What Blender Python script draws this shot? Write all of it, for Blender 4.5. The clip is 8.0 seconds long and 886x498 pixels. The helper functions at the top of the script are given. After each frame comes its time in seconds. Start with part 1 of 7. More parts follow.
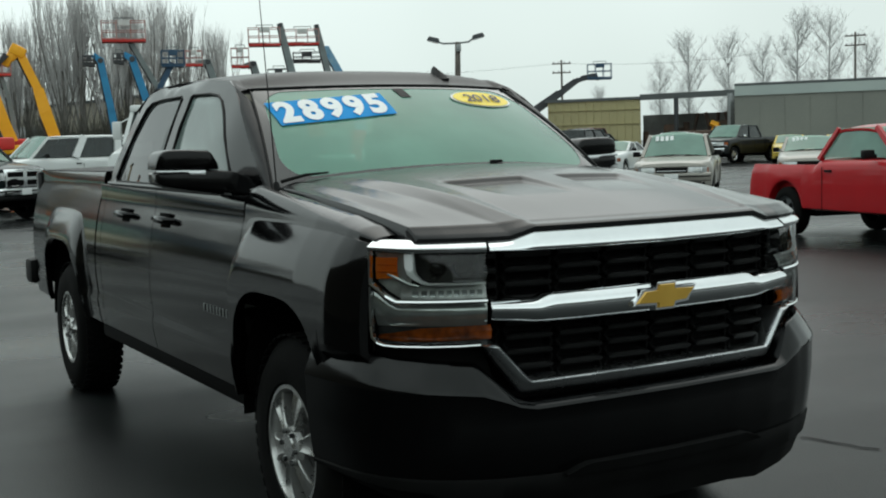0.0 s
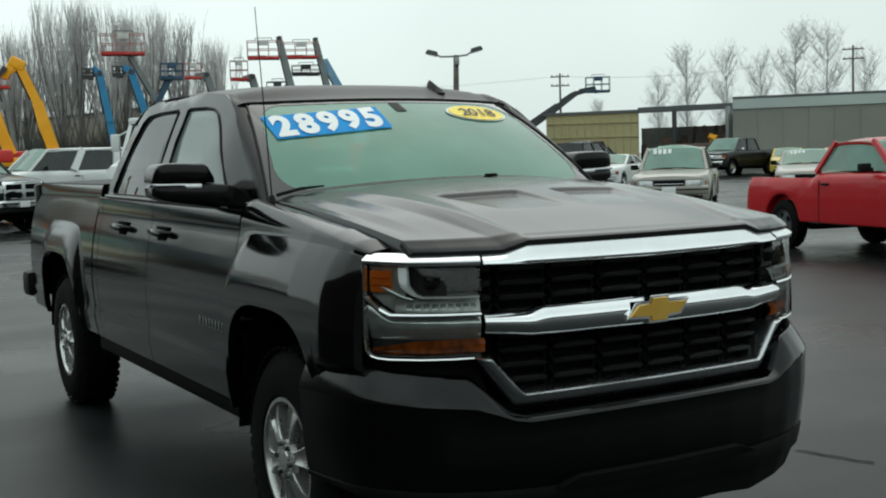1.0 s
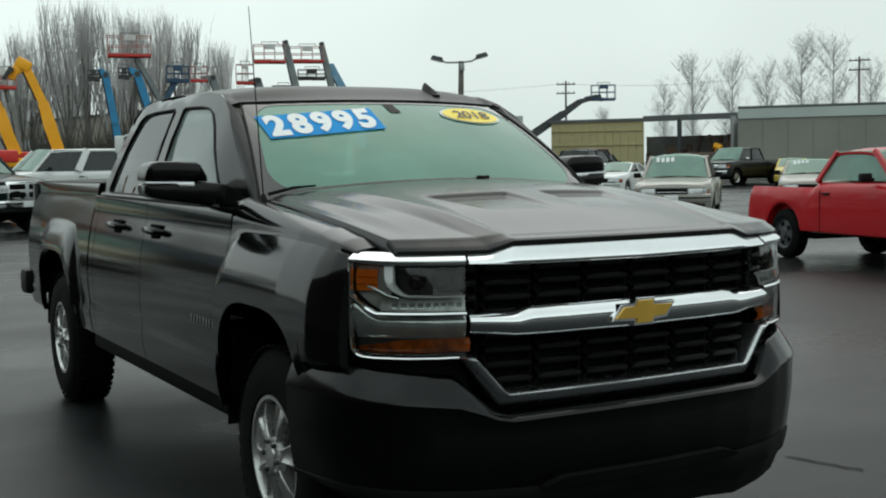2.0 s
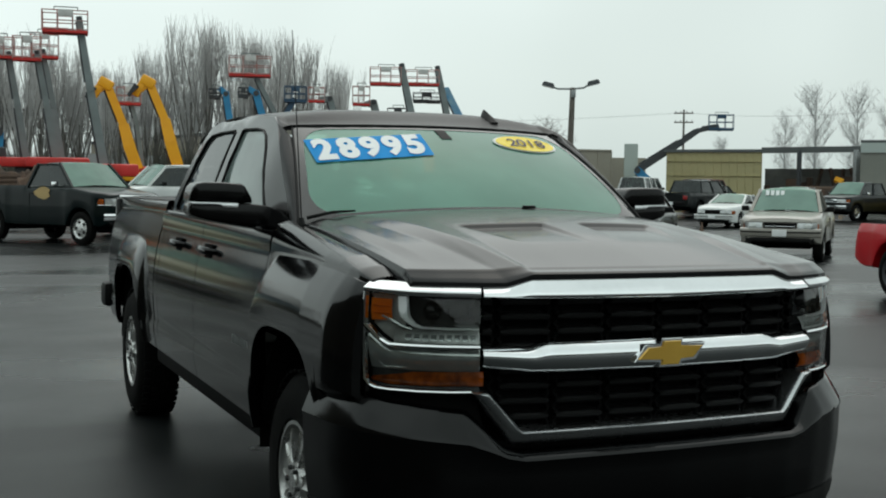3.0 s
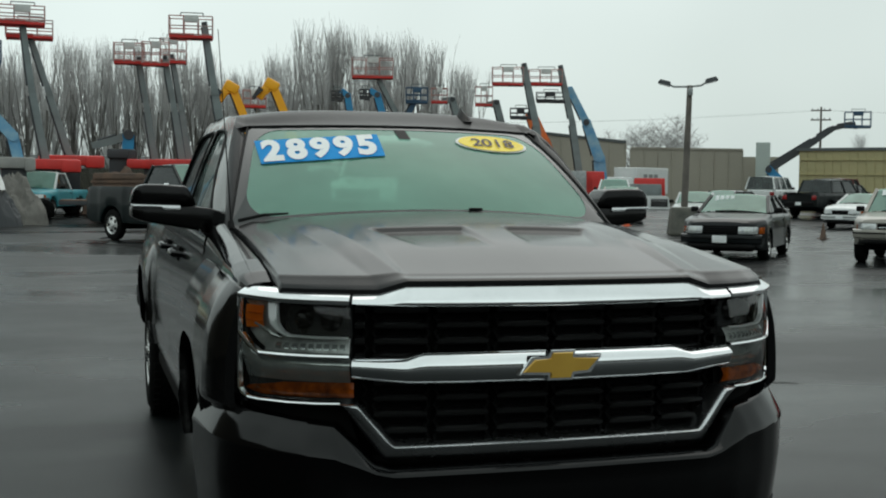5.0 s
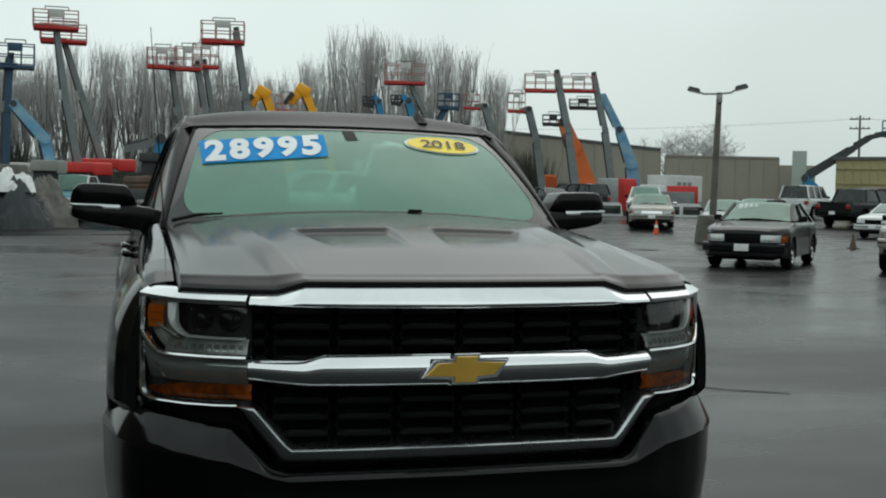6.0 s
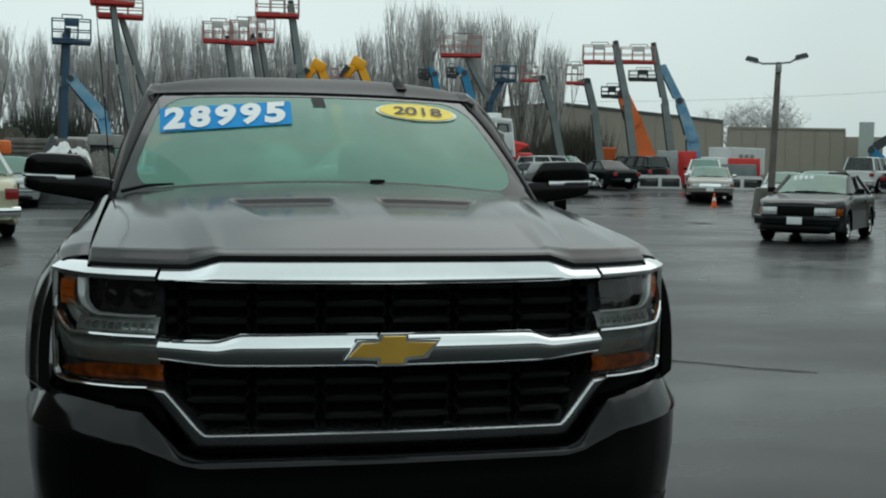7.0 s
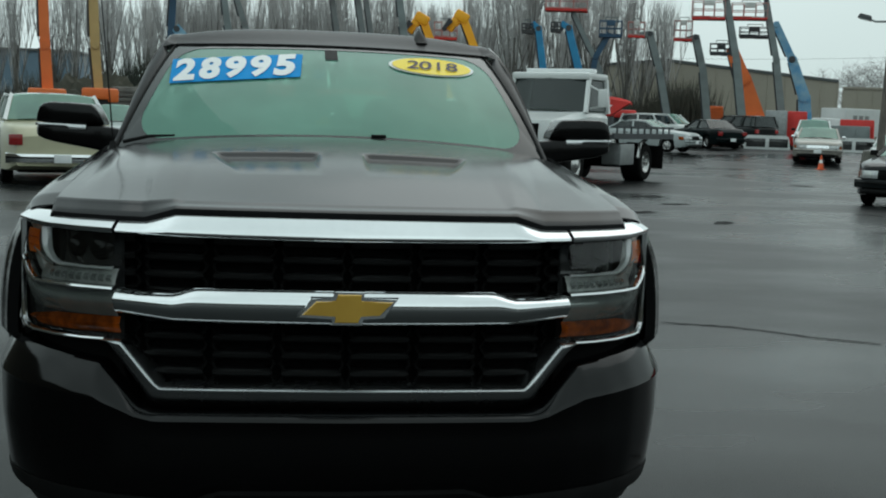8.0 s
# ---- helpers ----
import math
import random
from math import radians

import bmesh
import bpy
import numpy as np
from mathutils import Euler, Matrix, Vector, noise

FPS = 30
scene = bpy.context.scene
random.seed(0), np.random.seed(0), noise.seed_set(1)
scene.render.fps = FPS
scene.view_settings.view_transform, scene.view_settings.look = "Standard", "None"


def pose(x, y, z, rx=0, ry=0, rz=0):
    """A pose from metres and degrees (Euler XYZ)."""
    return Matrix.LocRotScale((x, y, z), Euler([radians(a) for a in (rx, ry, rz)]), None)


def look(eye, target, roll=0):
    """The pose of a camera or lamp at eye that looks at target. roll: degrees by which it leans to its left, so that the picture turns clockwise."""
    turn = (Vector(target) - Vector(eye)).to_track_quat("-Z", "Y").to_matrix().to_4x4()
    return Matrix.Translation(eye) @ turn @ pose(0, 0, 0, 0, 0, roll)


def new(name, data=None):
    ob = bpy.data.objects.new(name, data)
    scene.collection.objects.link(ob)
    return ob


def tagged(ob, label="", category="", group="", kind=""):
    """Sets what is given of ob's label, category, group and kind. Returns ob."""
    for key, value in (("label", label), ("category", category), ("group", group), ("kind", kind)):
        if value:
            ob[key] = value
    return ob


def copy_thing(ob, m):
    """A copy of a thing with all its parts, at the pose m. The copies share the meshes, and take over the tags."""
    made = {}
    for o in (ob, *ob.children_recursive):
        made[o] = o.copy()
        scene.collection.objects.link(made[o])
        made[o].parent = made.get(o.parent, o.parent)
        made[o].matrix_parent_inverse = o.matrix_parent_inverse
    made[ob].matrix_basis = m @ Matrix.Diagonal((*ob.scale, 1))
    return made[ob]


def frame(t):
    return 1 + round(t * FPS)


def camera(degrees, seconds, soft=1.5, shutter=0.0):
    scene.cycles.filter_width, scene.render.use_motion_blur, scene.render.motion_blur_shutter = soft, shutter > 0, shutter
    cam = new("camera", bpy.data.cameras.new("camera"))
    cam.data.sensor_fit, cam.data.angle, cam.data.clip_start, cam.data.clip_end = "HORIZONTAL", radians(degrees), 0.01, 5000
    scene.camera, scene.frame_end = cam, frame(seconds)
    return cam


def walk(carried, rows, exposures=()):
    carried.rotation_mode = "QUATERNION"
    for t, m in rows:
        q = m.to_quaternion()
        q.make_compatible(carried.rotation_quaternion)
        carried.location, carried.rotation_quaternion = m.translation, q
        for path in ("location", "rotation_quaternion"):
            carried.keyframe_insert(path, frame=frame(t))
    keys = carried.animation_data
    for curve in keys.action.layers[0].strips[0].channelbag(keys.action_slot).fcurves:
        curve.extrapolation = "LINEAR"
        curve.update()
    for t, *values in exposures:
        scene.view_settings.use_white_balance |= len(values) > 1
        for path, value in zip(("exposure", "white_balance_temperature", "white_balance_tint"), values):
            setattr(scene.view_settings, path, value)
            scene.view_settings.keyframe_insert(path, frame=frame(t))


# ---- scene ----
cam = camera(41.344, 8.0, soft=2.0)
PATH = [
    (0.0, -2.4816, -2.8991, 1.4685, -29.590, -5.058, -1.766),
    (0.5, -2.4789, -2.9064, 1.4718, -29.236, -4.603, -1.636),
    (1.0, -2.4778, -2.9223, 1.4722, -29.673, -4.444, -1.715),
    (2.3, -2.3933, -2.9707, 1.4487, -28.892, -3.861, -0.451),
    (2.5, -2.3248, -2.9699, 1.4629, -26.627, -3.638, -0.957),
    (3.0, -2.1406, -3.0306, 1.4666, -23.930, -2.945, 0.703),
    (3.5, -1.9766, -3.1300, 1.4550, -21.288, -2.530, 1.551),
    (4.0, -1.7669, -3.2071, 1.4746, -21.110, -3.074, 0.358),
    (4.5, -1.5645, -3.1806, 1.4809, -19.087, -2.318, 0.099),
    (4.7, -1.4759, -3.1439, 1.4812, -18.458, -2.845, 0.177),
    (5.8, -1.0615, -3.1829, 1.4754, -14.956, -2.869, 1.779),
    (6.0, -0.9672, -3.1912, 1.4668, -15.516, -2.718, 1.038),
    (6.5, -0.7549, -3.1094, 1.4579, -14.566, -2.105, 2.348),
    (7.0, -0.5442, -3.0436, 1.4556, -12.449, -4.056, 0.875),
    (7.5, -0.3454, -3.0412, 1.4668, -10.061, -6.311, 0.727),
    (8.0, -0.1470, -3.0354, 1.4699, -7.322, -6.361, 1.936),
]
# seconds, place, yaw to the left, pitch up, roll
walk(cam, [(t, pose(x, y, z, 90 + p, 0, w) @ pose(0, 0, 0, 0, 0, r)) for t, x, y, z, w, p, r in PATH],
     [(0.0, 0.34, 6450, 10), (1.0, 0.36, 6450, 10), (2.5, 0.26, 6500, 11), (3.5, 0.17, 6500, 11), (4.5, 0.14, 6500, 11), (6.0, 0.08, 6480, 11), (7.0, 0.04, 6300, 9), (8.0, 0.08, 6200, 7.5)])

# ---------------------------------------------------------------- light
world = bpy.data.worlds.new("overcast")
scene.world = world
world.use_nodes = True
wn, wl = world.node_tree.nodes, world.node_tree.links
sky = wn.new("ShaderNodeTexSky")
sky.sky_type, sky.sun_disc = "NISHITA", False
sky.sun_elevation, sky.sun_rotation = radians(54), radians(35)
sky.air_density, sky.dust_density = 1.0, 6.0
cloud = wn.new("ShaderNodeTexNoise")
cloud.inputs["Scale"].default_value, cloud.inputs["Detail"].default_value = 1.6, 3.0
deck = wn.new("ShaderNodeValToRGB")
deck.color_ramp.elements[0].position, deck.color_ramp.elements[1].position = 0.36, 0.64
deck.color_ramp.elements[0].color, deck.color_ramp.elements[1].color = (5.9, 6.9, 6.6, 1), (7.9, 9.1, 8.75, 1)
mixw = wn.new("ShaderNodeMix")
mixw.data_type = "RGBA"
mixw.inputs[0].default_value = 0.92
wl.new(cloud.outputs["Fac"], deck.inputs[0])
wl.new(sky.outputs[0], mixw.inputs[6])
wl.new(deck.outputs[0], mixw.inputs[7])
wco, wsep, wmr, wmul = wn.new("ShaderNodeTexCoord"), wn.new("ShaderNodeSeparateXYZ"), wn.new("ShaderNodeMapRange"), wn.new("ShaderNodeVectorMath")
wmr.inputs[1].default_value, wmr.inputs[2].default_value, wmr.inputs[3].default_value, wmr.inputs[4].default_value = -0.2, 0.8, 1.02, 0.84
wmul.operation = "SCALE"
wl.new(wco.outputs["Generated"], wsep.inputs[0])
wl.new(wsep.outputs[0], wmr.inputs[0])
wl.new(mixw.outputs[2], wmul.inputs[0])
wl.new(wmr.outputs[0], wmul.inputs["Scale"])
wl.new(wmul.outputs[0], wn["Background"].inputs[0])
wn["Background"].inputs[1].default_value = 0.105
sun = new("sun", bpy.data.lights.new("sun", "SUN"))
sun.data.energy, sun.data.angle, sun.data.color = 0.5, radians(70), (1.0, 0.97, 0.93)
sun.matrix_world = look((24, 34, 58), (0, 0, 0))


# ---------------------------------------------------------------- materials
def surface(name, c1, c2=None, scale=6.0, rough=0.5, metal=0.0, bump=0.0, coat=0.0, fine=60.0, rough_var=0.0, spec=0.5, emit=0.0, trans=0.0):
    """A procedural surface: two colours mixed by coarse and fine noise, varied roughness, fine relief."""
    m = bpy.data.materials.new(name)
    m.use_nodes = True
    n, l = m.node_tree.nodes, m.node_tree.links
    b = n["Principled BSDF"]
    co = n.new("ShaderNodeTexCoord")
    big, small = n.new("ShaderNodeTexNoise"), n.new("ShaderNodeTexNoise")
    big.inputs["Scale"].default_value, small.inputs["Scale"].default_value = scale, fine
    big.inputs["Detail"].default_value, small.inputs["Detail"].default_value = 5, 3
    l.new(co.outputs["Object"], big.inputs["Vector"])
    l.new(co.outputs["Object"], small.inputs["Vector"])
    add = n.new("ShaderNodeMath")
    add.operation = "MULTIPLY_ADD"
    add.inputs[1].default_value = 0.35
    l.new(small.outputs["Fac"], add.inputs[0])
    l.new(big.outputs["Fac"], add.inputs[2])
    ramp = n.new("ShaderNodeValToRGB")
    c2 = c2 or tuple(v * 0.82 for v in c1)
    e = ramp.color_ramp.elements
    e[0].position, e[0].color = 0.48, (*c1, 1)
    e[1].position, e[1].color = 0.86, (*c2, 1)
    l.new(add.outputs[0], ramp.inputs[0])
    l.new(ramp.outputs[0], b.inputs["Base Color"])
    b.inputs["Roughness"].default_value, b.inputs["Metallic"].default_value = rough, metal
    b.inputs["Coat Weight"].default_value, b.inputs["Coat Roughness"].default_value = coat, 0.04
    b.inputs["Specular IOR Level"].default_value = spec
    b.inputs["Coat IOR"].default_value = 1.31
    b.inputs["Transmission Weight"].default_value = trans
    if rough_var:
        rr = n.new("ShaderNodeMapRange")
        rr.inputs[1].default_value, rr.inputs[2].default_value = 0.4, 0.9
        rr.inputs[3].default_value, rr.inputs[4].default_value = max(0.02, rough - rough_var), rough + rough_var
        l.new(add.outputs[0], rr.inputs[0])
        l.new(rr.outputs[0], b.inputs["Roughness"])
    if bump:
        bp = n.new("ShaderNodeBump")
        bp.inputs["Strength"].default_value, bp.inputs["Distance"].default_value = bump, 0.01
        l.new(add.outputs[0], bp.inputs["Height"])
        l.new(bp.outputs[0], b.inputs["Normal"])
    if emit:
        b.inputs["Emission Color"].default_value, b.inputs["Emission Strength"].default_value = (*c1, 1), emit
    return m


def glass(name, tint, film, haze, rough=0.02):
    """A thin pane: tinted see-through, a diffuse film coloured for damp and mirrored sky, and the gloss of glass."""
    m = bpy.data.materials.new(name)
    m.use_nodes = True
    n, l = m.node_tree.nodes, m.node_tree.links
    out = n["Material Output"]
    n.remove(n["Principled BSDF"])
    tr, df, gl = n.new("ShaderNodeBsdfTransparent"), n.new("ShaderNodeBsdfDiffuse"), n.new("ShaderNodeBsdfGlossy")
    tr.inputs[0].default_value, df.inputs[0].default_value = (*tint, 1), (*film, 1)
    gl.inputs["Roughness"].default_value = rough
    co, no, rp = n.new("ShaderNodeTexCoord"), n.new("ShaderNodeTexNoise"), n.new("ShaderNodeMapRange")
    no.inputs["Scale"].default_value, no.inputs["Detail"].default_value = 2.2, 4
    l.new(co.outputs["Object"], no.inputs["Vector"])
    l.new(no.outputs["Fac"], rp.inputs[0])
    rp.inputs[1].default_value, rp.inputs[2].default_value = 0.3, 0.7
    rp.inputs[3].default_value, rp.inputs[4].default_value = haze * 0.85, min(1, haze * 1.15)
    m1, m2, fr = n.new("ShaderNodeMixShader"), n.new("ShaderNodeMixShader"), n.new("ShaderNodeFresnel")
    fr.inputs[0].default_value = 1.5
    l.new(rp.outputs[0], m1.inputs[0])
    l.new(tr.outputs[0], m1.inputs[1])
    l.new(df.outputs[0], m1.inputs[2])
    l.new(fr.outputs[0], m2.inputs[0])
    l.new(m1.outputs[0], m2.inputs[1])
    l.new(gl.outputs[0], m2.inputs[2])
    l.new(m2.outputs[0], out.inputs[0])
    return m


def asphalt():
    """Wet blacktop: aggregate grain, large damp and puddled patches that turn glossy, faint paler drying zones."""
    m = bpy.data.materials.new("wet_asphalt")
    m.use_nodes = True
    n, l = m.node_tree.nodes, m.node_tree.links
    b = n["Principled BSDF"]
    co = n.new("ShaderNodeTexCoord")

    def noise_at(s, d=5, stretch=None):
        t = n.new("ShaderNodeTexNoise")
        t.inputs["Scale"].default_value, t.inputs["Detail"].default_value = s, d
        if stretch:
            mp = n.new("ShaderNodeMapping")
            mp.inputs["Scale"].default_value = stretch
            l.new(co.outputs["Object"], mp.inputs[0])
            l.new(mp.outputs[0], t.inputs["Vector"])
        else:
            l.new(co.outputs["Object"], t.inputs["Vector"])
        return t

    def ranged(src, a, bb, c, d):
        r = n.new("ShaderNodeMapRange")
        for i, v in enumerate((a, bb, c, d)):
            r.inputs[i + 1].default_value = v
        l.new(src, r.inputs[0])
        return r.outputs[0]

    patch, mid, grain = noise_at(0.16, 4, (1.0, 1.7, 1.0)), noise_at(1.3, 5), noise_at(120, 2)
    wet = ranged(patch.outputs["Fac"], 0.42, 0.62, 0.0, 1.0)
    ramp = n.new("ShaderNodeValToRGB")
    e = ramp.color_ramp.elements
    e[0].color, e[1].color = (0.005, 0.006, 0.006, 1), (0.019, 0.0215, 0.0215, 1)
    s1 = n.new("ShaderNodeMath")
    s1.operation = "MULTIPLY_ADD"
    s1.inputs[1].default_value = 0.5
    l.new(mid.outputs["Fac"], s1.inputs[0])
    l.new(ranged(grain.outputs["Fac"], 0.3, 0.7, 0.0, 0.5), s1.inputs[2])
    l.new(s1.outputs[0], ramp.inputs[0])
    l.new(ramp.outputs[0], b.inputs["Base Color"])
    rough = n.new("ShaderNodeMix")
    l.new(wet, rough.inputs[0])
    rough.inputs[2].default_value, rough.inputs[3].default_value = 0.38, 0.17
    l.new(rough.outputs[0], b.inputs["Roughness"])
    bp = n.new("ShaderNodeBump")
    bp.inputs["Distance"].default_value = 0.004
    l.new(ranged(wet, 0.0, 1.0, 0.5, 0.12), bp.inputs["Strength"])
    l.new(s1.outputs[0], bp.inputs["Height"])
    l.new(bp.outputs[0], b.inputs["Normal"])
    b.inputs["Specular IOR Level"].default_value = 0.12
    return m


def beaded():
    """Black paint under beads of rain: tiny domes that scatter the gloss of the clear coat. The sky light they scatter
    is also put into the greyer base colour.
    """
    m = surface("rain_beaded_paint_skylit", (0.017, 0.017, 0.018), (0.022, 0.022, 0.023), 3, 0.5, 0, 0.0, 1.0, 400, spec=0.0)
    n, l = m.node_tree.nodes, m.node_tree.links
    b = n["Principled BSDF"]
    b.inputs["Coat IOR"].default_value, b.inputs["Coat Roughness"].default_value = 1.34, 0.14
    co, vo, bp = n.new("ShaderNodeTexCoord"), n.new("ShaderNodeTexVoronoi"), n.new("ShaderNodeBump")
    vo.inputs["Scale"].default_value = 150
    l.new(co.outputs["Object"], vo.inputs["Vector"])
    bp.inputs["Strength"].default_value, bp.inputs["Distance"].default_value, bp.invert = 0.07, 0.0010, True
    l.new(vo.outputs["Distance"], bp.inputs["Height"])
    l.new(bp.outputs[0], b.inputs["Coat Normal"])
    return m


M = {}
M["asphalt"] = asphalt()
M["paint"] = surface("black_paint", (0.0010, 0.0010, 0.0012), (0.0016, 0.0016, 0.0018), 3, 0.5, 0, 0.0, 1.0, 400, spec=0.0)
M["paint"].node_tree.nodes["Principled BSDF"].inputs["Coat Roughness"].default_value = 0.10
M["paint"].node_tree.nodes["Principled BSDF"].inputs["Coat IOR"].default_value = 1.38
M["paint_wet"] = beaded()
# same black paint, base greyed to carry sky light on roof and pillars
M["paint_roof"] = surface("rain_dulled_paint_skylit", (0.013, 0.013, 0.014), (0.018, 0.018, 0.019), 30, 0.5, 0, 0.05, 0.35, 300, spec=0.12)
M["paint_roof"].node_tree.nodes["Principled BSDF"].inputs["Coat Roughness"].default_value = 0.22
M["chrome"] = surface("chrome", (0.93, 0.94, 0.95), (0.87, 0.88, 0.89), 4, 0.07, 1.0, 0.0, 0, 40, 0.03)
M["satin"] = surface("satin_chrome", (0.62, 0.63, 0.64), (0.52, 0.53, 0.54), 6, 0.26, 1.0, 0.0, 0, 50, 0.05)
M["lens_black"] = surface("black_lamp_glass", (0.035, 0.037, 0.038), (0.012, 0.012, 0.013), 9, 0.05, 0, 0, 0.0, 40, spec=0.75)
M["plastic"] = surface("black_plastic", (0.004, 0.004, 0.004), (0.008, 0.008, 0.008), 5, 0.5, 0, 0.1, 0, 300, spec=0.14)
M["gloss"] = surface("gloss_black_plastic", (0.002, 0.002, 0.002), None, 5, 0.25, 0, 0, 0.25, spec=0.2)
# near-black: the shade of openings, gaps and undersides put into the colour
M["void"] = surface("recess_shade_black", (0.004, 0.004, 0.004), None, 5, 0.9, spec=0.1)
M["rubber"] = surface("tyre_rubber", (0.004, 0.004, 0.004), (0.008, 0.008, 0.0075), 8, 0.75, 0, 0.2, 0, 90, spec=0.07)
M["alloy"] = surface("alloy", (0.62, 0.62, 0.61), (0.48, 0.48, 0.47), 9, 0.28, 0.9, 0.05, 0, 60, 0.08)
M["alloy_dark"] = surface("alloy_pocket", (0.06, 0.06, 0.06), None, 9, 0.5, 0.3)
M["amber"] = surface("amber_lens", (0.80, 0.19, 0.008), (0.60, 0.12, 0.005), 12, 0.2, 0, 0.0, 0.2, 50)
M["amber_dim"] = surface("amber_lamp", (0.46, 0.095, 0.006), (0.10, 0.020, 0.003), 22, 0.15, 0, 0, 0.0, 50, spec=0.2)
M["lamp_dark"] = surface("smoked_lamp", (0.06, 0.062, 0.062), (0.025, 0.025, 0.026), 10, 0.12, 0.2, 0, 1.0, 40)
M["reflector"] = surface("lamp_reflector", (0.62, 0.65, 0.63), (0.44, 0.47, 0.455), 9, 0.10, 0.70, 0.0, 0.3, 40)
M["drl"] = surface("lamp_guide", (0.90, 0.92, 0.92), (0.82, 0.84, 0.84), 8, 0.3, 0.0, 0, 0.5)
M["gold"] = surface("gold_badge", (0.75, 0.46, 0.08), (0.65, 0.38, 0.06), 8, 0.25, 0.35, 0.05, 0.6, 500)
# film colours of the panes include the sky they mirror
M["ws"] = glass("windscreen", (0.40, 0.72, 0.58), (0.195, 0.46, 0.35), 0.56)
M["sideglass"] = glass("side_glass", (0.22, 0.28, 0.27), (0.34, 0.42, 0.40), 0.58)
M["rearglass"] = glass("privacy_glass", (0.05, 0.055, 0.055), (0.10, 0.11, 0.115), 0.35)
M["backglass"] = glass("cab_rear_glass", (0.62, 0.74, 0.68), (0.30, 0.36, 0.34), 0.25)
M["mirror"] = surface("mirror_glass", (0.8, 0.82, 0.82), None, 3, 0.02, 1.0)
M["frit"] = surface("frit_border", (0.022, 0.025, 0.025), None, 4, 0.08, 0, 0, 0.4)
M["seat"] = surface("grey_cloth", (0.07, 0.07, 0.068), (0.05, 0.05, 0.05), 8, 0.9, 0, 0.3)
M["blue_card"] = surface("blue_card", (0.002, 0.29, 0.70), (0.002, 0.26, 0.64), 8, 0.6, spec=0.2)
M["white_ink"] = surface("white_ink", (0.86, 0.88, 0.88), (0.80, 0.82, 0.82), 8, 0.5)
M["yellow_card"] = surface("yellow_card", (0.95, 0.72, 0.02), (0.90, 0.66, 0.02), 6, 0.4)
M["dark_ink"] = surface("dark_ink", (0.045, 0.028, 0.055), None, 6, 0.5)
M["steel"] = surface("galvanised_steel", (0.34, 0.36, 0.36), (0.26, 0.27, 0.27), 5, 0.45, 0.6, 0.1)
M["wood"] = surface("weathered_pole_wood", (0.17, 0.15, 0.13), (0.10, 0.09, 0.08), 3, 0.85, 0, 0.5, 0, 40)
M["concrete"] = surface("concrete", (0.33, 0.33, 0.31), (0.24, 0.24, 0.23), 2, 0.85, 0, 0.5, 0, 30)
M["wet_block"] = surface("wet_stained_concrete", (0.15, 0.145, 0.12), (0.07, 0.07, 0.06), 3, 0.5, 0, 0.5, 0, 30)
M["white_paint"] = surface("white_car_paint", (0.72, 0.74, 0.73), (0.66, 0.68, 0.67), 2, 0.35, 0, 0.02, 0.7)
M["red_paint"] = surface("red_car_paint", (0.46, 0.007, 0.013), (0.40, 0.006, 0.011), 2, 0.4, 0, 0.02, 0.5, spec=0.15)
M["green_paint"] = surface("dark_green_car_paint", (0.002, 0.008, 0.008), (0.0015, 0.005, 0.006), 2, 0.35, 0, 0.02, 0.45, spec=0.05)
M["dark_paint"] = surface("charcoal_car_paint", (0.008, 0.010, 0.011), (0.006, 0.008, 0.008), 2, 0.35, 0, 0.02, 0.6, spec=0.1)
M["silver_paint"] = surface("champagne_car_paint", (0.33, 0.31, 0.275), (0.28, 0.265, 0.235), 2, 0.35, 0.25, 0.02, 0.7)
M["cream_paint"] = surface("cream_car_paint", (0.52, 0.50, 0.34), (0.46, 0.44, 0.30), 2, 0.35, 0, 0.02, 0.7)
M["turq_paint"] = surface("turquoise_car_paint", (0.06, 0.36, 0.42), (0.05, 0.30, 0.36), 2, 0.4, 0, 0.02, 0.5)
M["lightblue_paint"] = surface("pale_grey_car_paint", (0.40, 0.44, 0.44), None, 2, 0.35, 0.2, 0.02, 0.7)
M["maroon_paint"] = surface("maroon_car_paint", (0.16, 0.03, 0.02), None, 2, 0.4, 0, 0.02, 0.6)
M["yellow_paint"] = surface("yellow_car_paint", (0.70, 0.50, 0.06), None, 2, 0.4, 0, 0.02, 0.6)
M["car_ws"] = glass("car_windscreen", (0.45, 0.64, 0.54), (0.22, 0.42, 0.34), 0.5)
M["car_glass"] = glass("car_side_glass", (0.12, 0.15, 0.145), (0.10, 0.12, 0.12), 0.3)
M["tail"] = surface("tail_lamp", (0.30, 0.01, 0.01), None, 8, 0.2, 0, 0, 0.6)
M["clear"] = surface("clear_lamp", (0.62, 0.64, 0.64), (0.40, 0.42, 0.42), 16, 0.15, 0.4, 0, 0.8)
M["lift_grey"] = surface("grey_boom_paint", (0.21, 0.245, 0.245), (0.16, 0.185, 0.185), 1.5, 0.5, 0, 0.1)
M["lift_red"] = surface("orange_red_machine_paint", (0.66, 0.030, 0.024), (0.52, 0.026, 0.020), 1.5, 0.5, 0, 0.1)
M["lift_orange"] = surface("orange_machine_paint", (0.78, 0.17, 0.03), (0.68, 0.14, 0.025), 1.5, 0.5, 0, 0.1)
M["lift_blue"] = surface("blue_machine_paint", (0.02, 0.26, 0.50), (0.02, 0.20, 0.40), 1.5, 0.5, 0, 0.1)
M["lift_pale"] = surface("faded_blue_machine_paint", (0.03, 0.25, 0.52), (0.26, 0.44, 0.54), 1.5, 0.5, 0, 0.1)
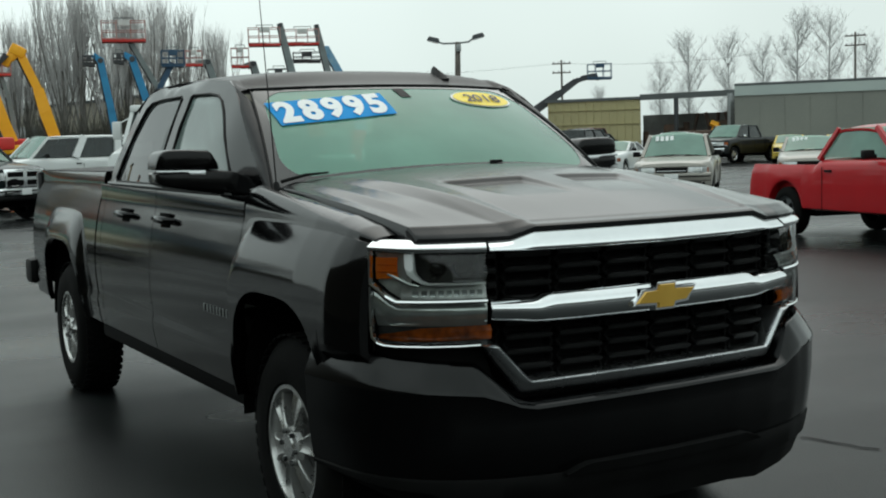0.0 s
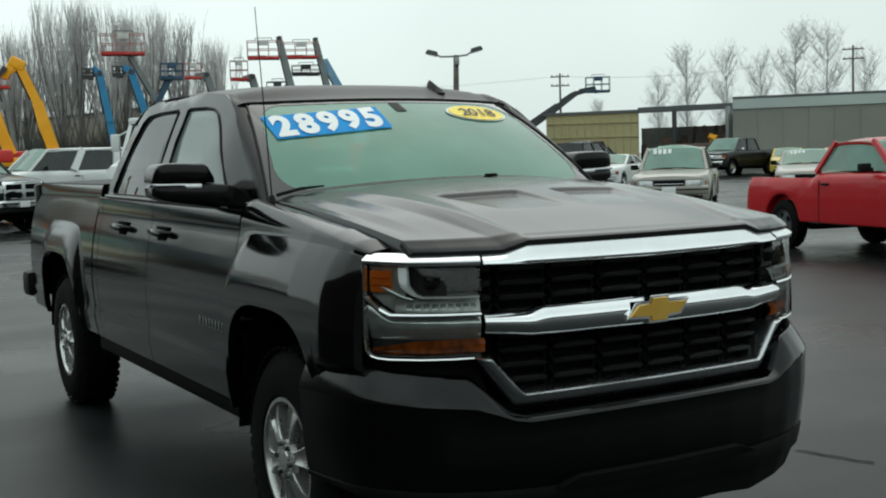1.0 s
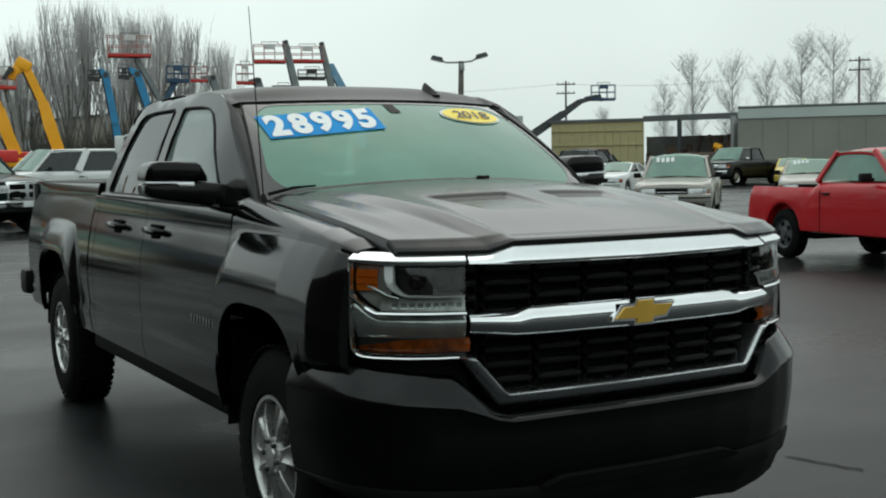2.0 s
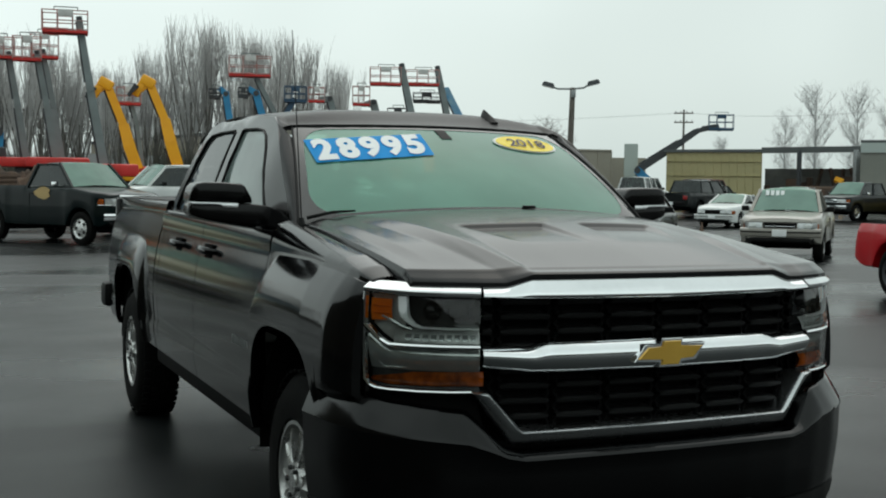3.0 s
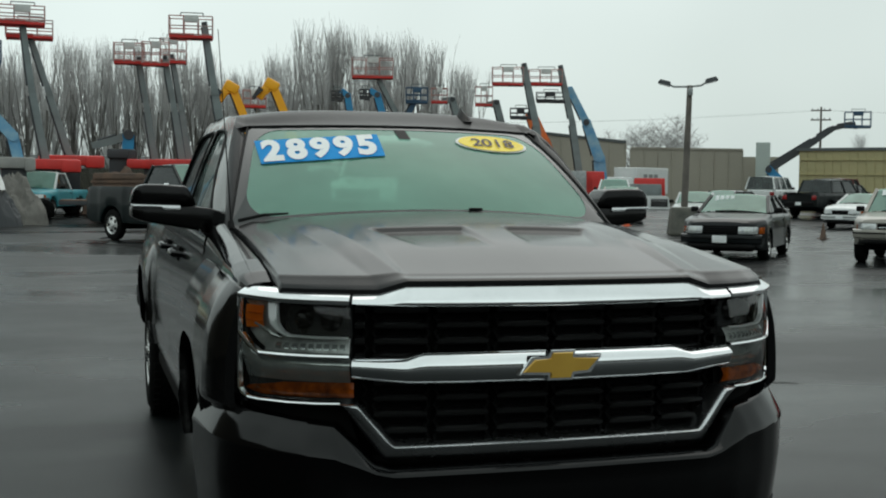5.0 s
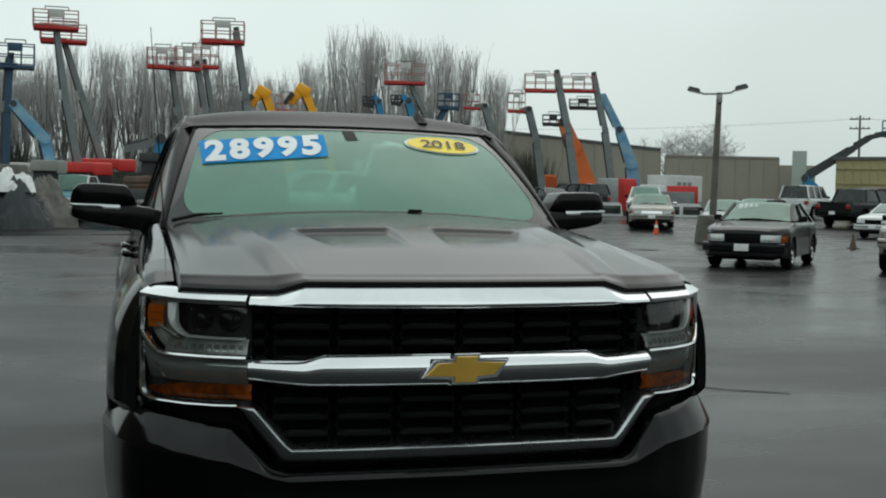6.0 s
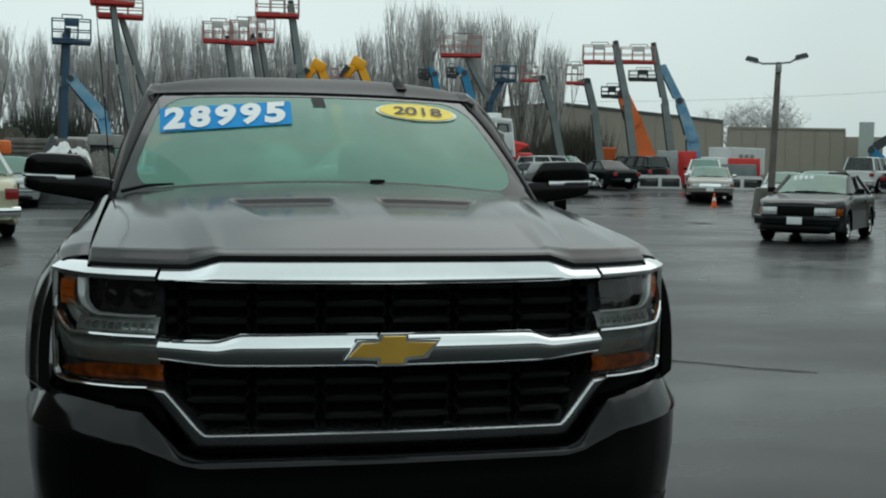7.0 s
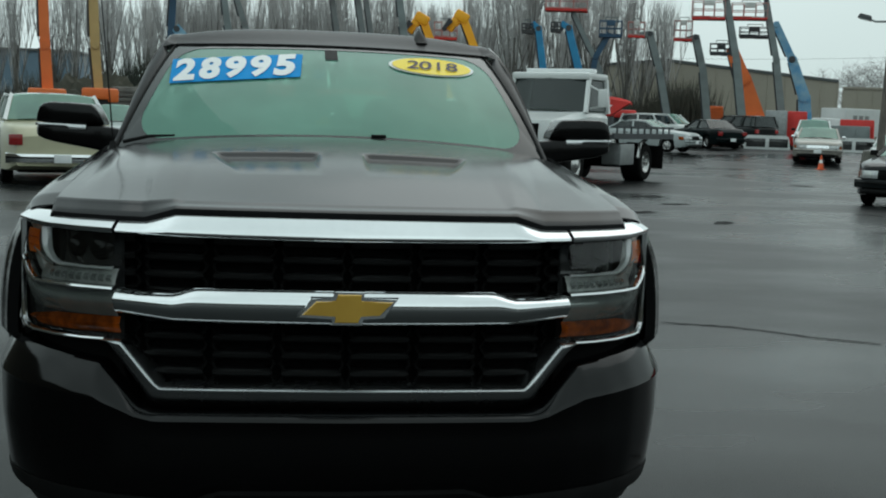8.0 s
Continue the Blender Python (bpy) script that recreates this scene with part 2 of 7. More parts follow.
M["lift_navy"] = surface("dark_blue_machine_paint", (0.022, 0.07, 0.13), None, 1.5, 0.5, 0, 0.1)
M["lift_yellow"] = surface("yellow_machine_paint", (1.0, 0.47, 0.006), (0.94, 0.41, 0.006), 1.5, 0.5, 0, 0.1)
M["lift_tan"] = surface("tan_machine_paint", (0.52, 0.36, 0.14), None, 1.5, 0.5, 0, 0.1)
M["lift_dark"] = surface("dark_machine_steel", (0.05, 0.055, 0.06), None, 2, 0.6, 0, 0.2)
M["lift_white"] = surface("white_machine_paint", (0.62, 0.62, 0.60), (0.5, 0.5, 0.48), 2, 0.5)
M["cone"] = surface("orange_cone_rubber", (0.80, 0.13, 0.03), (0.70, 0.10, 0.03), 6, 0.6)
M["bark"] = surface("grey_bark", (0.20, 0.19, 0.172), (0.12, 0.113, 0.102), 2, 0.9, 0, 0.3)
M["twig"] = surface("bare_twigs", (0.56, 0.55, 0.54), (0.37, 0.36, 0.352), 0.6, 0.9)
# paler copy of the twigs: distance haze mixed into the colour
M["twig_hazed"] = surface("bare_twigs_hazed", (0.60, 0.60, 0.595), (0.48, 0.48, 0.475), 0.6, 0.9)
M["conifer"] = surface("dark_evergreen", (0.05, 0.06, 0.045), (0.03, 0.035, 0.028), 2, 0.9)
M["beige_wall"] = surface("beige_siding", (0.36, 0.33, 0.27), (0.31, 0.285, 0.235), 0.25, 0.75, 0, 0.1, 0, 8)
M["tan_wall"] = surface("tan_siding", (0.42, 0.375, 0.20), (0.36, 0.32, 0.17), 0.25, 0.75, 0, 0.1, 0, 8)
M["grey_wall"] = surface("grey_green_siding", (0.25, 0.255, 0.22), (0.21, 0.215, 0.19), 0.25, 0.75, 0, 0.1, 0, 8)
M["blue_wall"] = surface("blue_grey_cladding", (0.15, 0.22, 0.28), (0.12, 0.18, 0.23), 0.4, 0.7)
M["band_wall"] = surface("pale_green_band", (0.44, 0.50, 0.47), (0.40, 0.45, 0.43), 0.4, 0.7)
M["roof"] = surface("dark_roof_edge", (0.10, 0.11, 0.11), None, 0.5, 0.7)
M["rust"] = surface("rusty_junk", (0.16, 0.10, 0.07), (0.08, 0.06, 0.05), 2, 0.9, 0, 0.5)
M["rubble"] = surface("grey_rubble", (0.22, 0.21, 0.19), (0.12, 0.115, 0.105), 2, 0.9, 0, 0.5)
M["tarp"] = surface("white_tarpaulin", (0.88, 0.88, 0.87), (0.74, 0.74, 0.73), 5, 0.45, 0, 0.5)
M["hedge"] = surface("dark_scrub", (0.085, 0.08, 0.06), (0.05, 0.05, 0.04), 1.2, 0.95)


# ---------------------------------------------------------------- mesh tools
def part(name, bm, material, parent, label="", smooth=True, crease=36):
    """Links a bmesh as one mesh object under a thing or a part."""
    bmesh.ops.recalc_face_normals(bm, faces=bm.faces)
    lim = radians(crease)
    for f in bm.faces:
        f.smooth = smooth
    for e in bm.edges:
        if len(e.link_faces) == 2 and e.calc_face_angle(0) > lim:
            e.smooth = False
    me = bpy.data.meshes.new(name)
    bm.to_mesh(me)
    bm.free()
    me.materials.append(M[material])
    ob = new(name, me)
    ob.parent = parent
    if label:
        ob["label"] = label
    return ob


def thing(name, label, category, m=None, group="", kind=""):
    ob = new(name)
    ob.empty_display_size = 0.2
    if m is not None:
        ob.matrix_world = m
    return tagged(ob, label, category, group, kind)


def solid(name, bm, material, label, category="", kind="", m=None, smooth=False, group=""):
    """A thing that is one mesh."""
    ob = part(name, bm, material, None, "", smooth)
    if m is not None:
        ob.matrix_world = m
    return tagged(ob, label, category, group, kind)


def grid(bm, rows, closed=False):
    """Faces between rows of points."""
    vs = [[bm.verts.new(p) for p in r] for r in rows]
    for a, b in zip(vs, vs[1:]):
        n = len(a)
        for i in range(n if closed else n - 1):
            j = (i + 1) % n
            bm.faces.new((a[i], a[j], b[j], b[i]))
    return vs


def loft(bm, rings, caps=True):
    vs = grid(bm, rings, True)
    if caps:
        bm.faces.new(vs[0][::-1])
        bm.faces.new(vs[-1])
    return vs


def box(bm, c, s, bevel=0.0, m=None, taper=1.0):
    """A box at c of size s; its top may taper; its edges are rounded by bevel."""
    x, y, z = (v / 2 for v in s)
    pts = [(-x, -y, -z), (x, -y, -z), (x, y, -z), (-x, y, -z)]
    pts += [(a * taper, b * taper, z) for a, b in ((-x, -y), (x, -y), (x, y), (-x, y))]
    vs = [bm.verts.new((m or Matrix()) @ Vector(p) + Vector(c)) for p in pts]
    fs = [bm.faces.new([vs[i] for i in q]) for q in ((3, 2, 1, 0), (4, 5, 6, 7), (0, 1, 5, 4), (1, 2, 6, 5), (2, 3, 7, 6), (3, 0, 4, 7))]
    if bevel:
        es = list({e for f in fs for e in f.edges})
        bmesh.ops.bevel(bm, geom=es, offset=bevel, segments=2, affect="EDGES", profile=0.6)


def tube(bm, pts, radii, n=8, caps=True):
    """A round bar along pts with a radius at each point."""
    pts = [Vector(p) for p in pts]
    rings = []
    for i, p in enumerate(pts):
        d = (pts[min(i + 1, len(pts) - 1)] - pts[max(i - 1, 0)]).normalized()
        a = d.cross(Vector((0.0, 0.0, 1.0)) if abs(d.z) < 0.9 else Vector((1.0, 0.0, 0.0))).normalized()
        b = d.cross(a)
        r = radii[i] if isinstance(radii, (list, tuple)) else radii
        rings.append([p + r * (a * math.cos(k * math.tau / n) + b * math.sin(k * math.tau / n)) for k in range(n)])
    loft(bm, rings, caps)


def beam(bm, a, b, w0, w1, d0=None, d1=None):
    """A box beam from a to b, tapering from w0 to w1 across and d0 to d1 deep."""
    a, b = Vector(a), Vector(b)
    d = (b - a).normalized()
    s = d.cross(Vector((0, 1, 0))).normalized()
    t = d.cross(s)
    rings = []
    for p, w, q in ((a, w0, d0 or w0), (b, w1, d1 or w1)):
        rings.append([p + s * w / 2 * i + t * q / 2 * j for i, j in ((-1, -1), (1, -1), (1, 1), (-1, 1))])
    loft(bm, rings)


def lathe(bm, prof, n=32, axis="x", c=(0, 0, 0), caps=True):
    """Turns (along, radius) points about an axis."""
    rings = []
    for al, r in prof:
        ring = []
        for k in range(n):
            u, v = r * math.cos(k * math.tau / n), r * math.sin(k * math.tau / n)
            ring.append(Vector(c) + (Vector((al, u, v)) if axis == "x" else Vector((u, v, al)) if axis == "z" else Vector((u, al, v))))
        rings.append(ring)
    loft(bm, rings, caps)


def ip(x, xs, ys):
    return float(np.interp(x, xs, ys))


def span(a, b, n):
    return [a + (b - a) * i / n for i in range(n + 1)]


def sstep(a, b, x):
    t = min(1, max(0, (x - a) / (b - a)))
    return t * t * (3 - 2 * t)


def letters(text, size, font_offset=0.0, shear=0.0, spacing=1.0):
    """The flat outline of a line of writing as points and faces, from the built-in font."""
    cu = bpy.data.curves.new("writing", "FONT")
    cu.body, cu.size, cu.offset, cu.shear, cu.space_character = text, size, font_offset, shear, spacing
    cu.resolution_u = 4
    ob = bpy.data.objects.new("writing", cu)
    scene.collection.objects.link(ob)
    me = bpy.data.meshes.new_from_object(ob.evaluated_get(bpy.context.evaluated_depsgraph_get()))
    pts, faces = [v.co.copy() for v in me.vertices], [list(p.vertices) for p in me.polygons]
    bpy.data.objects.remove(ob)
    bpy.data.curves.remove(cu)
    bpy.data.meshes.remove(me)
    return pts, faces


# ---------------------------------------------------------------- ground
def rise(y):
    """The lot climbs gently towards its back."""
    return 0.42 * sstep(38, 54, y)


bm = bmesh.new()
grid(bm, [[(x, y, rise(y)) for x in (-900, -60, -20, 0, 20, 60, 900)] for y in [-900, -60, -20, 0, 20] + span(38, 54, 12) + [60, 120, 900]])
solid("ground", bm, "asphalt", "dark wet asphalt car lot with puddled sheen", "ground", "structure")

# ---------------------------------------------------------------- the black pickup
TYRE_R, AXLE_F, AXLE_R, AXLE_Z = 0.402, 1.0, 4.635, 0.402
truck = thing("pickup_truck", "glossy black double-cab pickup truck with chrome grille, wet, parked on asphalt", "pickup truck")

FX = (0.0, 0.30, 0.47, 0.61, 0.72, 0.80, 0.86, 0.90, 0.925, 0.94, 0.96)
FY = (0.050, 0.062, 0.082, 0.115, 0.165, 0.222, 0.290, 0.355, 0.435, 0.53, 0.72)


def front_y(x):
    """The plan curve of the nose: how far back the face lies at x."""
    return ip(abs(x), FX, FY) * 0.6 + 0.2 * (ip(abs(x) + 0.02, FX, FY) + ip(abs(abs(x) - 0.02), FX, FY))


def on_front(x, z, off):
    """A point on the nose, moved outwards by off."""
    s = 1 if x >= 0 else -1
    a = abs(x)
    slope = (front_y(a + 0.01) - front_y(max(0, a - 0.01))) / (0.02 if a > 0.01 else 0.01 + a)
    n = Vector((slope, -1)).normalized()
    return Vector((s * (a + n.x * off), front_y(a) + n.y * off, z))


def front_patch(xs, zb, zt, prof):
    """A band on the nose between two height curves; prof gives (share of the height, outward offset)."""
    bm = bmesh.new()
    grid(bm, [[on_front(x, zb(abs(x)) + (zt(abs(x)) - zb(abs(x))) * v, o) for x in xs] for v, o in prof])
    return bm


M["lamp_silver"] = surface("dull_lamp_silver", (0.60, 0.62, 0.60), (0.36, 0.37, 0.36), 18, 0.22, 0.25, 0, 0.0, 60)
M["lens_clear"] = glass("clear_lamp_lens", (0.86, 0.88, 0.87), (0.1, 0.1, 0.1), 0.0, 0.03)
# grille and chrome
band = lambda xs, ys: (lambda x: ip(x, xs, ys))
head_t, head_b = band((0, 0.46, 0.535, 0.61), (1.209, 1.207, 1.184, 1.183)), band((0, 0.44, 0.61), (1.131, 1.135, 1.140))
mid_t, mid_b = band((0, 0.41, 0.46, 0.61), (1.004, 1.003, 0.990, 0.995)), band((0, 0.45, 0.61), (0.912, 0.914, 0.930))
xs61 = span(-0.609, 0.609, 64)
grille = part("grille", front_patch(span(-0.66, 0.66, 40), lambda x: ip(x, (0, 0.5, 0.66), (0.72, 0.72, 0.86)), lambda x: 1.15, ((0, -0.095), (0.5, -0.10), (1, -0.095))), "void", truck, "near-black backing for the shaded grille opening")
part("header_bar", front_patch(xs61, head_b, head_t, ((0, -0.06), (0.0, -0.008), (0.03, 0.000), (0.09, 0.0065), (0.16, 0.0095), (0.23, 0.0092), (0.32, 0.0058), (0.50, -0.0035), (0.75, -0.0165), (0.93, -0.027), (1, -0.034), (1, -0.07))), "chrome", truck, "bright chrome grille header bar")
part("middle_bar", front_patch(xs61, mid_b, mid_t, ((0, -0.06), (0, -0.004), (0.04, 0.003), (0.18, 0.0100), (0.35, 0.0160), (0.50, 0.0196), (0.61, 0.0206), (0.67, 0.0190), (0.80, 0.009), (0.94, -0.003), (1, -0.010), (1, -0.05))), "chrome", truck, "bright chrome bar across the grille")
v_t, v_b = band((0, 0.30, 0.492, 0.592, 0.64), (0.744, 0.743, 0.740, 0.858, 0.858)), band((0, 0.30, 0.519, 0.638, 0.64), (0.696, 0.695, 0.694, 0.850, 0.854))
part("lower_trim", front_patch(span(-0.640, 0.640, 110), v_b, v_t, ((0, -0.05), (0, -0.014), (0.06, -0.006), (0.40, 0.007), (0.74, 0.015), (0.84, 0.0155), (0.93, 0.011), (0.98, 0.003), (1, -0.006), (1, -0.08))), "satin", truck, "satin chrome trim round the lower grille")


def mesh_insert(z0, rows, h, half):
    """A honeycomb of long cells: short rounded slats between deep, thin posts."""
    bm = bmesh.new()
    pitch = 0.187
    for r in range(rows):
        z = z0 + r * h
        lim = half(z)
        for k in range(-4, 4):
            a, b = k * pitch + 0.013, (k + 1) * pitch - 0.013
            a, b = max(a, -lim), min(b, lim)
            if b - a < 0.03:
                continue
            rows_p = []
            for dz, off in ((-0.010, -0.09), (-0.010, -0.050), (-0.004, -0.043), (0.005, -0.042), (0.010, -0.047), (0.012, -0.09)):
                rows_p.append([on_front(a + (b - a) * t, z + dz * (1 if 0.02 < t < 0.98 else 0.55), off) for t in (0, 0.06, 0.2, 0.4, 0.6, 0.8, 0.94, 1)])
            grid(bm, rows_p)
    return bm


def mesh_posts(z0, rows, h, half):
    bm = bmesh.new()
    pitch = 0.187
    for k in range(-3, 4):
        x = k * pitch
        for r in range(rows - 1):
            z = z0 + r * h
            if abs(x) > half(z + h / 2) - 0.02:
                continue
            for sx in (-1, 1):
                a, b, c = on_front(x + sx * 0.020, z + 0.004, -0.072), on_front(x + sx * 0.008, z + h / 2, -0.076), on_front(x + sx * 0.020, z + h - 0.004, -0.072)
                for p, q in ((a, b), (b, c)):
                    beam(bm, p, q, 0.006, 0.006, 0.03, 0.03)
    return bm


M["grille_bar"] = surface("grille_bar_plastic", (0.006, 0.006, 0.006), None, 5, 0.38, 0, 0, 0.0, spec=0.22)
for nm, z0, n, h, half in (("upper_mesh", 0.986, 4, 0.046, lambda z: 0.605), ("lower_mesh", 0.724, 5, 0.047, lambda z: ip(z, (0.74, 0.86, 0.93), (0.49, 0.60, 0.60)))):
    part(nm, mesh_insert(z0, n, h, half), "grille_bar", grille, "black honeycomb grille mesh")
    tagged(part("grille_mesh", mesh_posts(z0, n, h, half), "void", grille), "dark posts between the cells", kind="stuff")

# badge: a gold cross with slanted ends in a bright rim
def badge(grow, off, depth):
    bm = bmesh.new()
    w, h, a, b = 0.100 + grow * 1.6, 0.018 + grow, 0.031 + grow, 0.037 + grow
    s = 0.018
    out = [(-w + s, h), (-a, h), (-a + 0.004, b), (a + 0.004, b), (a, h), (w + s, h), (w - s, -h), (a, -h), (a - 0.004, -b), (-a - 0.004, -b), (-a, -h), (-w - s, -h)]
    f = [bm.verts.new((x, on_front(x, 0, 0.03).y - off, 0.963 + z)) for x, z in out]
    k = [bm.verts.new((x * 1.03, on_front(x, 0, 0.03).y - off + depth, 0.963 + z * 1.03)) for x, z in out]
    bm.faces.new(f)
    for i in range(12):
        bm.faces.new((f[i], k[i], k[(i + 1) % 12], f[(i + 1) % 12]))
    bmesh.ops.bevel(bm, geom=[e for e in bm.edges if all(v in f for v in e.verts)], offset=0.0022, segments=2, affect="EDGES", profile=0.6)
    return bm


emblem = part("badge", badge(0.0085, 0.0, 0.03), "chrome", truck, "bright rim of the cross badge", False)
part("badge_face", badge(0.0, 0.006, 0.008), "gold", emblem, "gold cross badge", False)


# head lamps
def ribbon(s, run, half, off, dome=0.003):
    """A narrow raised strip on the nose along (x, z) points; half gives its half width at each point."""
    bm = bmesh.new()
    rows = [[] for _ in range(5)]
    for k, (x, z) in enumerate(run):
        a, b = run[max(0, k - 1)], run[min(len(run) - 1, k + 1)]
        t = Vector((b[0] - a[0], b[1] - a[1])).normalized()
        for r_, q, o in zip(rows, (-1.05, -0.8, 0, 0.8, 1.05), (-0.010, 0.5 * dome, dome, 0.5 * dome, -0.010)):
            r_.append(on_front(s * (x - t.y * half[k] * q), z + t.x * half[k] * q, off + o))
    grid(bm, rows)
    return bm


for s in (-1, 1):
    sx = lambda a, b, n: [s * x for x in span(a, b, n)]
    xs = sx(0.617, 0.897, 30)
    dip = lambda x: ip(x, (0.617, 0.850, 0.872, 0.897), (0.0, 0.001, 0.020, 0.056))
    lamp = part("headlamp", front_patch(xs, lambda x: 0.858, lambda x: 1.150, ((0, -0.10), (0, -0.062), (1, -0.062), (1, -0.10))), "lamp_dark", truck, "smoked headlamp housing")
    part("top_trim", front_patch(xs, lambda x: 1.139 + ip(x, (0.617, 0.80, 0.897), (0, 0.003, 0.012)), lambda x: 1.183, ((0, -0.06), (0, 0.000), (0.06, 0.005), (0.24, 0.0085), (0.36, 0.008), (0.50, 0.002), (0.75, -0.012), (0.94, -0.024), (1, -0.030), (1, -0.06))), "chrome", lamp, "chrome strip")
    part("mid_trim", ribbon(s, [(x, 0.992 + dip(x)) for x in span(0.617, 0.897, 34)], [0.0065] * 35, 0.003, 0.005), "chrome", lamp, "chrome strip")
    part("bottom_trim", ribbon(s, [(0.640, 0.857), (0.70, 0.8555), (0.78, 0.855), (0.85, 0.855), (0.875, 0.857), (0.889, 0.864), (0.896, 0.880), (0.898, 0.93), (0.898, 1.0), (0.898, 1.06), (0.897, 1.10), (0.896, 1.15)], [0.0045, 0.0045, 0.0045, 0.0045, 0.0045, 0.0042, 0.0036, 0.003, 0.003, 0.003, 0.003, 0.003], 0.003, 0.004), "chrome", lamp, "thin chrome edge")
    part("lower_reflector", front_patch(xs, lambda x: 0.914, lambda x: 0.986 + dip(x), ((0, -0.030), (0.25, -0.019), (0.50, -0.010), (0.66, -0.007), (0.82, -0.010), (1, -0.024))), "reflector", lamp, "silvery lower lamp")
    part("turn_signal", front_patch(sx(0.605, 0.890, 22), lambda x: 0.868 + ip(x, (0.61, 0.86, 0.89), (0.004, 0.0, 0.006)), lambda x: ip(x, (0.605, 0.70, 0.80, 0.89), (0.916, 0.914, 0.910, 0.888)), ((0, -0.022), (0.35, -0.014), (0.6, -0.012), (1, -0.022))), "amber_dim", lamp, "dim amber turn signal")
    part("signal_bezel", front_patch(xs, lambda x: 0.858, lambda x: 0.920, ((0, -0.034), (1, -0.034))), "lamp_dark", lamp, "dark bezel round the turn signal")
    part("upper_lens", front_patch(sx(0.620, 0.812, 16), lambda x: 1.046, lambda x: 1.142, ((0, -0.052), (0.3, -0.056), (0.7, -0.056), (1, -0.050))), "lens_black", lamp, "smoked projector bay")
    for px, rr in ((0.675, 0.034), (0.755, 0.030)):
        bm = bmesh.new()
        c = on_front(s * px, 1.094, -0.050)
        lathe(bm, [(0.0, rr), (-0.008, rr * 0.96), (-0.016, rr * 0.7), (-0.020, 0.001)], 20, "y", c, False)
        part("projector", bm, "gloss", lamp, "dark projector lens")
    part("inner_reflector", front_patch(sx(0.822, 0.892, 10), lambda x: 1.004 + dip(x), lambda x: 1.144, ((0, -0.03), (0.4, -0.034), (0.8, -0.028), (1, -0.016))), "lamp_silver", lamp, "dull silver lamp bowl")
    part("led_strip", front_patch(sx(0.618, 0.842, 22), lambda x: 1.000, lambda x: 1.042, ((0, -0.012), (0.4, -0.016), (0.8, -0.026), (1, -0.034))), "lamp_silver", lamp, "row of small clear lamps")
    for i in range(9):
        x = 0.630 + 0.0215 * i
        part("led", front_patch([s * x, s * (x + 0.007), s * (x + 0.014)], lambda q: 1.008, lambda q: 1.026, ((0, -0.013), (0.5, -0.010), (1, -0.019))), "reflector", lamp)
    part("light_guide", ribbon(s, [(0.620, 1.046), (0.70, 1.0455), (0.775, 1.047), (0.793, 1.054), (0.808, 1.068), (0.817, 1.082), (0.820, 1.10), (0.821, 1.141)], [0.0032, 0.0032, 0.0038, 0.0055, 0.008, 0.0105, 0.0115, 0.0115], -0.006, 0.004), "drl", lamp, "pale angular running-light guide")
    part("bowl_edge", ribbon(s, [(0.800, 1.040), (0.825, 1.048), (0.850, 1.066), (0.868, 1.078)], [0.004, 0.004, 0.005, 0.005], -0.014, 0.003), "reflector", lamp, "silver edge of the lamp bowl")
    part("side_marker", front_patch(sx(0.846, 0.890, 8), lambda x: 1.062 + ip(x, (0.846, 0.89), (0.004, 0)), lambda x: 1.130, ((0, -0.03), (0.0, -0.014), (0.5, -0.010), (1, -0.014), (1, -0.03))), "amber", lamp, "bright amber side marker")
    for zc in (1.085, 1.107):
        part("marker_rib", front_patch(sx(0.849, 0.887, 6), lambda x: zc - 0.0018, lambda x: zc + 0.0018, ((0, -0.012), (0.5, -0.007), (1, -0.012))), "amber", lamp)
    part("lamp_corner", front_patch(sx(0.860, 0.905, 6), lambda x: 0.72, lambda x: 1.135, ((0, -0.07), (0, -0.040), (1, -0.040), (1, -0.07))), "void", lamp, "black corner behind the lamp")
    bm = bmesh.new()
    grid(bm, [[on_front(s * 0.8965, z, -0.002), Vector((s * 0.875, 0.40, z)), Vector((s * 0.62, 0.40, z))] for z in span(0.70, 1.17, 6)])
    part("lamp_side_wall", bm, "lamp_dark", lamp, "dark side wall of the lamp")
    cover = part("lens_cover", front_patch(xs, lambda x: 0.859, lambda x: 1.142, ((0, -0.010), (0.03, -0.003), (0.25, 0.0005), (0.46, 0.003), (0.64, 0.0035), (0.76, 0.0005), (0.92, -0.009), (1, -0.015))), "lens_clear", lamp, "clear wet lamp lens")
    cover.visible_shadow = False

# bumper: painted cover, valance and recess below the lamps
bt = band((0, 0.30, 0.50, 0.545, 0.655, 0.70, 0.86, 0.955), (0.680, 0.679, 0.675, 0.690, 0.796, 0.800, 0.815, 0.842))
crease = band((0, 0.30, 0.49, 0.54, 0.64, 0.72, 0.86, 0.955), (0.670, 0.669, 0.665, 0.674, 0.716, 0.724, 0.734, 0.744))
bx = [-x for x in span(0.0, 0.955, 76)][::-1] + span(0.0, 0.955, 76)[1:]
bm = bmesh.new()
rows = []
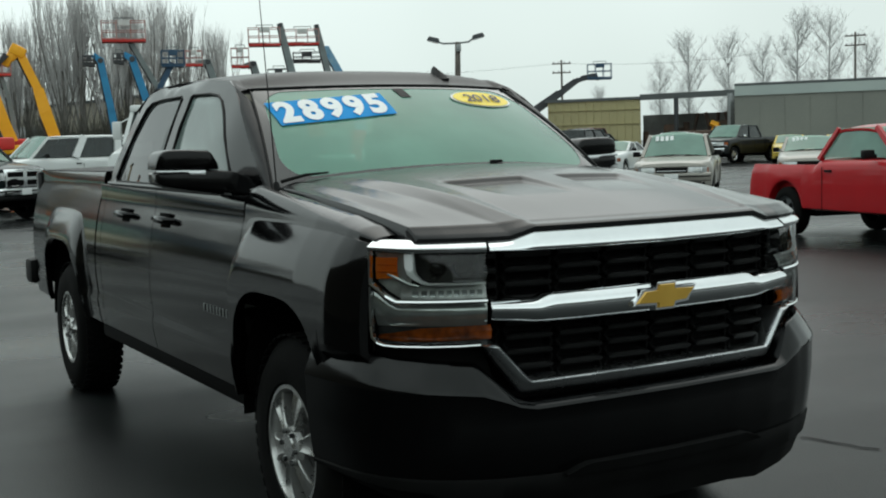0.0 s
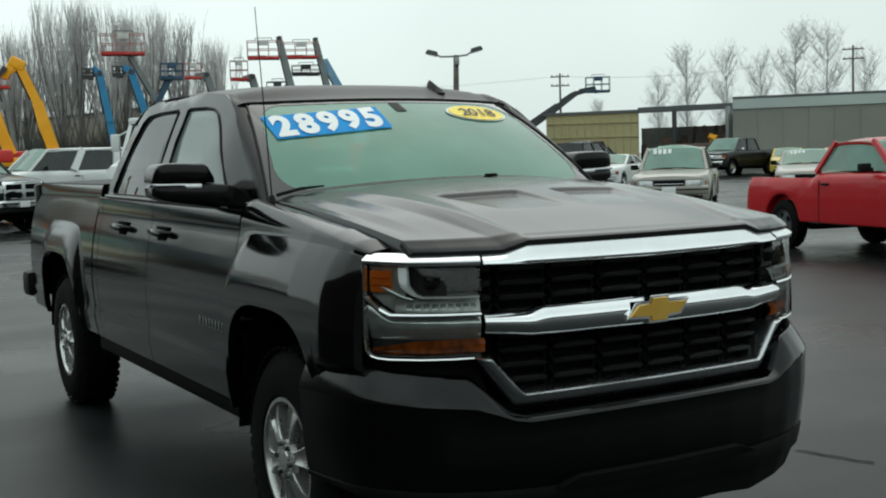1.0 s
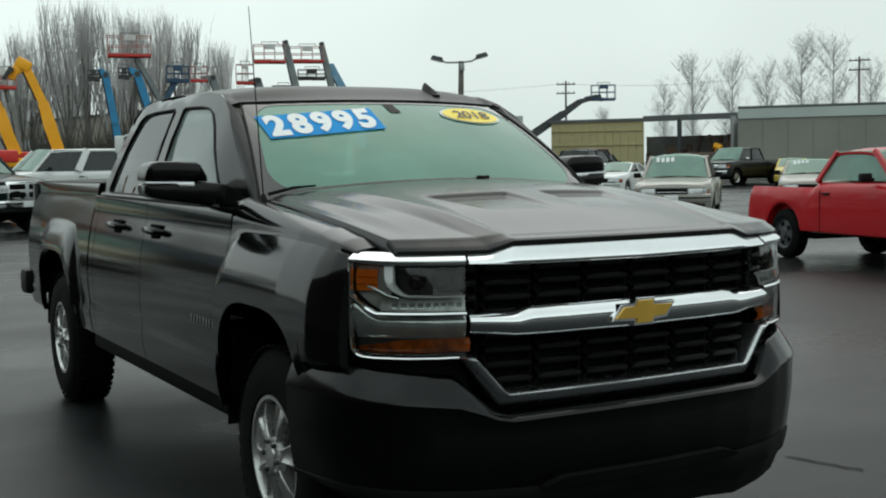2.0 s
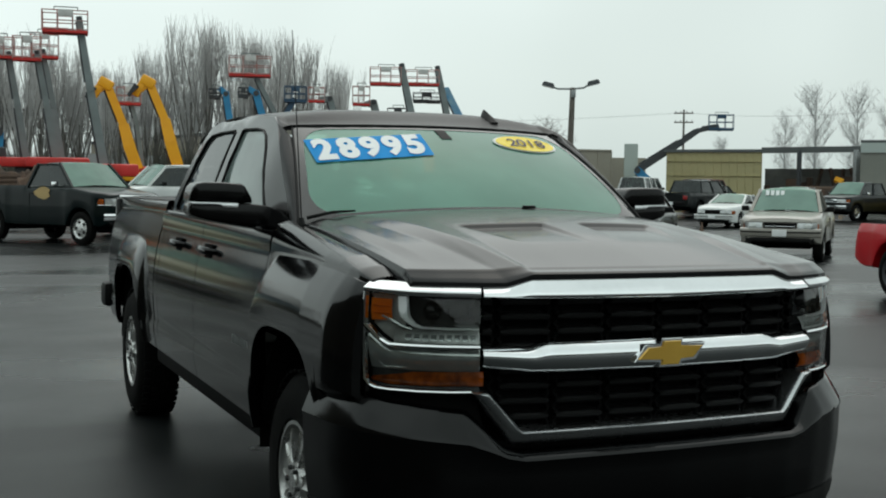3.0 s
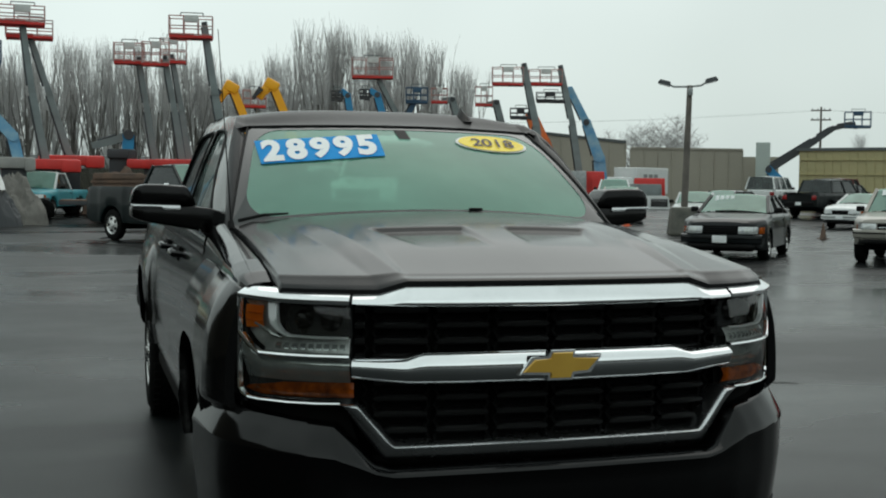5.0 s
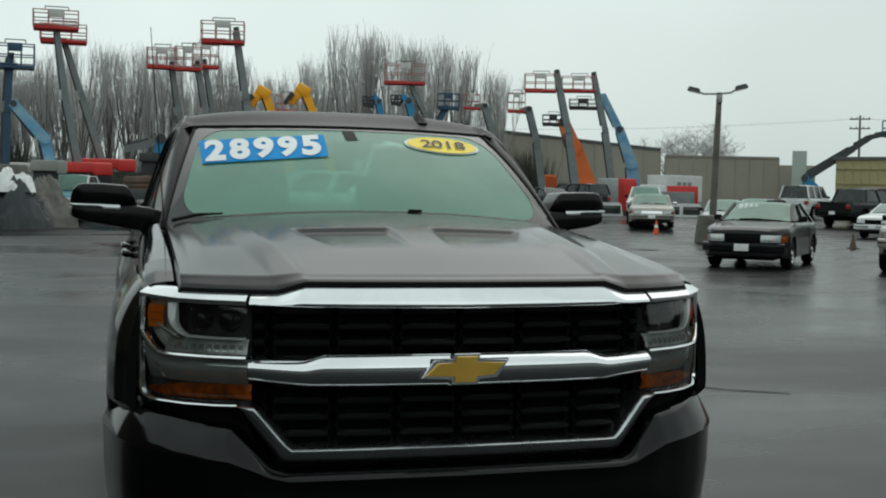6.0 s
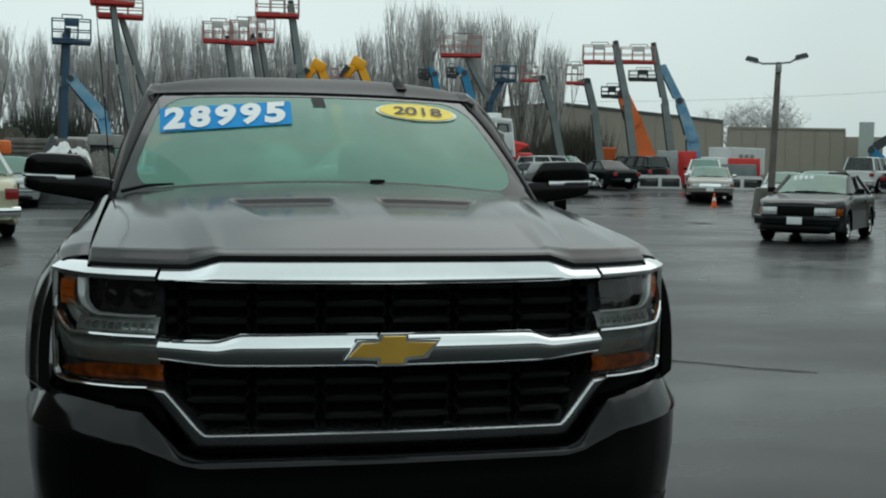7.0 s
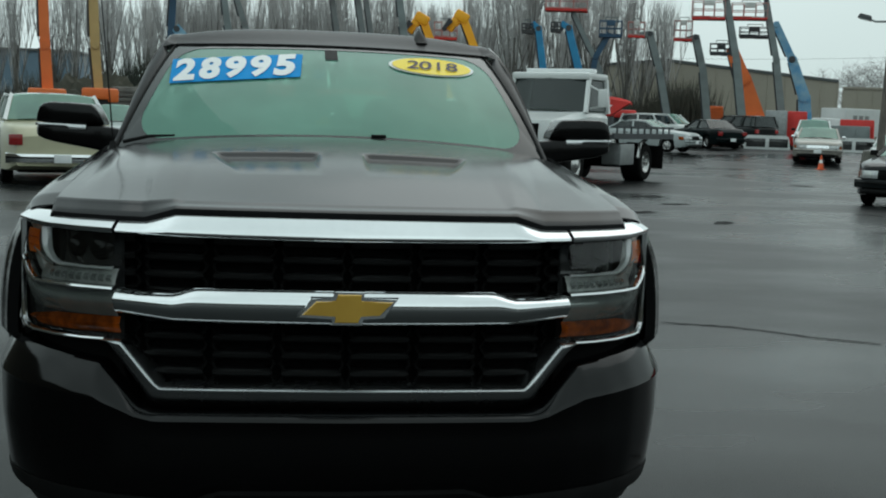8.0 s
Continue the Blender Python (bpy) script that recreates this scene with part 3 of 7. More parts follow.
for k in range(14):
    row = []
    for x in bx:
        a = abs(x)
        zt, zc = bt(a), crease(a)
        roll = ip(a, (0, 0.50, 0.66, 0.955), (0.016, 0.016, 0.058, 0.050))
        z, o = ((0.425, -0.05), (0.425, 0.006), (0.436, 0.024), (0.47, 0.036), (0.55, 0.046), (0.61, 0.052), (zc - 0.016, 0.0545), (zc - 0.008, 0.0575), (zc, 0.055),
                (zc + (zt - zc) * 0.12, 0.055 - roll * 0.10), (zc + (zt - zc) * 0.5, 0.055 - roll * 0.44), (zc + (zt - zc) * 0.90, 0.055 - roll * 0.86), (zt, 0.055 - roll * 1.05), (zt, -0.10))[k]
        row.append(on_front(x, z, o))
    rows.append(row)
grid(bm, rows)
bumper = part("bumper", bm, "paint", truck, "glossy black front bumper")
# a black sheet paints in the shade of the gap
part("bumper_recess", front_patch([x for x in bx], lambda x: 0.66, lambda x: ip(x, (0, 0.58, 0.64, 0.955), (0.70, 0.70, 0.862, 0.862)), ((0, -0.045), (1, -0.045))), "void", truck, "near-black sheet for the shaded gap above the bumper")
dam_t = band((0, 0.28, 0.38, 0.955), (0.475, 0.475, 0.440, 0.455))
dam_b = band((0, 0.30, 0.45, 0.74, 0.78, 0.86, 0.955), (0.290, 0.290, 0.275, 0.310, 0.350, 0.365, 0.415))
part("air_dam", front_patch(bx, dam_b, dam_t, ((0, -0.08), (0, -0.010), (0.3, 0.006), (0.45, 0.016), (0.55, 0.030), (0.9, 0.036), (1, 0.034), (1, 0.0))), "plastic", truck, "dull black plastic air dam")
part("dam_step", front_patch(span(-0.40, 0.40, 20), lambda x: 0.43, lambda x: ip(x, (0, 0.33, 0.40), (0.47, 0.47, 0.44)), ((0, 0.05), (0.9, 0.062), (1, 0.05), (1, 0.0))), "plastic", truck)

# side skin
def half_w(y):
    return ip(y, (0.34, 0.42, 0.5, 0.75, 1.45, 2.5, 3.8, 4.6, 5.3, 5.8), (0.908, 0.930, 0.937, 0.944, 0.934, 0.928, 0.924, 0.918, 0.908, 0.895))


def flare(y, z):
    """How far the squared rear wheel-arch flares stand proud."""
    d = y - AXLE_R
    r = ((abs(d) / (0.56 if d < 0 else 0.58)) ** 5 + (max(0.0, z - 0.46) / 0.68) ** 5) ** (1 / 5)
    return 0.007 * (1 - sstep(0.985, 1.0, r)) + 0.042 * (1 - (1 - min(1, max(0, (0.99 - r) / 0.24))) ** 1.7)


def fender_crease(y):
    """Height of the crisp upper edge of the front flare; it rounds down at its rear corner."""
    z = ip(y, (0.35, 0.45, 0.60, 0.90, 1.20, 1.46), (1.166, 1.184, 1.197, 1.207, 1.206, 1.204))
    q = min(1, max(0, (y - 1.285) / 0.137))
    return z - 0.11 * (1 - math.sqrt(max(0, 1 - q * q)))


def fender_panel(s):
    """The front fender: arch, bulging flare under a crisp edge, and the shoulder that rolls in to the hood."""
    bm = bmesh.new()
    cols = []
    ys = span(0.352, 1.26, 84) + span(1.26, 1.414, 26)[1:] + [1.418, 1.421, 1.426] + span(1.432, 1.462, 4)
    for y in ys:
        zs, xi, zi = fender_top(y)
        zc, zb, w = fender_crease(y), arch_z(y, 0.525), half_w(y)
        on = 1.0 if y < 1.4195 else 0.0
        base = lambda z: (w + 0.006 - 0.40 * (z - 0.86) ** 2) if z > 0.69 else ip(z, (0.44, 0.53, 0.60, 0.676, 0.690), (w - 0.055, w - 0.016, w - 0.002, w + 0.005, w - 0.006))
        swell = on * (0.45 + 0.55 * sstep(0.33, 0.52, y))
        col = []
        for z in span(zb, zc - 0.004, 44) + [zc - 0.002, zc, zc + 0.0015, zc + 0.006]:
            k = min(1, max(0, (zc - z) / 0.185))
            x = base(z) + swell * (0.007 * min(1, max(0, (zc + 0.0012 - z) / 0.0012)) + 0.046 * (1 - (1 - k) ** 2.2))
            x -= 0.035 * min(1, max(0, (0.83 - z) / 0.03)) * (1 - sstep(0.52, 0.60, y))
            col.append((s * x, y, z))
        zt = fender_crease(min(y, 1.20)) + 0.012
        for z in span(zc + 0.008, zt, 3):
            col.append((s * base(z), y, z))
        xo = base(zt)
        for q in span(0.20, math.pi / 2, 10):
            col.append((s * (xo + (xi - xo) * (1 - math.cos(q))), y, zt + (zi - zt) * math.sin(q)))
        col.insert(0, (s * (abs(col[0][0]) - 0.035), y, zb + 0.002))
        cols.append(col)
    lip = lambda c, dy: [(x - s * 0.03, y + dy, z) for x, y, z in c]
    grid(bm, [lip(cols[0], 0.002)] + cols + [lip(cols[-1], -0.002)])
    return bm


def side_x(y, z):
    """Half width of the flank at a height: bowed above the crease line, tucked in towards the sill."""
    w = half_w(y)
    if z > 0.69:
        x = w + 0.006 - 0.40 * (z - 0.86) ** 2
    else:
        x = ip(z, (0.44, 0.53, 0.60, 0.676, 0.690), (w - 0.055, w - 0.016, w - 0.002, w + 0.005, w - 0.006))
    return x + flare(y, z)


def arch_z(y, sill):
    z = sill
    for yc in (AXLE_F, AXLE_R):
        d = abs(y - yc) / (0.50 if yc > 2 else 0.455 if y < yc else 0.412)
        if d < 1:
            z = max(z, 0.40 + 0.562 * (1 - d ** 3.4) ** (1 / 3.4))
    return z


def side_panel(s, y0, y1, n, top, sill=0.525, drop=0.075, rows=24):
    """A stretch of the flank from sill to the shoulder line, with turned-in ends. top(y) gives shoulder height, inner x and inner z."""
    bm = bmesh.new()
    ys = span(y0, y1, n)
    cols = []
    for i, y in enumerate(ys):
        zs, xi, zi = top(y)
        zb = arch_z(y, sill)
        col = []
        zt = zs - drop
        for k in range(rows + 1):
            z = zb + (zt - zb) * k / rows
            col.append((s * side_x(y, z), y, z))
        xo = side_x(y, zt)
        for f, g in [(1 - math.cos(q), math.sin(q)) for q in span(0.16, math.pi / 2, 9)]:
            col.append((s * (xo + (xi - xo) * f), y, zt + (zi - zt) * g))
        col.insert(0, (s * (abs(col[0][0]) - 0.035), y, zb + 0.002))
        cols.append(col)
    lip = lambda c, dy: [(x - s * 0.03, y + dy, z) for x, y, z in c]
    cols = [lip(cols[0], 0.002)] + cols + [lip(cols[-1], -0.002)]
    grid(bm, cols)
    return bm


fender_top = lambda y: (ip(y, (0.34, 0.44, 0.6, 1.0, 1.42), (1.166, 1.190, 1.207, 1.245, 1.285)), ip(y, (0.34, 1.42), (0.806, 0.815)), ip(y, (0.34, 0.44, 0.6, 1.0, 1.42), (1.190, 1.221, 1.247, 1.291, 1.332)))
belt_top = lambda y: (ip(y, (1.42, 3.8), (1.282, 1.30)), 0.872, ip(y, (1.42, 3.8), (1.292, 1.31)))
bed_top = lambda y: (1.375, 0.825, 1.38)
for s in (-1, 1):
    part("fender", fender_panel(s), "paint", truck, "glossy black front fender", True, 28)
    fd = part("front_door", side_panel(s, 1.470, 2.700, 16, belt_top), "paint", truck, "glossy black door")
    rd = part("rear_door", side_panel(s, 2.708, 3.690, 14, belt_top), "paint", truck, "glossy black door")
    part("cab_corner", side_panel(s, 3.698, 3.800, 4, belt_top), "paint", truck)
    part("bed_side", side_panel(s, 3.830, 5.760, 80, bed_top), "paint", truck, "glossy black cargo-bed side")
    bm = bmesh.new()
    box(bm, (s * 0.865, 2.64, 0.49), (0.09, 2.30, 0.07), 0.015)
    part("rocker_panel", bm, "void", truck)
    for d, yh in ((fd, 2.49), (rd, 3.20)):
        x0 = side_x(yh, 1.16)
        # no hollow here: a thin black plate paints the shaded recess
        bm = bmesh.new()
        box(bm, (s * (x0 + 0.002), yh, 1.155), (0.012, 0.16, 0.075), 0.005)
        part("handle_cup", bm, "void", d, "near-black plate for the shaded handle recess")
        bm = bmesh.new()
        tube(bm, [(s * (x0 - 0.005), yh - 0.115, 1.16), (s * (x0 + 0.032), yh - 0.09, 1.162), (s * (x0 + 0.040), yh, 1.165), (s * (x0 + 0.032), yh + 0.09, 1.166), (s * (x0 - 0.005), yh + 0.115, 1.166)], [0.012, 0.017, 0.018, 0.017, 0.012], 10)
        part("door_handle", bm, "paint", d, "black pull handle")
    # raised model lettering on the door, as plain bars
    for i in range(9):
        bm = bmesh.new()
        y0 = 1.86 - 0.040 * i
        x0 = side_x(y0, 0.82)
        box(bm, (s * (x0 + 0.004), y0, 0.822), (0.005, 0.014, 0.034), 0.002)
        part("badge_bar", bm, "steel", fd, "small chrome lettering bar")
    # wheel housings
    for yc in (AXLE_F, AXLE_R):
        bm = bmesh.new()
        ring = [(yc + (0.47 if yc < 2 else 0.51) * math.cos(a), 0.40 + 0.575 * math.sin(a)) for a in span(0.06, math.pi - 0.06, 24)]
        grid(bm, [[(s * x, y, z) for y, z in ring] for x in (half_w(yc) - 0.012, 0.56)])
        bm.faces.new([bm.verts.new((s * 0.56, y, z)) for y, z in ring])
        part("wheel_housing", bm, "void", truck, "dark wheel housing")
    # greenhouse side frame
    def gx(y, z):
        return ip(z, (1.28, 1.50, 1.70, 1.80, 1.84), (0.868, 0.800, 0.722, 0.676, 0.640)) - 0.045 * (1 - sstep(1.40, 1.95, y)) - 0.02 * sstep(3.3, 3.8, y)
    outline = [(1.415, 1.295), (1.52, 1.375), (1.64, 1.470), (1.78, 1.580), (1.92, 1.685), (2.02, 1.742), (2.14, 1.782), (2.40, 1.802), (2.90, 1.812), (3.25, 1.806), (3.44, 1.780), (3.53, 1.730), (3.64, 1.56), (3.74, 1.40), (3.79, 1.31), (3.30, 1.306), (2.70, 1.300), (2.0, 1.296)]
    win1 = [(1.70, 1.312), (1.80, 1.395), (1.93, 1.520), (2.06, 1.640), (2.14, 1.695), (2.22, 1.722), (2.34, 1.735), (2.59, 1.742), (2.62, 1.735), (2.645, 1.58), (2.66, 1.33), (2.64, 1.316)]
    win2 = [(2.80, 1.322), (2.785, 1.58), (2.77, 1.735), (2.79, 1.744), (3.10, 1.744), (3.28, 1.735), (3.35, 1.705), (3.44, 1.60), (3.55, 1.43), (3.60, 1.345), (3.57, 1.326)]
    bm = bmesh.new()
    es = []
    for lp in (outline, win1, win2):
        vs = [bm.verts.new((0, y, z)) for y, z in lp]
        es += [bm.edges.new((vs[i], vs[(i + 1) % len(vs)])) for i in range(len(vs))]
    bmesh.ops.triangle_fill(bm, use_beauty=True, use_dissolve=False, edges=es)
    bmesh.ops.subdivide_edges(bm, edges=[e for e in bm.edges if e.calc_length() > 0.12], cuts=1)
    bmesh.ops.triangulate(bm, faces=bm.faces)
    for v in bm.verts:
        v.co.x = s * gx(v.co.y, v.co.z)
    bmesh.ops.solidify(bm, geom=bm.faces[:], thickness=0.012)
    part("door_frame", bm, "paint", truck, "black cab side frame", True, 60)
    for lp, mt, nm in ((win1, "sideglass", "front_side_window"), (win2, "rearglass", "rear_side_window")):
        bm = bmesh.new()
        vs = [bm.verts.new((0, y, z)) for y, z in lp]
        f = bm.faces.new(vs)
        bmesh.ops.triangulate(bm, faces=[f])
        bmesh.ops.subdivide_edges(bm, edges=bm.edges[:], cuts=2, use_grid_fill=True)
        for v in bm.verts:
            v.co.x = s * (gx(v.co.y, v.co.z) - 0.010)
        w = part(nm, bm, mt, truck, "wet side window glass, mirrored sky in its film")
        bm = bmesh.new()
        tube(bm, [(s * (gx(y, z) + 0.001), y, z) for y, z in lp + lp[:1]], 0.006, 6, False)
        part("window_seal", bm, "plastic", w, "black rubber seal")
    bm = bmesh.new()
    tube(bm, [(s * 0.876, 1.62, 1.303), (s * 0.884, 2.0, 1.306), (s * 0.886, 2.7, 1.311), (s * 0.878, 3.60, 1.318)], 0.011, 6)
    part("belt_moulding", bm, "gloss", truck, "black belt moulding")

# hood
def hood_z(x, y):
    """Height of the hood: rolled front lip, raised centre with creased flanks, two shallow scoops before the screen."""
    a = abs(x)
    yf = front_y(a) + 0.012
    yr = 1.235 + 0.15 * (a / 0.8) ** 2
    t = min(1, max(0, (y - yf) / (yr - yf)))
    side = 1.190
    zr = 1.378 - 0.052 * (a / 0.8) ** 2.0
    dome = 0.025 * (1 - t) ** 0.7
    ac = 0.455 + 0.150 * t
    z = side + dome * (1 - min(1, max(0, (a - ac) / 0.080)))
    lip = ip(a, (0, 0.44, 0.54, 0.80), (0.010, 0.010, 0.030, 0.028))
    z += lip * min(1, t / 0.05) + (zr - side - lip) * (1 - (1 - max(0, t - 0.04) / 0.96) ** 1.45)
    edge = 0.690 + 0.03 * t
    z += 0.009 * (1 - min(1, max(0, (a - edge) / 0.05))) * sstep(0.06, 0.40, t)
    inner, outer = 0.055 + 0.05 * max(0, t - 0.3), 0.30 + 0.30 * max(0, t - 0.32)
    scoop = 0.060 * max(0, t - 0.30) * (1 - sstep(0.56, 0.585, t))
    z -= scoop * min(1, max(0, (a - inner) / 0.02)) * (1 - min(1, max(0, (a - outer) / 0.03)))
    return z


bm = bmesh.new()
rows = []
for x in span(-0.800, 0.800, 200):
    a = abs(x)
    yf, yr = front_y(a) + 0.012, 1.235 + 0.15 * (a / 0.8) ** 2
    col = [(x, yf + 0.012, hood_z(x, yf) - 0.03), (x, yf + 0.001, hood_z(x, yf) - 0.010)]
    col += [(x, yf + (yr - yf) * t, hood_z(x, yf + (yr - yf) * t) - (0.004 if t == 0 else 0)) for t in span(0, 1, 120)]
    col += [(x, yr + 0.004, hood_z(x, yr) - 0.03)]
    if abs(a - 0.8) < 1e-6:
        col = [(p[0], p[1], p[2] - 0.012) for p in col]
    rows.append(col)
rows = [[(p[0], p[1], p[2] - 0.03) for p in rows[0]]] + rows + [[(p[0], p[1], p[2] - 0.03) for p in rows[-1]]]
grid(bm, rows)
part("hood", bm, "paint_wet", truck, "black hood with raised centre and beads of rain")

# windscreen
def ws(u, v):
    """A point of the windscreen: u from -1 to 1 across, v from 0 at the cowl to 1 at the roof."""
    yb, zb, xb = 1.262 + 0.135 * u * u, 1.378 - 0.050 * u * u, 0.795
    yt, zt, xt = 1.872 + 0.130 * u * u, 1.742 - 0.010 * u * u, 0.645
    bow = 0.022 * 4 * v * (1 - v)
    return Vector(((xb + (xt - xb) * v) * u, yb + (yt - yb) * v - bow * 0.5, zb + (zt - zb) * v + bow))


def ws_out(u, v, off):
    n = (ws(u + 0.01, v) - ws(u - 0.01, v)).cross(ws(u, v + 0.01) - ws(u, v - 0.01)).normalized()
    return ws(u, v) + n * off


def round_loop(a, b, c, d, r, n=10):
    """A rounded rectangle in u, v from (a, b) to (c, d)."""
    rv = r * 1.6
    pts = []
    for cu, cv, a0 in ((c - r, d - rv, 0), (a + r, d - rv, 90), (a + r, b + rv, 180), (c - r, b + rv, 270)):
        for k in range(n + 1):
            q = radians(a0 + 90 * k / n)
            pts.append((cu + r * math.cos(q), cv + rv * math.sin(q)))
    return pts


inner, outer = round_loop(-0.945, 0.032, 0.945, 0.945, 0.15), round_loop(-1.0, -0.06, 1.0, 0.99, 0.015)
def densify(lp):
    out = []
    for i in range(len(lp)):
        p, q = lp[i], lp[(i + 1) % len(lp)]
        k = 12 if math.dist(p, q) > 0.4 else 1
        out += [(p[0] + (q[0] - p[0]) * j / k, p[1] + (q[1] - p[1]) * j / k) for j in range(k)]
    return out
inner, outer = densify(inner), densify(outer)
bm = bmesh.new()
ringsw = [[ws((0) + (u) * k, 0.5 + (v - 0.5) * k) for u, v in inner] for k in (1, 0.85, 0.7, 0.5, 0.3, 0.12)]
vs = grid(bm, ringsw, True)
bm.faces.new(vs[-1])
screen = part("windscreen", bm, "ws", truck, "green-tinted windscreen, mist and mirrored sky in its film")
screen.visible_shadow = False
bm = bmesh.new()
grid(bm, [[ws(*p) for p in inner], [ws_out(*p, 0.002) for p in inner], [ws_out(*p, 0.002) for p in outer], [ws_out(*p, -0.02) for p in outer]], True)
part("screen_border", bm, "frit", screen, "black border of the windscreen")
bm = bmesh.new()
tube(bm, [ws_out(-1.0, v, 0.004) for v in span(-0.03, 1.0, 12)] + [ws_out(u, 1.0, 0.004) for u in span(-0.95, 0.95, 20)] + [ws_out(1.0, v, 0.004) for v in span(1.0, -0.03, 12)], 0.005, 6)
part("screen_seal", bm, "plastic", screen, "black rubber seal")

# price card and year oval on the screen
def place_on_screen(pts, faces, f, off):
    bm = bmesh.new()
    vs = [bm.verts.new(ws_out(*f(p), off)) for p in pts]
    for q in faces:
        try:
            bm.faces.new([vs[i] for i in q])
        except ValueError:
            pass
    return bm


def card_uv(px, py):
    """Card coordinates, 0..1 along and up, to windscreen u, v."""
    u = (-0.885 - 0.060 * py) * (1 - px) + (-0.185) * px
    v = (CV[0] + (CV[3] - CV[0]) * py) * (1 - px) + (CV[1] + (CV[2] - CV[1]) * py) * px - 0.010 * math.sin(px * math.pi)
    return u, v


CV = (0.513, 0.568, 0.860, 0.790)
bm = bmesh.new()
grid(bm, [[ws_out(*card_uv(px, py), 0.006) for px in span(0, 1, 24)] for py in span(0, 1, 4)])
card = part("price_card", bm, "blue_card", screen, "blue price card with white digits")
for k, ch in enumerate("28995"):
    pts, faces = letters(ch, 1.0, 0.05)
    x0, x1 = min(p.x for p in pts), max(p.x for p in pts)
    y0, y1 = min(p.y for p in pts), max(p.y for p in pts)
    put = lambda p: card_uv(0.034 + 0.190 * k + 0.160 * (p.x - x0) / (x1 - x0) + 0.012 * ((p.y - y0) / (y1 - y0) - 0.5), 0.05 + 0.92 * (p.y - y0) / (y1 - y0))
    part("digit", place_on_screen(pts, faces, put, 0.010), "white_ink", card, "white price digit " + ch)
OC = (0.588, 0.780, 0.243, 0.106, 0.004)
for grow, off, mt, nm in ((1.08, 0.005, "white_ink", "oval_rim"), (1.0, 0.008, "yellow_card", "year_oval")):
    bm = bmesh.new()
    bm.faces.new([bm.verts.new(ws_out(OC[0] + OC[2] * grow * math.cos(a), OC[1] + OC[3] * grow * math.sin(a) + OC[4] * math.cos(a), off)) for a in span(0, math.tau, 48)[:-1]])
    part(nm, bm, mt, screen, "yellow oval year card" if nm == "year_oval" else "white rim of the oval", False)
for k, ch in enumerate("2018"):
    pts, faces = letters(ch, 1.0, 0.010, 0.22)
    x0, x1 = min(p.x for p in pts), max(p.x for p in pts)
    y0, y1 = min(p.y for p in pts), max(p.y for p in pts)
    wd = 0.50 if ch == "1" else 1.0
    put = lambda p: (OC[0] + 0.328 * ((k + 0.5) / 4 - 0.5) + 0.082 * wd * ((p.x - x0) / (x1 - x0) - 0.5), OC[1] + 0.108 * ((p.y - y0) / (y1 - y0) - 0.5) + OC[4] * 1.1 * ((k + 0.5) / 4 - 0.5))
    part("digit", place_on_screen(pts, faces, put, 0.011), "dark_ink", screen, "dark year digit " + ch)
bm = bmesh.new()
grid(bm, [[ws_out(u + 0.03 * (1 - v), v, 0.003) for u in span(-0.055, 0.020, 3)] for v in span(0.80, 0.945, 4)])
part("mirror_mount", bm, "plastic", screen, "dark sensor mount behind the glass")

# pillars and roof
def roof_z(x, y):
    t = (y - 1.95) / 1.60
    return 1.782 + 0.082 * math.sin(math.pi * min(1, max(0, 0.10 + t * 0.62))) ** 0.8 * 1.0 - 0.022 - 0.045 * (abs(x) / 0.66) ** 3.2 + 0.018


def roof_skin(x, y):
    """Height of the roof, blended into the head of the windscreen and the rear edge."""
    u = max(-1, min(1, x / 0.650))
    yf, zf = ws(u, 1.0).y + 0.012, ws(u, 1.0).z + 0.004
    t = max(0, (y - yf) / (3.56 - yf))
    return zf + (roof_z(x, y) - zf) * sstep(0.0, 0.20 - 0.12 * u * u, t) - 0.05 * sstep(0.86, 1.0, t)


bm = bmesh.new()
rows = []
for x in span(-0.668, 0.668, 32):
    u = max(-1, min(1, x / 0.650))
    yf = ws(u, 1.0).y + 0.012
    rows.append([(x, yf - 0.004, ws(u, 1.0).z - 0.012)] + [(x, yf + (3.56 - yf) * t, roof_skin(x, yf + (3.56 - yf) * t)) for t in span(0, 1, 40)])
grid(bm, rows)
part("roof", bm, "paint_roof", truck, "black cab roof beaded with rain")
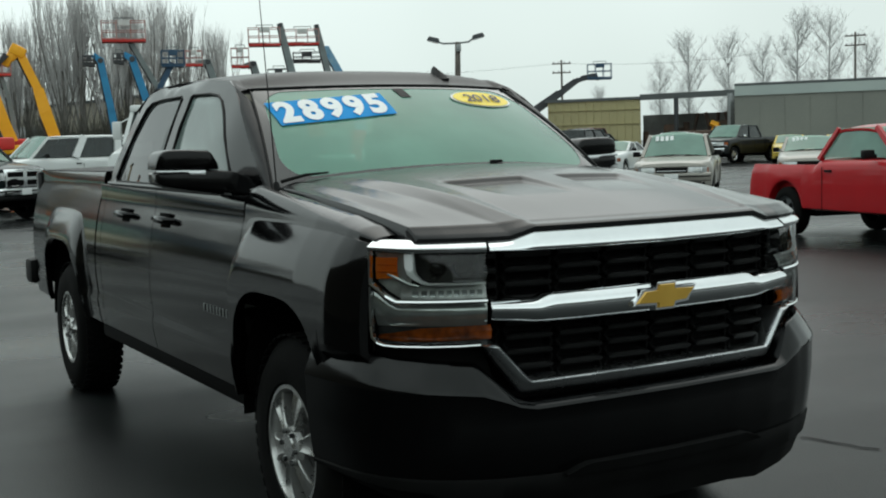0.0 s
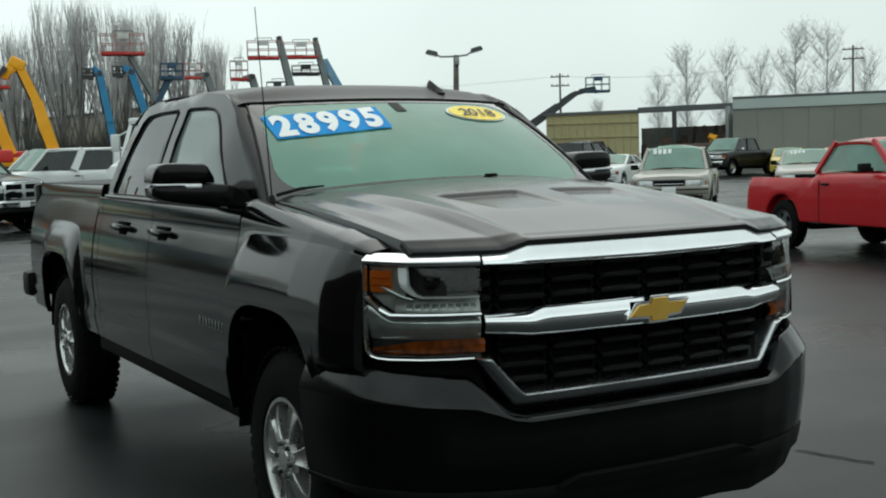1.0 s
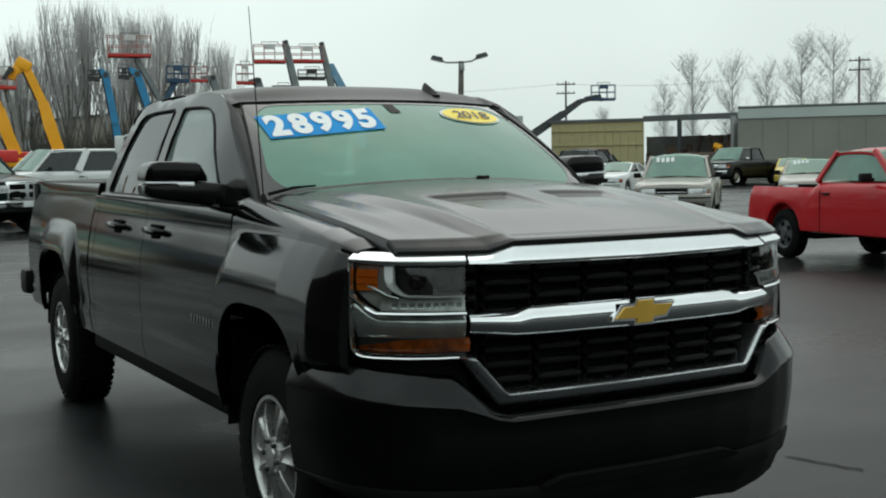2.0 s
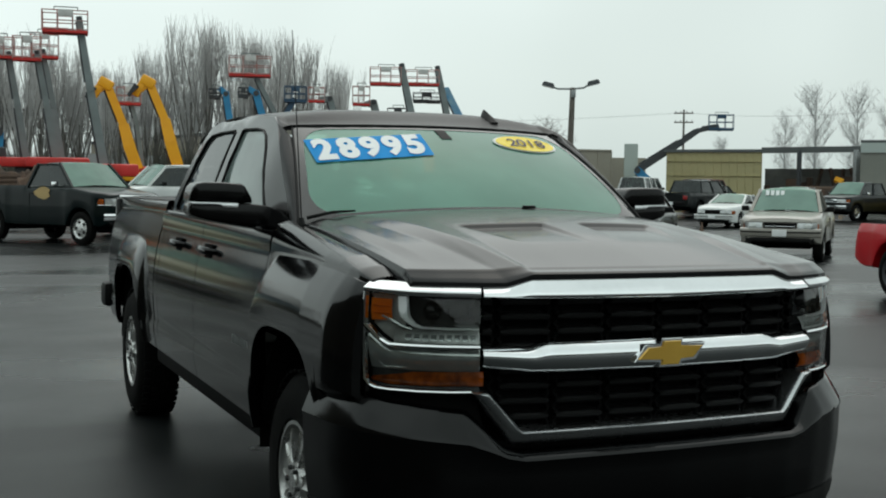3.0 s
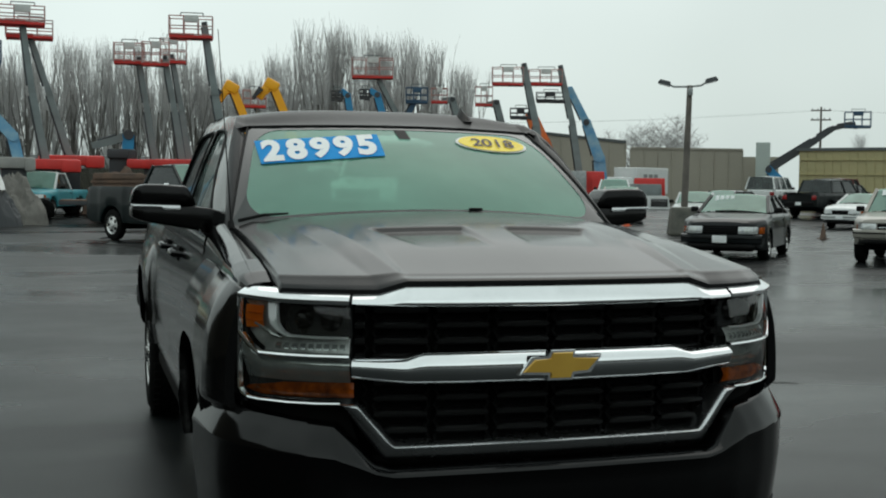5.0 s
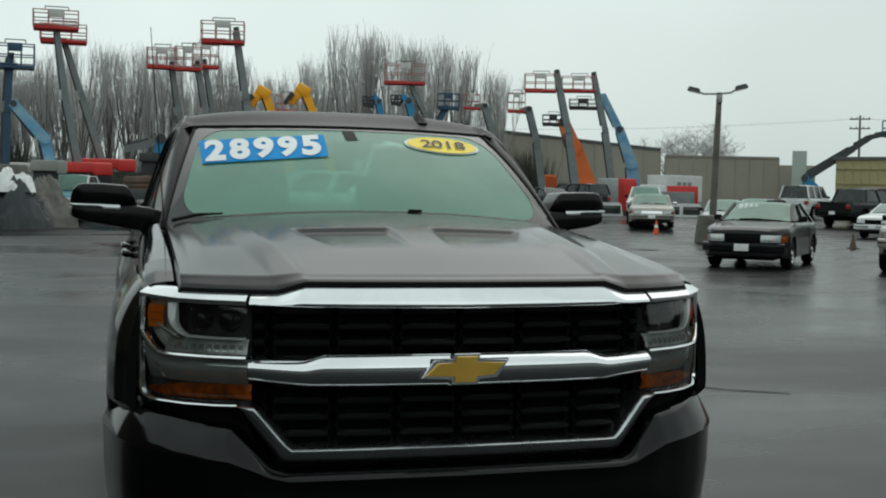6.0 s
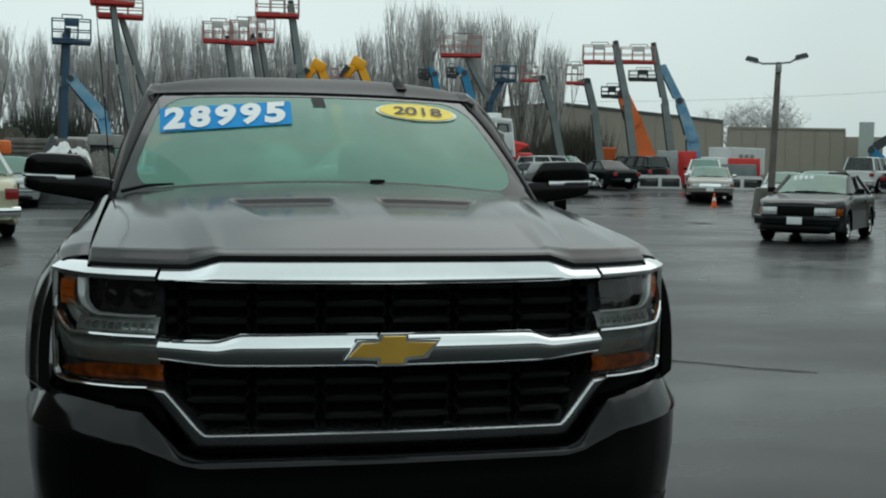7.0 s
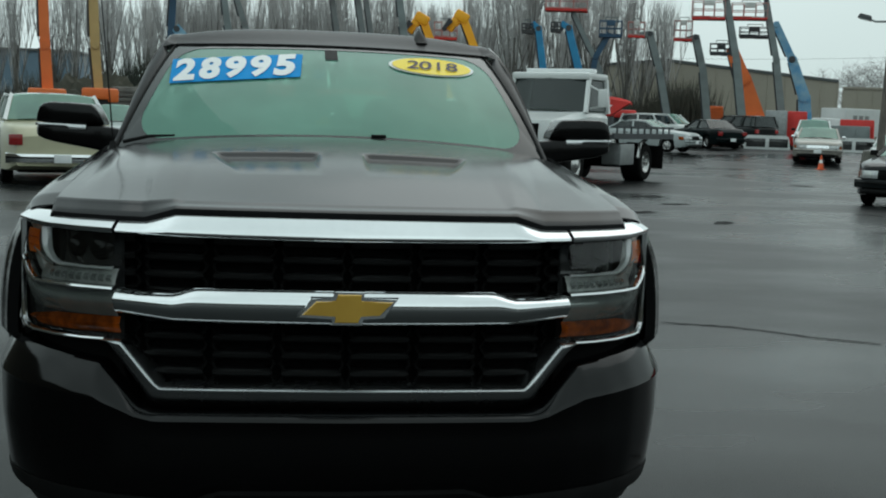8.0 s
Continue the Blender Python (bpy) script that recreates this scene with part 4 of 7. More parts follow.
for s in (-1, 1):
    bm = bmesh.new()
    rows = []
    for v, (y, z) in zip(span(-0.06, 1.02, 5), ((1.415, 1.295), (1.555, 1.402), (1.70, 1.518), (1.86, 1.640), (2.02, 1.744))):
        a = ws(s * 1.0, v)
        b = Vector((s * (ip(z, (1.28, 1.50, 1.70, 1.80, 1.84), (0.868, 0.800, 0.722, 0.676, 0.640)) - 0.045 * (1 - sstep(1.40, 1.95, y))), y, z))
        q = 1 - max(0, v - 0.3) / 0.72
        rows.append([a.lerp(b, k) + Vector((s * 0.008, -0.012, 0.008)) * (q * 4 * k * (1 - k)) for k in (0, 0.06, 0.2, 0.4, 0.6, 0.8, 0.94, 1.0)])
    rows.append([p + Vector((-s * 0.006, 0.05, 0.016)) for p in rows[-1]])
    grid(bm, rows)
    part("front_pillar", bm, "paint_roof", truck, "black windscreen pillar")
    # roof rail strip between roof and side frame
    bm = bmesh.new()
    rows = []
    for y in span(1.985, 3.56, 80):
        z = ip(y, (1.985, 2.02, 2.14, 2.40, 2.90, 3.25, 3.44, 3.53, 3.56), (1.720, 1.744, 1.782, 1.802, 1.812, 1.806, 1.780, 1.730, 1.70))
        xg = ip(z, (1.28, 1.50, 1.70, 1.80, 1.84), (0.868, 0.800, 0.722, 0.676, 0.640))
        rows.append([(s * (xg + 0.001), y, z - 0.004), (s * (xg - 0.012), y, z + 0.004), (s * 0.655, y, roof_skin(0.655, y) + 0.003), (s * 0.630, y, roof_skin(0.630, y) - 0.004)])
    grid(bm, rows)
    part("roof_rail", bm, "paint_roof", truck)
    # plastic quarter panel between the hood corner and the door
    bm = bmesh.new()
    grid(bm, [[(s * 0.790, 1.375, 1.318), (s * 0.818, 1.385, 1.318), (s * 0.845, 1.41, 1.300)], [(s * 0.795, 1.43, 1.325), (s * 0.820, 1.45, 1.330), (s * 0.852, 1.50, 1.318)]])
    part("cowl_corner", bm, "paint", truck)

bm = bmesh.new()
grid(bm, [[(u * 0.80, 1.225 + 0.15 * u * u, 1.352 - 0.05 * u * u) for u in span(-1, 1, 16)], [tuple(ws(u, -0.05) + Vector((0, 0, -0.012))) for u in span(-1, 1, 16)], [tuple(ws(u, 0.0) + Vector((0, 0.03, -0.03))) for u in span(-1, 1, 16)]])
part("cowl", bm, "plastic", truck, "black plastic cowl grille")
for x0, x1, v0, v1 in ((-0.96, -0.73, 0.00, 0.022),):
    bm = bmesh.new()
    a, b = ws_out(x0, v0, 0.018), ws_out(x1, v1, 0.018)
    tube(bm, [a, (a + b) / 2 + Vector((0, -0.004, 0.008)), b], [0.008, 0.007, 0.004], 6)
    part("wiper", bm, "plastic", truck, "black wiper arm")
bm = bmesh.new()
box(bm, ws_out(0.195, 0.02, 0.012), (0.055, 0.02, 0.014), 0.005)
part("washer_nozzle", bm, "plastic", truck)

# cab back, floor, dash, seats
bm = bmesh.new()
box(bm, (0, 3.70, 1.02), (1.62, 0.06, 0.58), 0.01)
box(bm, (0, 2.6, 0.62), (1.66, 2.3, 0.20), 0.01)
part("cab_floor", bm, "void", truck)
bm = bmesh.new()
grid(bm, [[(x, y, z) for x in span(-0.62, 0.62, 6)] for y, z in ((3.55, 1.74), (3.72, 1.32))])
part("rear_window", bm, "backglass", truck, "cab rear window")
bm = bmesh.new()
box(bm, (0, 1.60, 1.18), (1.56, 0.50, 0.26), 0.05)
part("dashboard", bm, "plastic", truck, "dark dashboard")
for x in (-0.42, 0.42):
    bm = bmesh.new()
    box(bm, (x, 2.52, 1.22), (0.50, 0.16, 0.66), 0.06)
    box(bm, (x, 2.30, 0.86), (0.52, 0.52, 0.18), 0.06)
    box(bm, (x, 2.53, 1.60), (0.28, 0.11, 0.17), 0.05)
    part("seat", bm, "seat", truck, "grey cloth seat")
bm = bmesh.new()
lp = [(0.42 + 0.19 * math.cos(a), 1.93 + 0.05 * math.sin(a), 1.24 + 0.18 * math.sin(a)) for a in span(0, math.tau, 20)]
tube(bm, lp, 0.015, 6, False)
part("steering_wheel", bm, "plastic", truck)

# bed: floor, front wall, tailgate, soft cover
bm = bmesh.new()
grid(bm, [[(x, y, 1.378 + 0.012 * math.cos(x * 1.7)) for x in span(-0.835, 0.835, 8)] for y in span(3.84, 5.74, 6)])
part("bed_cover", bm, "plastic", truck, "grey-black soft cargo cover")
bm = bmesh.new()
box(bm, (0, 5.775, 1.02), (1.70, 0.06, 0.70), 0.02)
part("tailgate", bm, "paint", truck, "black tailgate")
bm = bmesh.new()
box(bm, (0, 5.90, 0.66), (1.86, 0.20, 0.18), 0.04)
part("rear_bumper", bm, "plastic", truck, "dark rear step bumper")
bm = bmesh.new()
box(bm, (0, 2.9, 0.56), (1.20, 4.9, 0.24), 0.04)
box(bm, (0, 0.72, 0.80), (1.10, 0.9, 0.50), 0.04)
tube(bm, [(-0.75, AXLE_R, AXLE_Z), (0.75, AXLE_R, AXLE_Z)], 0.07, 8)
tube(bm, [(-0.75, AXLE_F, AXLE_Z), (0.75, AXLE_F, AXLE_Z)], 0.06, 8)
part("chassis", bm, "void", truck, "dark underbody")

# door mirrors
def shell(secs, s):
    """A rounded housing along x from sections (x, low z, high z, fore y, aft y)."""
    bm = bmesh.new()
    rings = []
    for x, z0, z1, y0, y1 in secs:
        ring = []
        for a in span(0, math.tau, 24)[:-1]:
            c, d = math.cos(a), math.sin(a)
            ring.append((s * x, (y0 + y1) / 2 + math.copysign(abs(c) ** 0.28, c) * (y1 - y0) / 2, (z0 + z1) / 2 + math.copysign(abs(d) ** 0.28, d) * (z1 - z0) / 2))
        rings.append(ring)
    loft(bm, rings)
    return bm


for s in (-1, 1):
    mir = part("door_mirror", shell(((0.893, 1.398, 1.408, 1.735, 1.86), (0.900, 1.397, 1.424, 1.722, 1.875), (0.926, 1.397, 1.468, 1.712, 1.885), (0.940, 1.397, 1.478, 1.710, 1.888), (1.03, 1.398, 1.483, 1.706, 1.89), (1.098, 1.400, 1.483, 1.712, 1.888), (1.122, 1.401, 1.477, 1.716, 1.885), (1.138, 1.403, 1.462, 1.724, 1.878), (1.147, 1.404, 1.438, 1.734, 1.868), (1.151, 1.405, 1.415, 1.744, 1.858)), s), "gloss", truck, "black door mirror with chrome strip")
    part("mirror_foot", shell(((0.79, 1.290, 1.372, 1.70, 1.78), (0.84, 1.286, 1.388, 1.695, 1.80), (0.90, 1.296, 1.396, 1.70, 1.83), (0.96, 1.306, 1.398, 1.712, 1.88), (1.08, 1.326, 1.398, 1.712, 1.885), (1.119, 1.336, 1.396, 1.72, 1.88), (1.143, 1.346, 1.392, 1.73, 1.87), (1.152, 1.356, 1.386, 1.75, 1.85)), s), "gloss", mir, "black lower mirror housing and foot")
    bm = bmesh.new()
    rows = []
    for q, o in ((-1, 0.0), (-0.85, 0.006), (0.0, 0.007), (0.85, 0.004), (1, 0.0)):
        rows.append([(s * (0.958 + 0.194 * t), 1.712 - o + 0.020 * max(0, t - 0.75) ** 2 * 16, 1.392 + 0.004 * t + (0.006 * q if t > 0.34 else 0.011 * q - 0.005)) for t in (0, 0.1, 0.2, 0.32, 0.36, 0.5, 0.6, 0.7, 0.8, 0.86, 0.92, 0.96, 1.0)])
    grid(bm, rows)
    part("mirror_strip", bm, "satin", mir, "chrome strip")
    bm = bmesh.new()
    box(bm, (s * 1.02, 1.890, 1.432), (0.17, 0.012, 0.07), 0.005)
    part("mirror_glass", bm, "mirror", mir, "mirror glass")

# aerial mast and roof fin
bm = bmesh.new()
tube(bm, [(-0.80, 1.335, 1.315), (-0.80, 1.345, 1.345)], [0.016, 0.010], 8)
tube(bm, [(-0.80, 1.345, 1.345), (-0.826, 1.325, 1.70), (-0.853, 1.305, 2.06)], [0.0030, 0.0022, 0.0015], 6)
part("aerial", bm, "plastic", truck, "thin black whip aerial")
bm = bmesh.new()
rings = []
for t in span(0, 1, 8):
    h = 0.070 * (1 - (1 - t) ** 2) if t < 0.75 else 0.066 * (1 - ((t - 0.75) / 0.25) ** 2 * 0.9)
    w = 0.040 * math.sin(math.pi * (0.12 + 0.80 * t))
    y = 2.06 + 0.15 * t
    rings.append([(0.385 - w, y, 1.788), (0.385 - w * 0.5, y + 0.01, 1.792 + h * 0.6), (0.385, y + 0.02, 1.792 + h), (0.385 + w * 0.5, y + 0.01, 1.792 + h * 0.6), (0.385 + w, y, 1.788)])
loft(bm, rings)
part("roof_fin", bm, "plastic", truck, "black shark-fin aerial")


# wheels
def wheel(parent, r, rim, width, s, x, y, z, spokes=6, alloy="alloy"):
    """A wheel on one side (s = -1 or 1), its outer face at x: tyre, rim with spokes, hub cap and nuts."""
    bm = bmesh.new()
    w = width
    lathe(bm, [(-s * 0.0, rim), (s * 0.012, rim + 0.01), (s * 0.014, rim + 0.05), (s * 0.010, (r + rim) / 2 + 0.03), (-s * 0.008, r - 0.035), (-s * 0.03, r - 0.008), (-s * 0.055, r), (-s * (w - 0.055), r), (-s * (w - 0.03), r - 0.008), (-s * (w - 0.01), (r + rim) / 2), (-s * w, rim)], 48, "x", (x, y, z), False)
    for k in range(48):
        a = k * math.tau / 48
        for dx in (0.03, 0.085, 0.15, 0.205):
            c = Vector((x - s * dx, y + (r + 0.001) * math.cos(a + dx * 3), z + (r + 0.001) * math.sin(a + dx * 3)))
            box(bm, c, (0.042, 0.034, 0.008), 0, Matrix.Rotation(a + dx * 3 - math.pi / 2, 3, "X"))
    wh = part("wheel", bm, "rubber", parent, "black tyre on a silver alloy wheel")
    bm = bmesh.new()
    lathe(bm, [(-s * 0.004, rim + 0.004), (s * 0.006, rim + 0.002), (s * 0.006, rim - 0.012), (-s * 0.02, rim - 0.022), (-s * 0.16, rim - 0.03)], 48, "x", (x, y, z), False)
    part("rim", bm, alloy, wh, "silver alloy rim")
    bm = bmesh.new()
    lathe(bm, [(-s * 0.075, rim - 0.015), (-s * 0.080, 0.0005)], 32, "x", (x, y, z), False)
    part("brake_drum", bm, "alloy_dark", wh)
    for k in range(spokes):
        a = k * math.tau / spokes + 0.3
        rot = Matrix.Rotation(a, 3, "X")
        bm = bmesh.new()
        rings = []
        for rr, hw, d in ((0.045, 0.026, 0.012), (rim * 0.42, 0.024, 0.010), (rim * 0.70, 0.036, 0.004), (rim * 0.88, 0.052, -0.004), (rim - 0.006, 0.062, -0.010)):
            rings.append([Vector((x, y, z)) + rot @ Vector((s * dd, q, rr)) for dd, q in ((d - 0.045, -hw * 1.04), (d - 0.004, -hw), (d, -hw * 0.86), (d - 0.007, -hw * 0.45), (d - 0.008, 0), (d - 0.007, hw * 0.45), (d, hw * 0.86), (d - 0.004, hw), (d - 0.045, hw * 1.04))])
        loft(bm, rings)
        part("spoke", bm, alloy, wh, "broad tapered silver spoke")
    bm = bmesh.new()
    lathe(bm, [(-s * 0.01, 0.080), (s * 0.012, 0.074), (s * 0.014, 0.045), (s * 0.020, 0.040), (s * 0.022, 0.0005)], 24, "x", (x, y, z), False)
    part("hub_cap", bm, alloy, wh)
    for k in range(6):
        a = k * math.tau / 6 + 0.1
        bm = bmesh.new()
        lathe(bm, [(s * 0.008, 0.011), (s * 0.026, 0.010), (s * 0.028, 0.0005)], 6, "x", (x, y + 0.060 * math.cos(a), z + 0.060 * math.sin(a)), False)
        part("wheel_nut", bm, "lamp_dark", wh)
    return wh


for s in (-1, 1):
    for yc in (AXLE_F, AXLE_R):
        wheel(truck, TYRE_R, 0.222, 0.25, s, s * 0.915, yc, AXLE_Z)


# ---------------------------------------------------------------- other vehicles
def small_wheel(parent, r, s, x, y, w=0.2, rim_mat="alloy"):
    bm = bmesh.new()
    q = r * 0.62
    lathe(bm, [(0, q), (s * 0.01, q + 0.02), (s * 0.006, r * 0.86), (-s * 0.03, r), (-s * (w - 0.03), r), (-s * w, r * 0.85), (-s * w, q)], 24, "x", (x, y, r), False)
    wh = part("wheel", bm, "rubber", parent, "black tyre")
    bm = bmesh.new()
    lathe(bm, [(0.0, q), (-s * 0.03, q * 0.86), (-s * 0.015, q * 0.34), (s * 0.005, q * 0.28), (s * 0.008, 0.001)], 20, "x", (x, y, r), False)
    rim = part("rim", bm, rim_mat, wh, "metal rim")
    for k in range(5):
        bm = bmesh.new()
        a = k * math.tau / 5
        p = Vector((x - s * 0.018, y, r))
        box(bm, p + Vector((0, 0.62 * q * math.cos(a), 0.62 * q * math.sin(a))), (0.012, q * 0.26, q * 0.30), 0, Matrix.Rotation(a, 3, "X"))
        part("rim_slot", bm, "void", rim)
    return wh


def pane(parent, name, mat, a, b, c, d, bulge=0.02, n=5, label=""):
    """A slightly curved pane with corners a, b (foot) and c, d (head: d over a)."""
    a, b, c, d = (Vector(p) for p in (a, b, c, d))
    nn = (b - a).cross(d - a).normalized()
    bm = bmesh.new()
    grid(bm, [[(a.lerp(b, i / n)).lerp(d.lerp(c, i / n), j / n) + nn * bulge * 4 * (i / n) * (1 - i / n) for i in range(n + 1)] for j in range(n + 1)])
    return part(name, bm, mat, parent, label)


def vehicle(name, label, m, paint, L, W, H, axles, r, top, cab, style="car", trim="plastic", roof="", lamps=True, bumper="", sticker=False, group="parked vehicles", side_glass="car_glass", rim_mat="alloy", roof_rack=False, emblem=False, big_grille=False, windows=0):
    """A parked vehicle, nose towards -y. top: (y, z) outline of the body below the glass; cab: y of windscreen foot, windscreen head, rear head, rear foot, and belt height."""
    v = thing(name, label, name.replace("_", " "), m, group)
    ty, tz = [p[0] for p in top], [p[1] for p in top]
    yf, yr = top[0][0], top[-1][0]
    hw = W / 2
    sill = r * (1.12 if style == "pickup" else 0.72)
    bed = cab[3] + 0.10 if style == "pickup" else 99
    ring_y = sorted(set([round(q, 3) for q in span(yf, yr, 44)] + [round(a + d, 3) for a in axles for d in span(-1.28 * r, 1.28 * r, 14)] + [bed - 0.02, bed] * (style == "pickup")))
    rings = []
    for y in ring_y:
        e = min((y - yf), (yr - y))
        w = hw - 0.16 * (1 - sstep(0, 0.55, e)) - 0.05 * (1 - sstep(0, 0.10, e))
        if style == "pickup" and y > 0:
            w = hw - 0.04 * (1 - sstep(0, 0.12, yr - y))
        zt = ip(y, ty, tz)
        zb = sill + 0.10 * (1 - sstep(0, 0.3, e))
        arch = 0.0
        for a in axles:
            d = abs(y - a) / (1.24 * r)
            if d < 1:
                zb = max(zb, r + 1.20 * r * math.sqrt(1 - d * d))
            arch = max(arch, 0.02 * (1 - sstep(1.25 * r, 1.6 * r, abs(y - a))))
        zb = min(zb, zt - 0.10)
        w += arch
        zm = max(zb + 0.04, min(zt - 0.12, 0.62 * zt))
        zu = max(zt - 0.14, zm + 0.01)
        half = [(w * 0.6, zb), (w - 0.04, zb), (w - 0.006, zb + 0.02), (w - 0.002, zb + 0.04 if zb + 0.04 < zm else zm - 0.005), (w, zm), (w - 0.006, zm + (zu - zm) * 0.7), (w - 0.012, zu), (w - 0.022, zu + (zt - 0.03 - zu) * 0.5), (w - 0.05, zt - 0.03)]
        if bed <= y <= yr - 0.07:
            half += [(w - 0.07, zt), (w - 0.12, zt), (w - 0.13, zt - 0.42), (w * 0.4, zt - 0.42)]
        else:
            half += [(w - 0.10, zt), (w * 0.70, zt + 0.012), (w * 0.45, zt + 0.022), (w * 0.2, zt + 0.028)]
        rings.append([(x, y, z) for x, z in half] + [(-x, y, z) for x, z in half[::-1]])
    bm = bmesh.new()
    loft(bm, rings)
    part("body", bm, paint, v, "painted body", True, 34)
    bm = bmesh.new()
    box(bm, (0, (yf + yr) / 2, sill + 0.10), (W - 0.5, (yr - yf) * 0.92, 0.26), 0.03)
    for a in axles:
        box(bm, (0, a, r + 0.12), (W - 0.50, 2.3 * r, r * 1.1), 0.02)
    part("underbody", bm, "void", v)
    for a in axles:
        for s in (-1, 1):
            small_wheel(v, r, s, s * (hw - 0.005), a, 0.22, rim_mat)
    # glasshouse
    y0, y1, y2, y3, zb = cab
    zr = H
    wb, wt = hw - 0.07, hw - 0.24
    FL, FR, BL, BR = Vector((-wb + 0.04, y0, zb)), Vector((wb - 0.04, y0, zb)), Vector((-wb, y3, zb)), Vector((wb, y3, zb))
    tl, tr, kl, kr = Vector((-wt, y1, zr - 0.05)), Vector((wt, y1, zr - 0.05)), Vector((-wt, y2, zr - 0.05)), Vector((wt, y2, zr - 0.05))
    ws_p = pane(v, "windscreen", "car_ws", FL + Vector((0.05, 0, 0.02)), FR + Vector((-0.05, 0, 0.02)), tr + Vector((-0.05, 0, 0)), tl + Vector((0.05, 0, 0)), 0.06, 6, "greenish windscreen")
    pane(v, "rear_window", "car_glass" if side_glass != "car_ws" else "car_ws", BR + Vector((-0.05, 0, 0.02)), BL + Vector((0.05, 0, 0.02)), kl + Vector((0.05, 0, 0)), kr + Vector((-0.05, 0, 0)), 0.04)
    n_win = 1 if style == "pickup" and y3 - y0 < 1.9 else 2 if style in ("pickup", "car") else 3
    n_win = windows or n_win
    def pillar(a, b, w0, w1):
        bm = bmesh.new()
        beam(bm, a, b, w0, w1)
        part("pillar", bm, roof or paint, v)

    for a, b in ((FL, tl), (FR, tr), (BL, kl), (BR, kr)):
        pillar(a, b, 0.07, 0.06)
    for s, A0, A1, B0, B1 in ((-1, FL, BL, tl, kl), (1, FR, BR, tr, kr)):
        for i in range(n_win):
            a, b = i / n_win + 0.02, (i + 1) / n_win - 0.02
            w_in = Vector((-s * 0.012, 0, 0))
            p, q, u, w_ = A0.lerp(A1, a) + w_in, A0.lerp(A1, b) + w_in, B0.lerp(B1, b) + w_in, B0.lerp(B1, a) + w_in
            p, q = p + Vector((0, 0, 0.03)), q + Vector((0, 0, 0.03))
            if s > 0:
                p, q, u, w_ = q, p, w_, u
            pane(v, "side_window", side_glass, q, p, w_, u, 0.01)
            if i:
                pillar(A0.lerp(A1, i / n_win), B0.lerp(B1, i / n_win), 0.20 if windows else 0.09, 0.18 if windows else 0.07)
    bm = bmesh.new()
    grid(bm, [[(x * wt * (1.0 if 0 < j < 6 else 0.96), y1 - 0.03 + (y2 - y1 + 0.06) * j / 6, zr - 0.055 * abs(x) ** 3 - 0.035 * abs(j / 3 - 1) ** 3) for x in span(-1.04, 1.04, 8)] for j in range(7)])
    grid(bm, [[(x * wt * 1.04, y1 - 0.03 + (y2 - y1 + 0.06) * j / 6, zr - 0.055 - 0.035 * abs(j / 3 - 1) ** 3 - d) for d in (0, 0.035)] for j in range(7) for x in (1,)])
    grid(bm, [[(-x * wt * 1.04, y1 - 0.03 + (y2 - y1 + 0.06) * j / 6, zr - 0.055 - 0.035 * abs(j / 3 - 1) ** 3 - d) for d in (0, 0.035)] for j in range(7) for x in (1,)])
    part("roof", bm, roof or paint, v)
    bm = bmesh.new()
    box(bm, (0, (y0 + y3) / 2, zb - 0.06), (2 * wb - 0.1, (y3 - y0) * 0.9, 0.06), 0.0)
    part("cabin_floor", bm, "void", v)
    for x in (-0.36, 0.36):
        bm = bmesh.new()
        box(bm, (x, y1 + 0.55, zb + 0.14), (0.46, 0.14, 0.50), 0.05)
        part("seat", bm, "seat", v)
    # nose and tail
    zf = ip(yf + 0.15, ty, tz)
    bw = hw - 0.10
    if lamps:
        gz = zf - 0.16

        def skin(x, z, off):
            """A point on the nose of the body, moved forwards by off."""
            a, e = abs(x), 0.0
            while e < 0.5 and hw - 0.16 * (1 - sstep(0, 0.55, e)) - 0.05 * (1 - sstep(0, 0.10, e)) < a:
                e += 0.01
            return (x, yf + e + ip(z, tz[:3], ty[:3]) - ty[0] - off, z)

        def nose_strip(x0, x1, z0, z1, off, n=8):
            bm = bmesh.new()
            grid(bm, [[skin(x, z, o) for x in span(x0, x1, n)] for z, o in ((z0, -0.02), (z0, off * 0.7), (z0 + (z1 - z0) * 0.3, off), (z1 - (z1 - z0) * 0.25, off), (z1, off * 0.6), (z1, -0.02))])
            return bm

        for s in (-1, 1):
            lampv = part("headlamp", nose_strip(s * (bw - 0.40), s * (bw - 0.02), gz - 0.075, gz + 0.075, 0.018), "clear", v, "clear headlamp")
            part("lamp_surround", nose_strip(s * (bw - 0.41), s * (bw + 0.06), gz - 0.095, gz - 0.075, 0.020), trim, lampv)
            part("lamp_bulb", nose_strip(s * (bw - 0.28), s * (bw - 0.14), gz - 0.05, gz + 0.05, 0.024, 4), "lamp_silver", lampv)
            part("turn_signal", nose_strip(s * (bw - 0.01), s * (bw + 0.075), gz - 0.07, gz + 0.06, 0.016, 4), "amber_dim", v)
            bm = bmesh.new()
            box(bm, (s * (bw - 0.10), yr - 0.02, ip(yr - 0.15, ty, tz) - 0.22), (0.24, 0.08, 0.20), 0.02)
            part("tail_lamp", bm, "tail", v, "red tail lamp")
        g = part("grille", nose_strip(-(bw - 0.42), bw - 0.42, gz - 0.085, gz + 0.075, 0.010, 10), "void" if trim != "chrome" else "chrome", v, "dark grille")
        for k in (-1, 0, 1):
            part("grille_bar", nose_strip(-(bw - 0.45), bw - 0.45, gz + 0.045 * k - 0.007, gz + 0.045 * k + 0.007, 0.018, 10), "chrome" if trim == "chrome" or (style == "pickup" and k == 0) else "plastic", g)
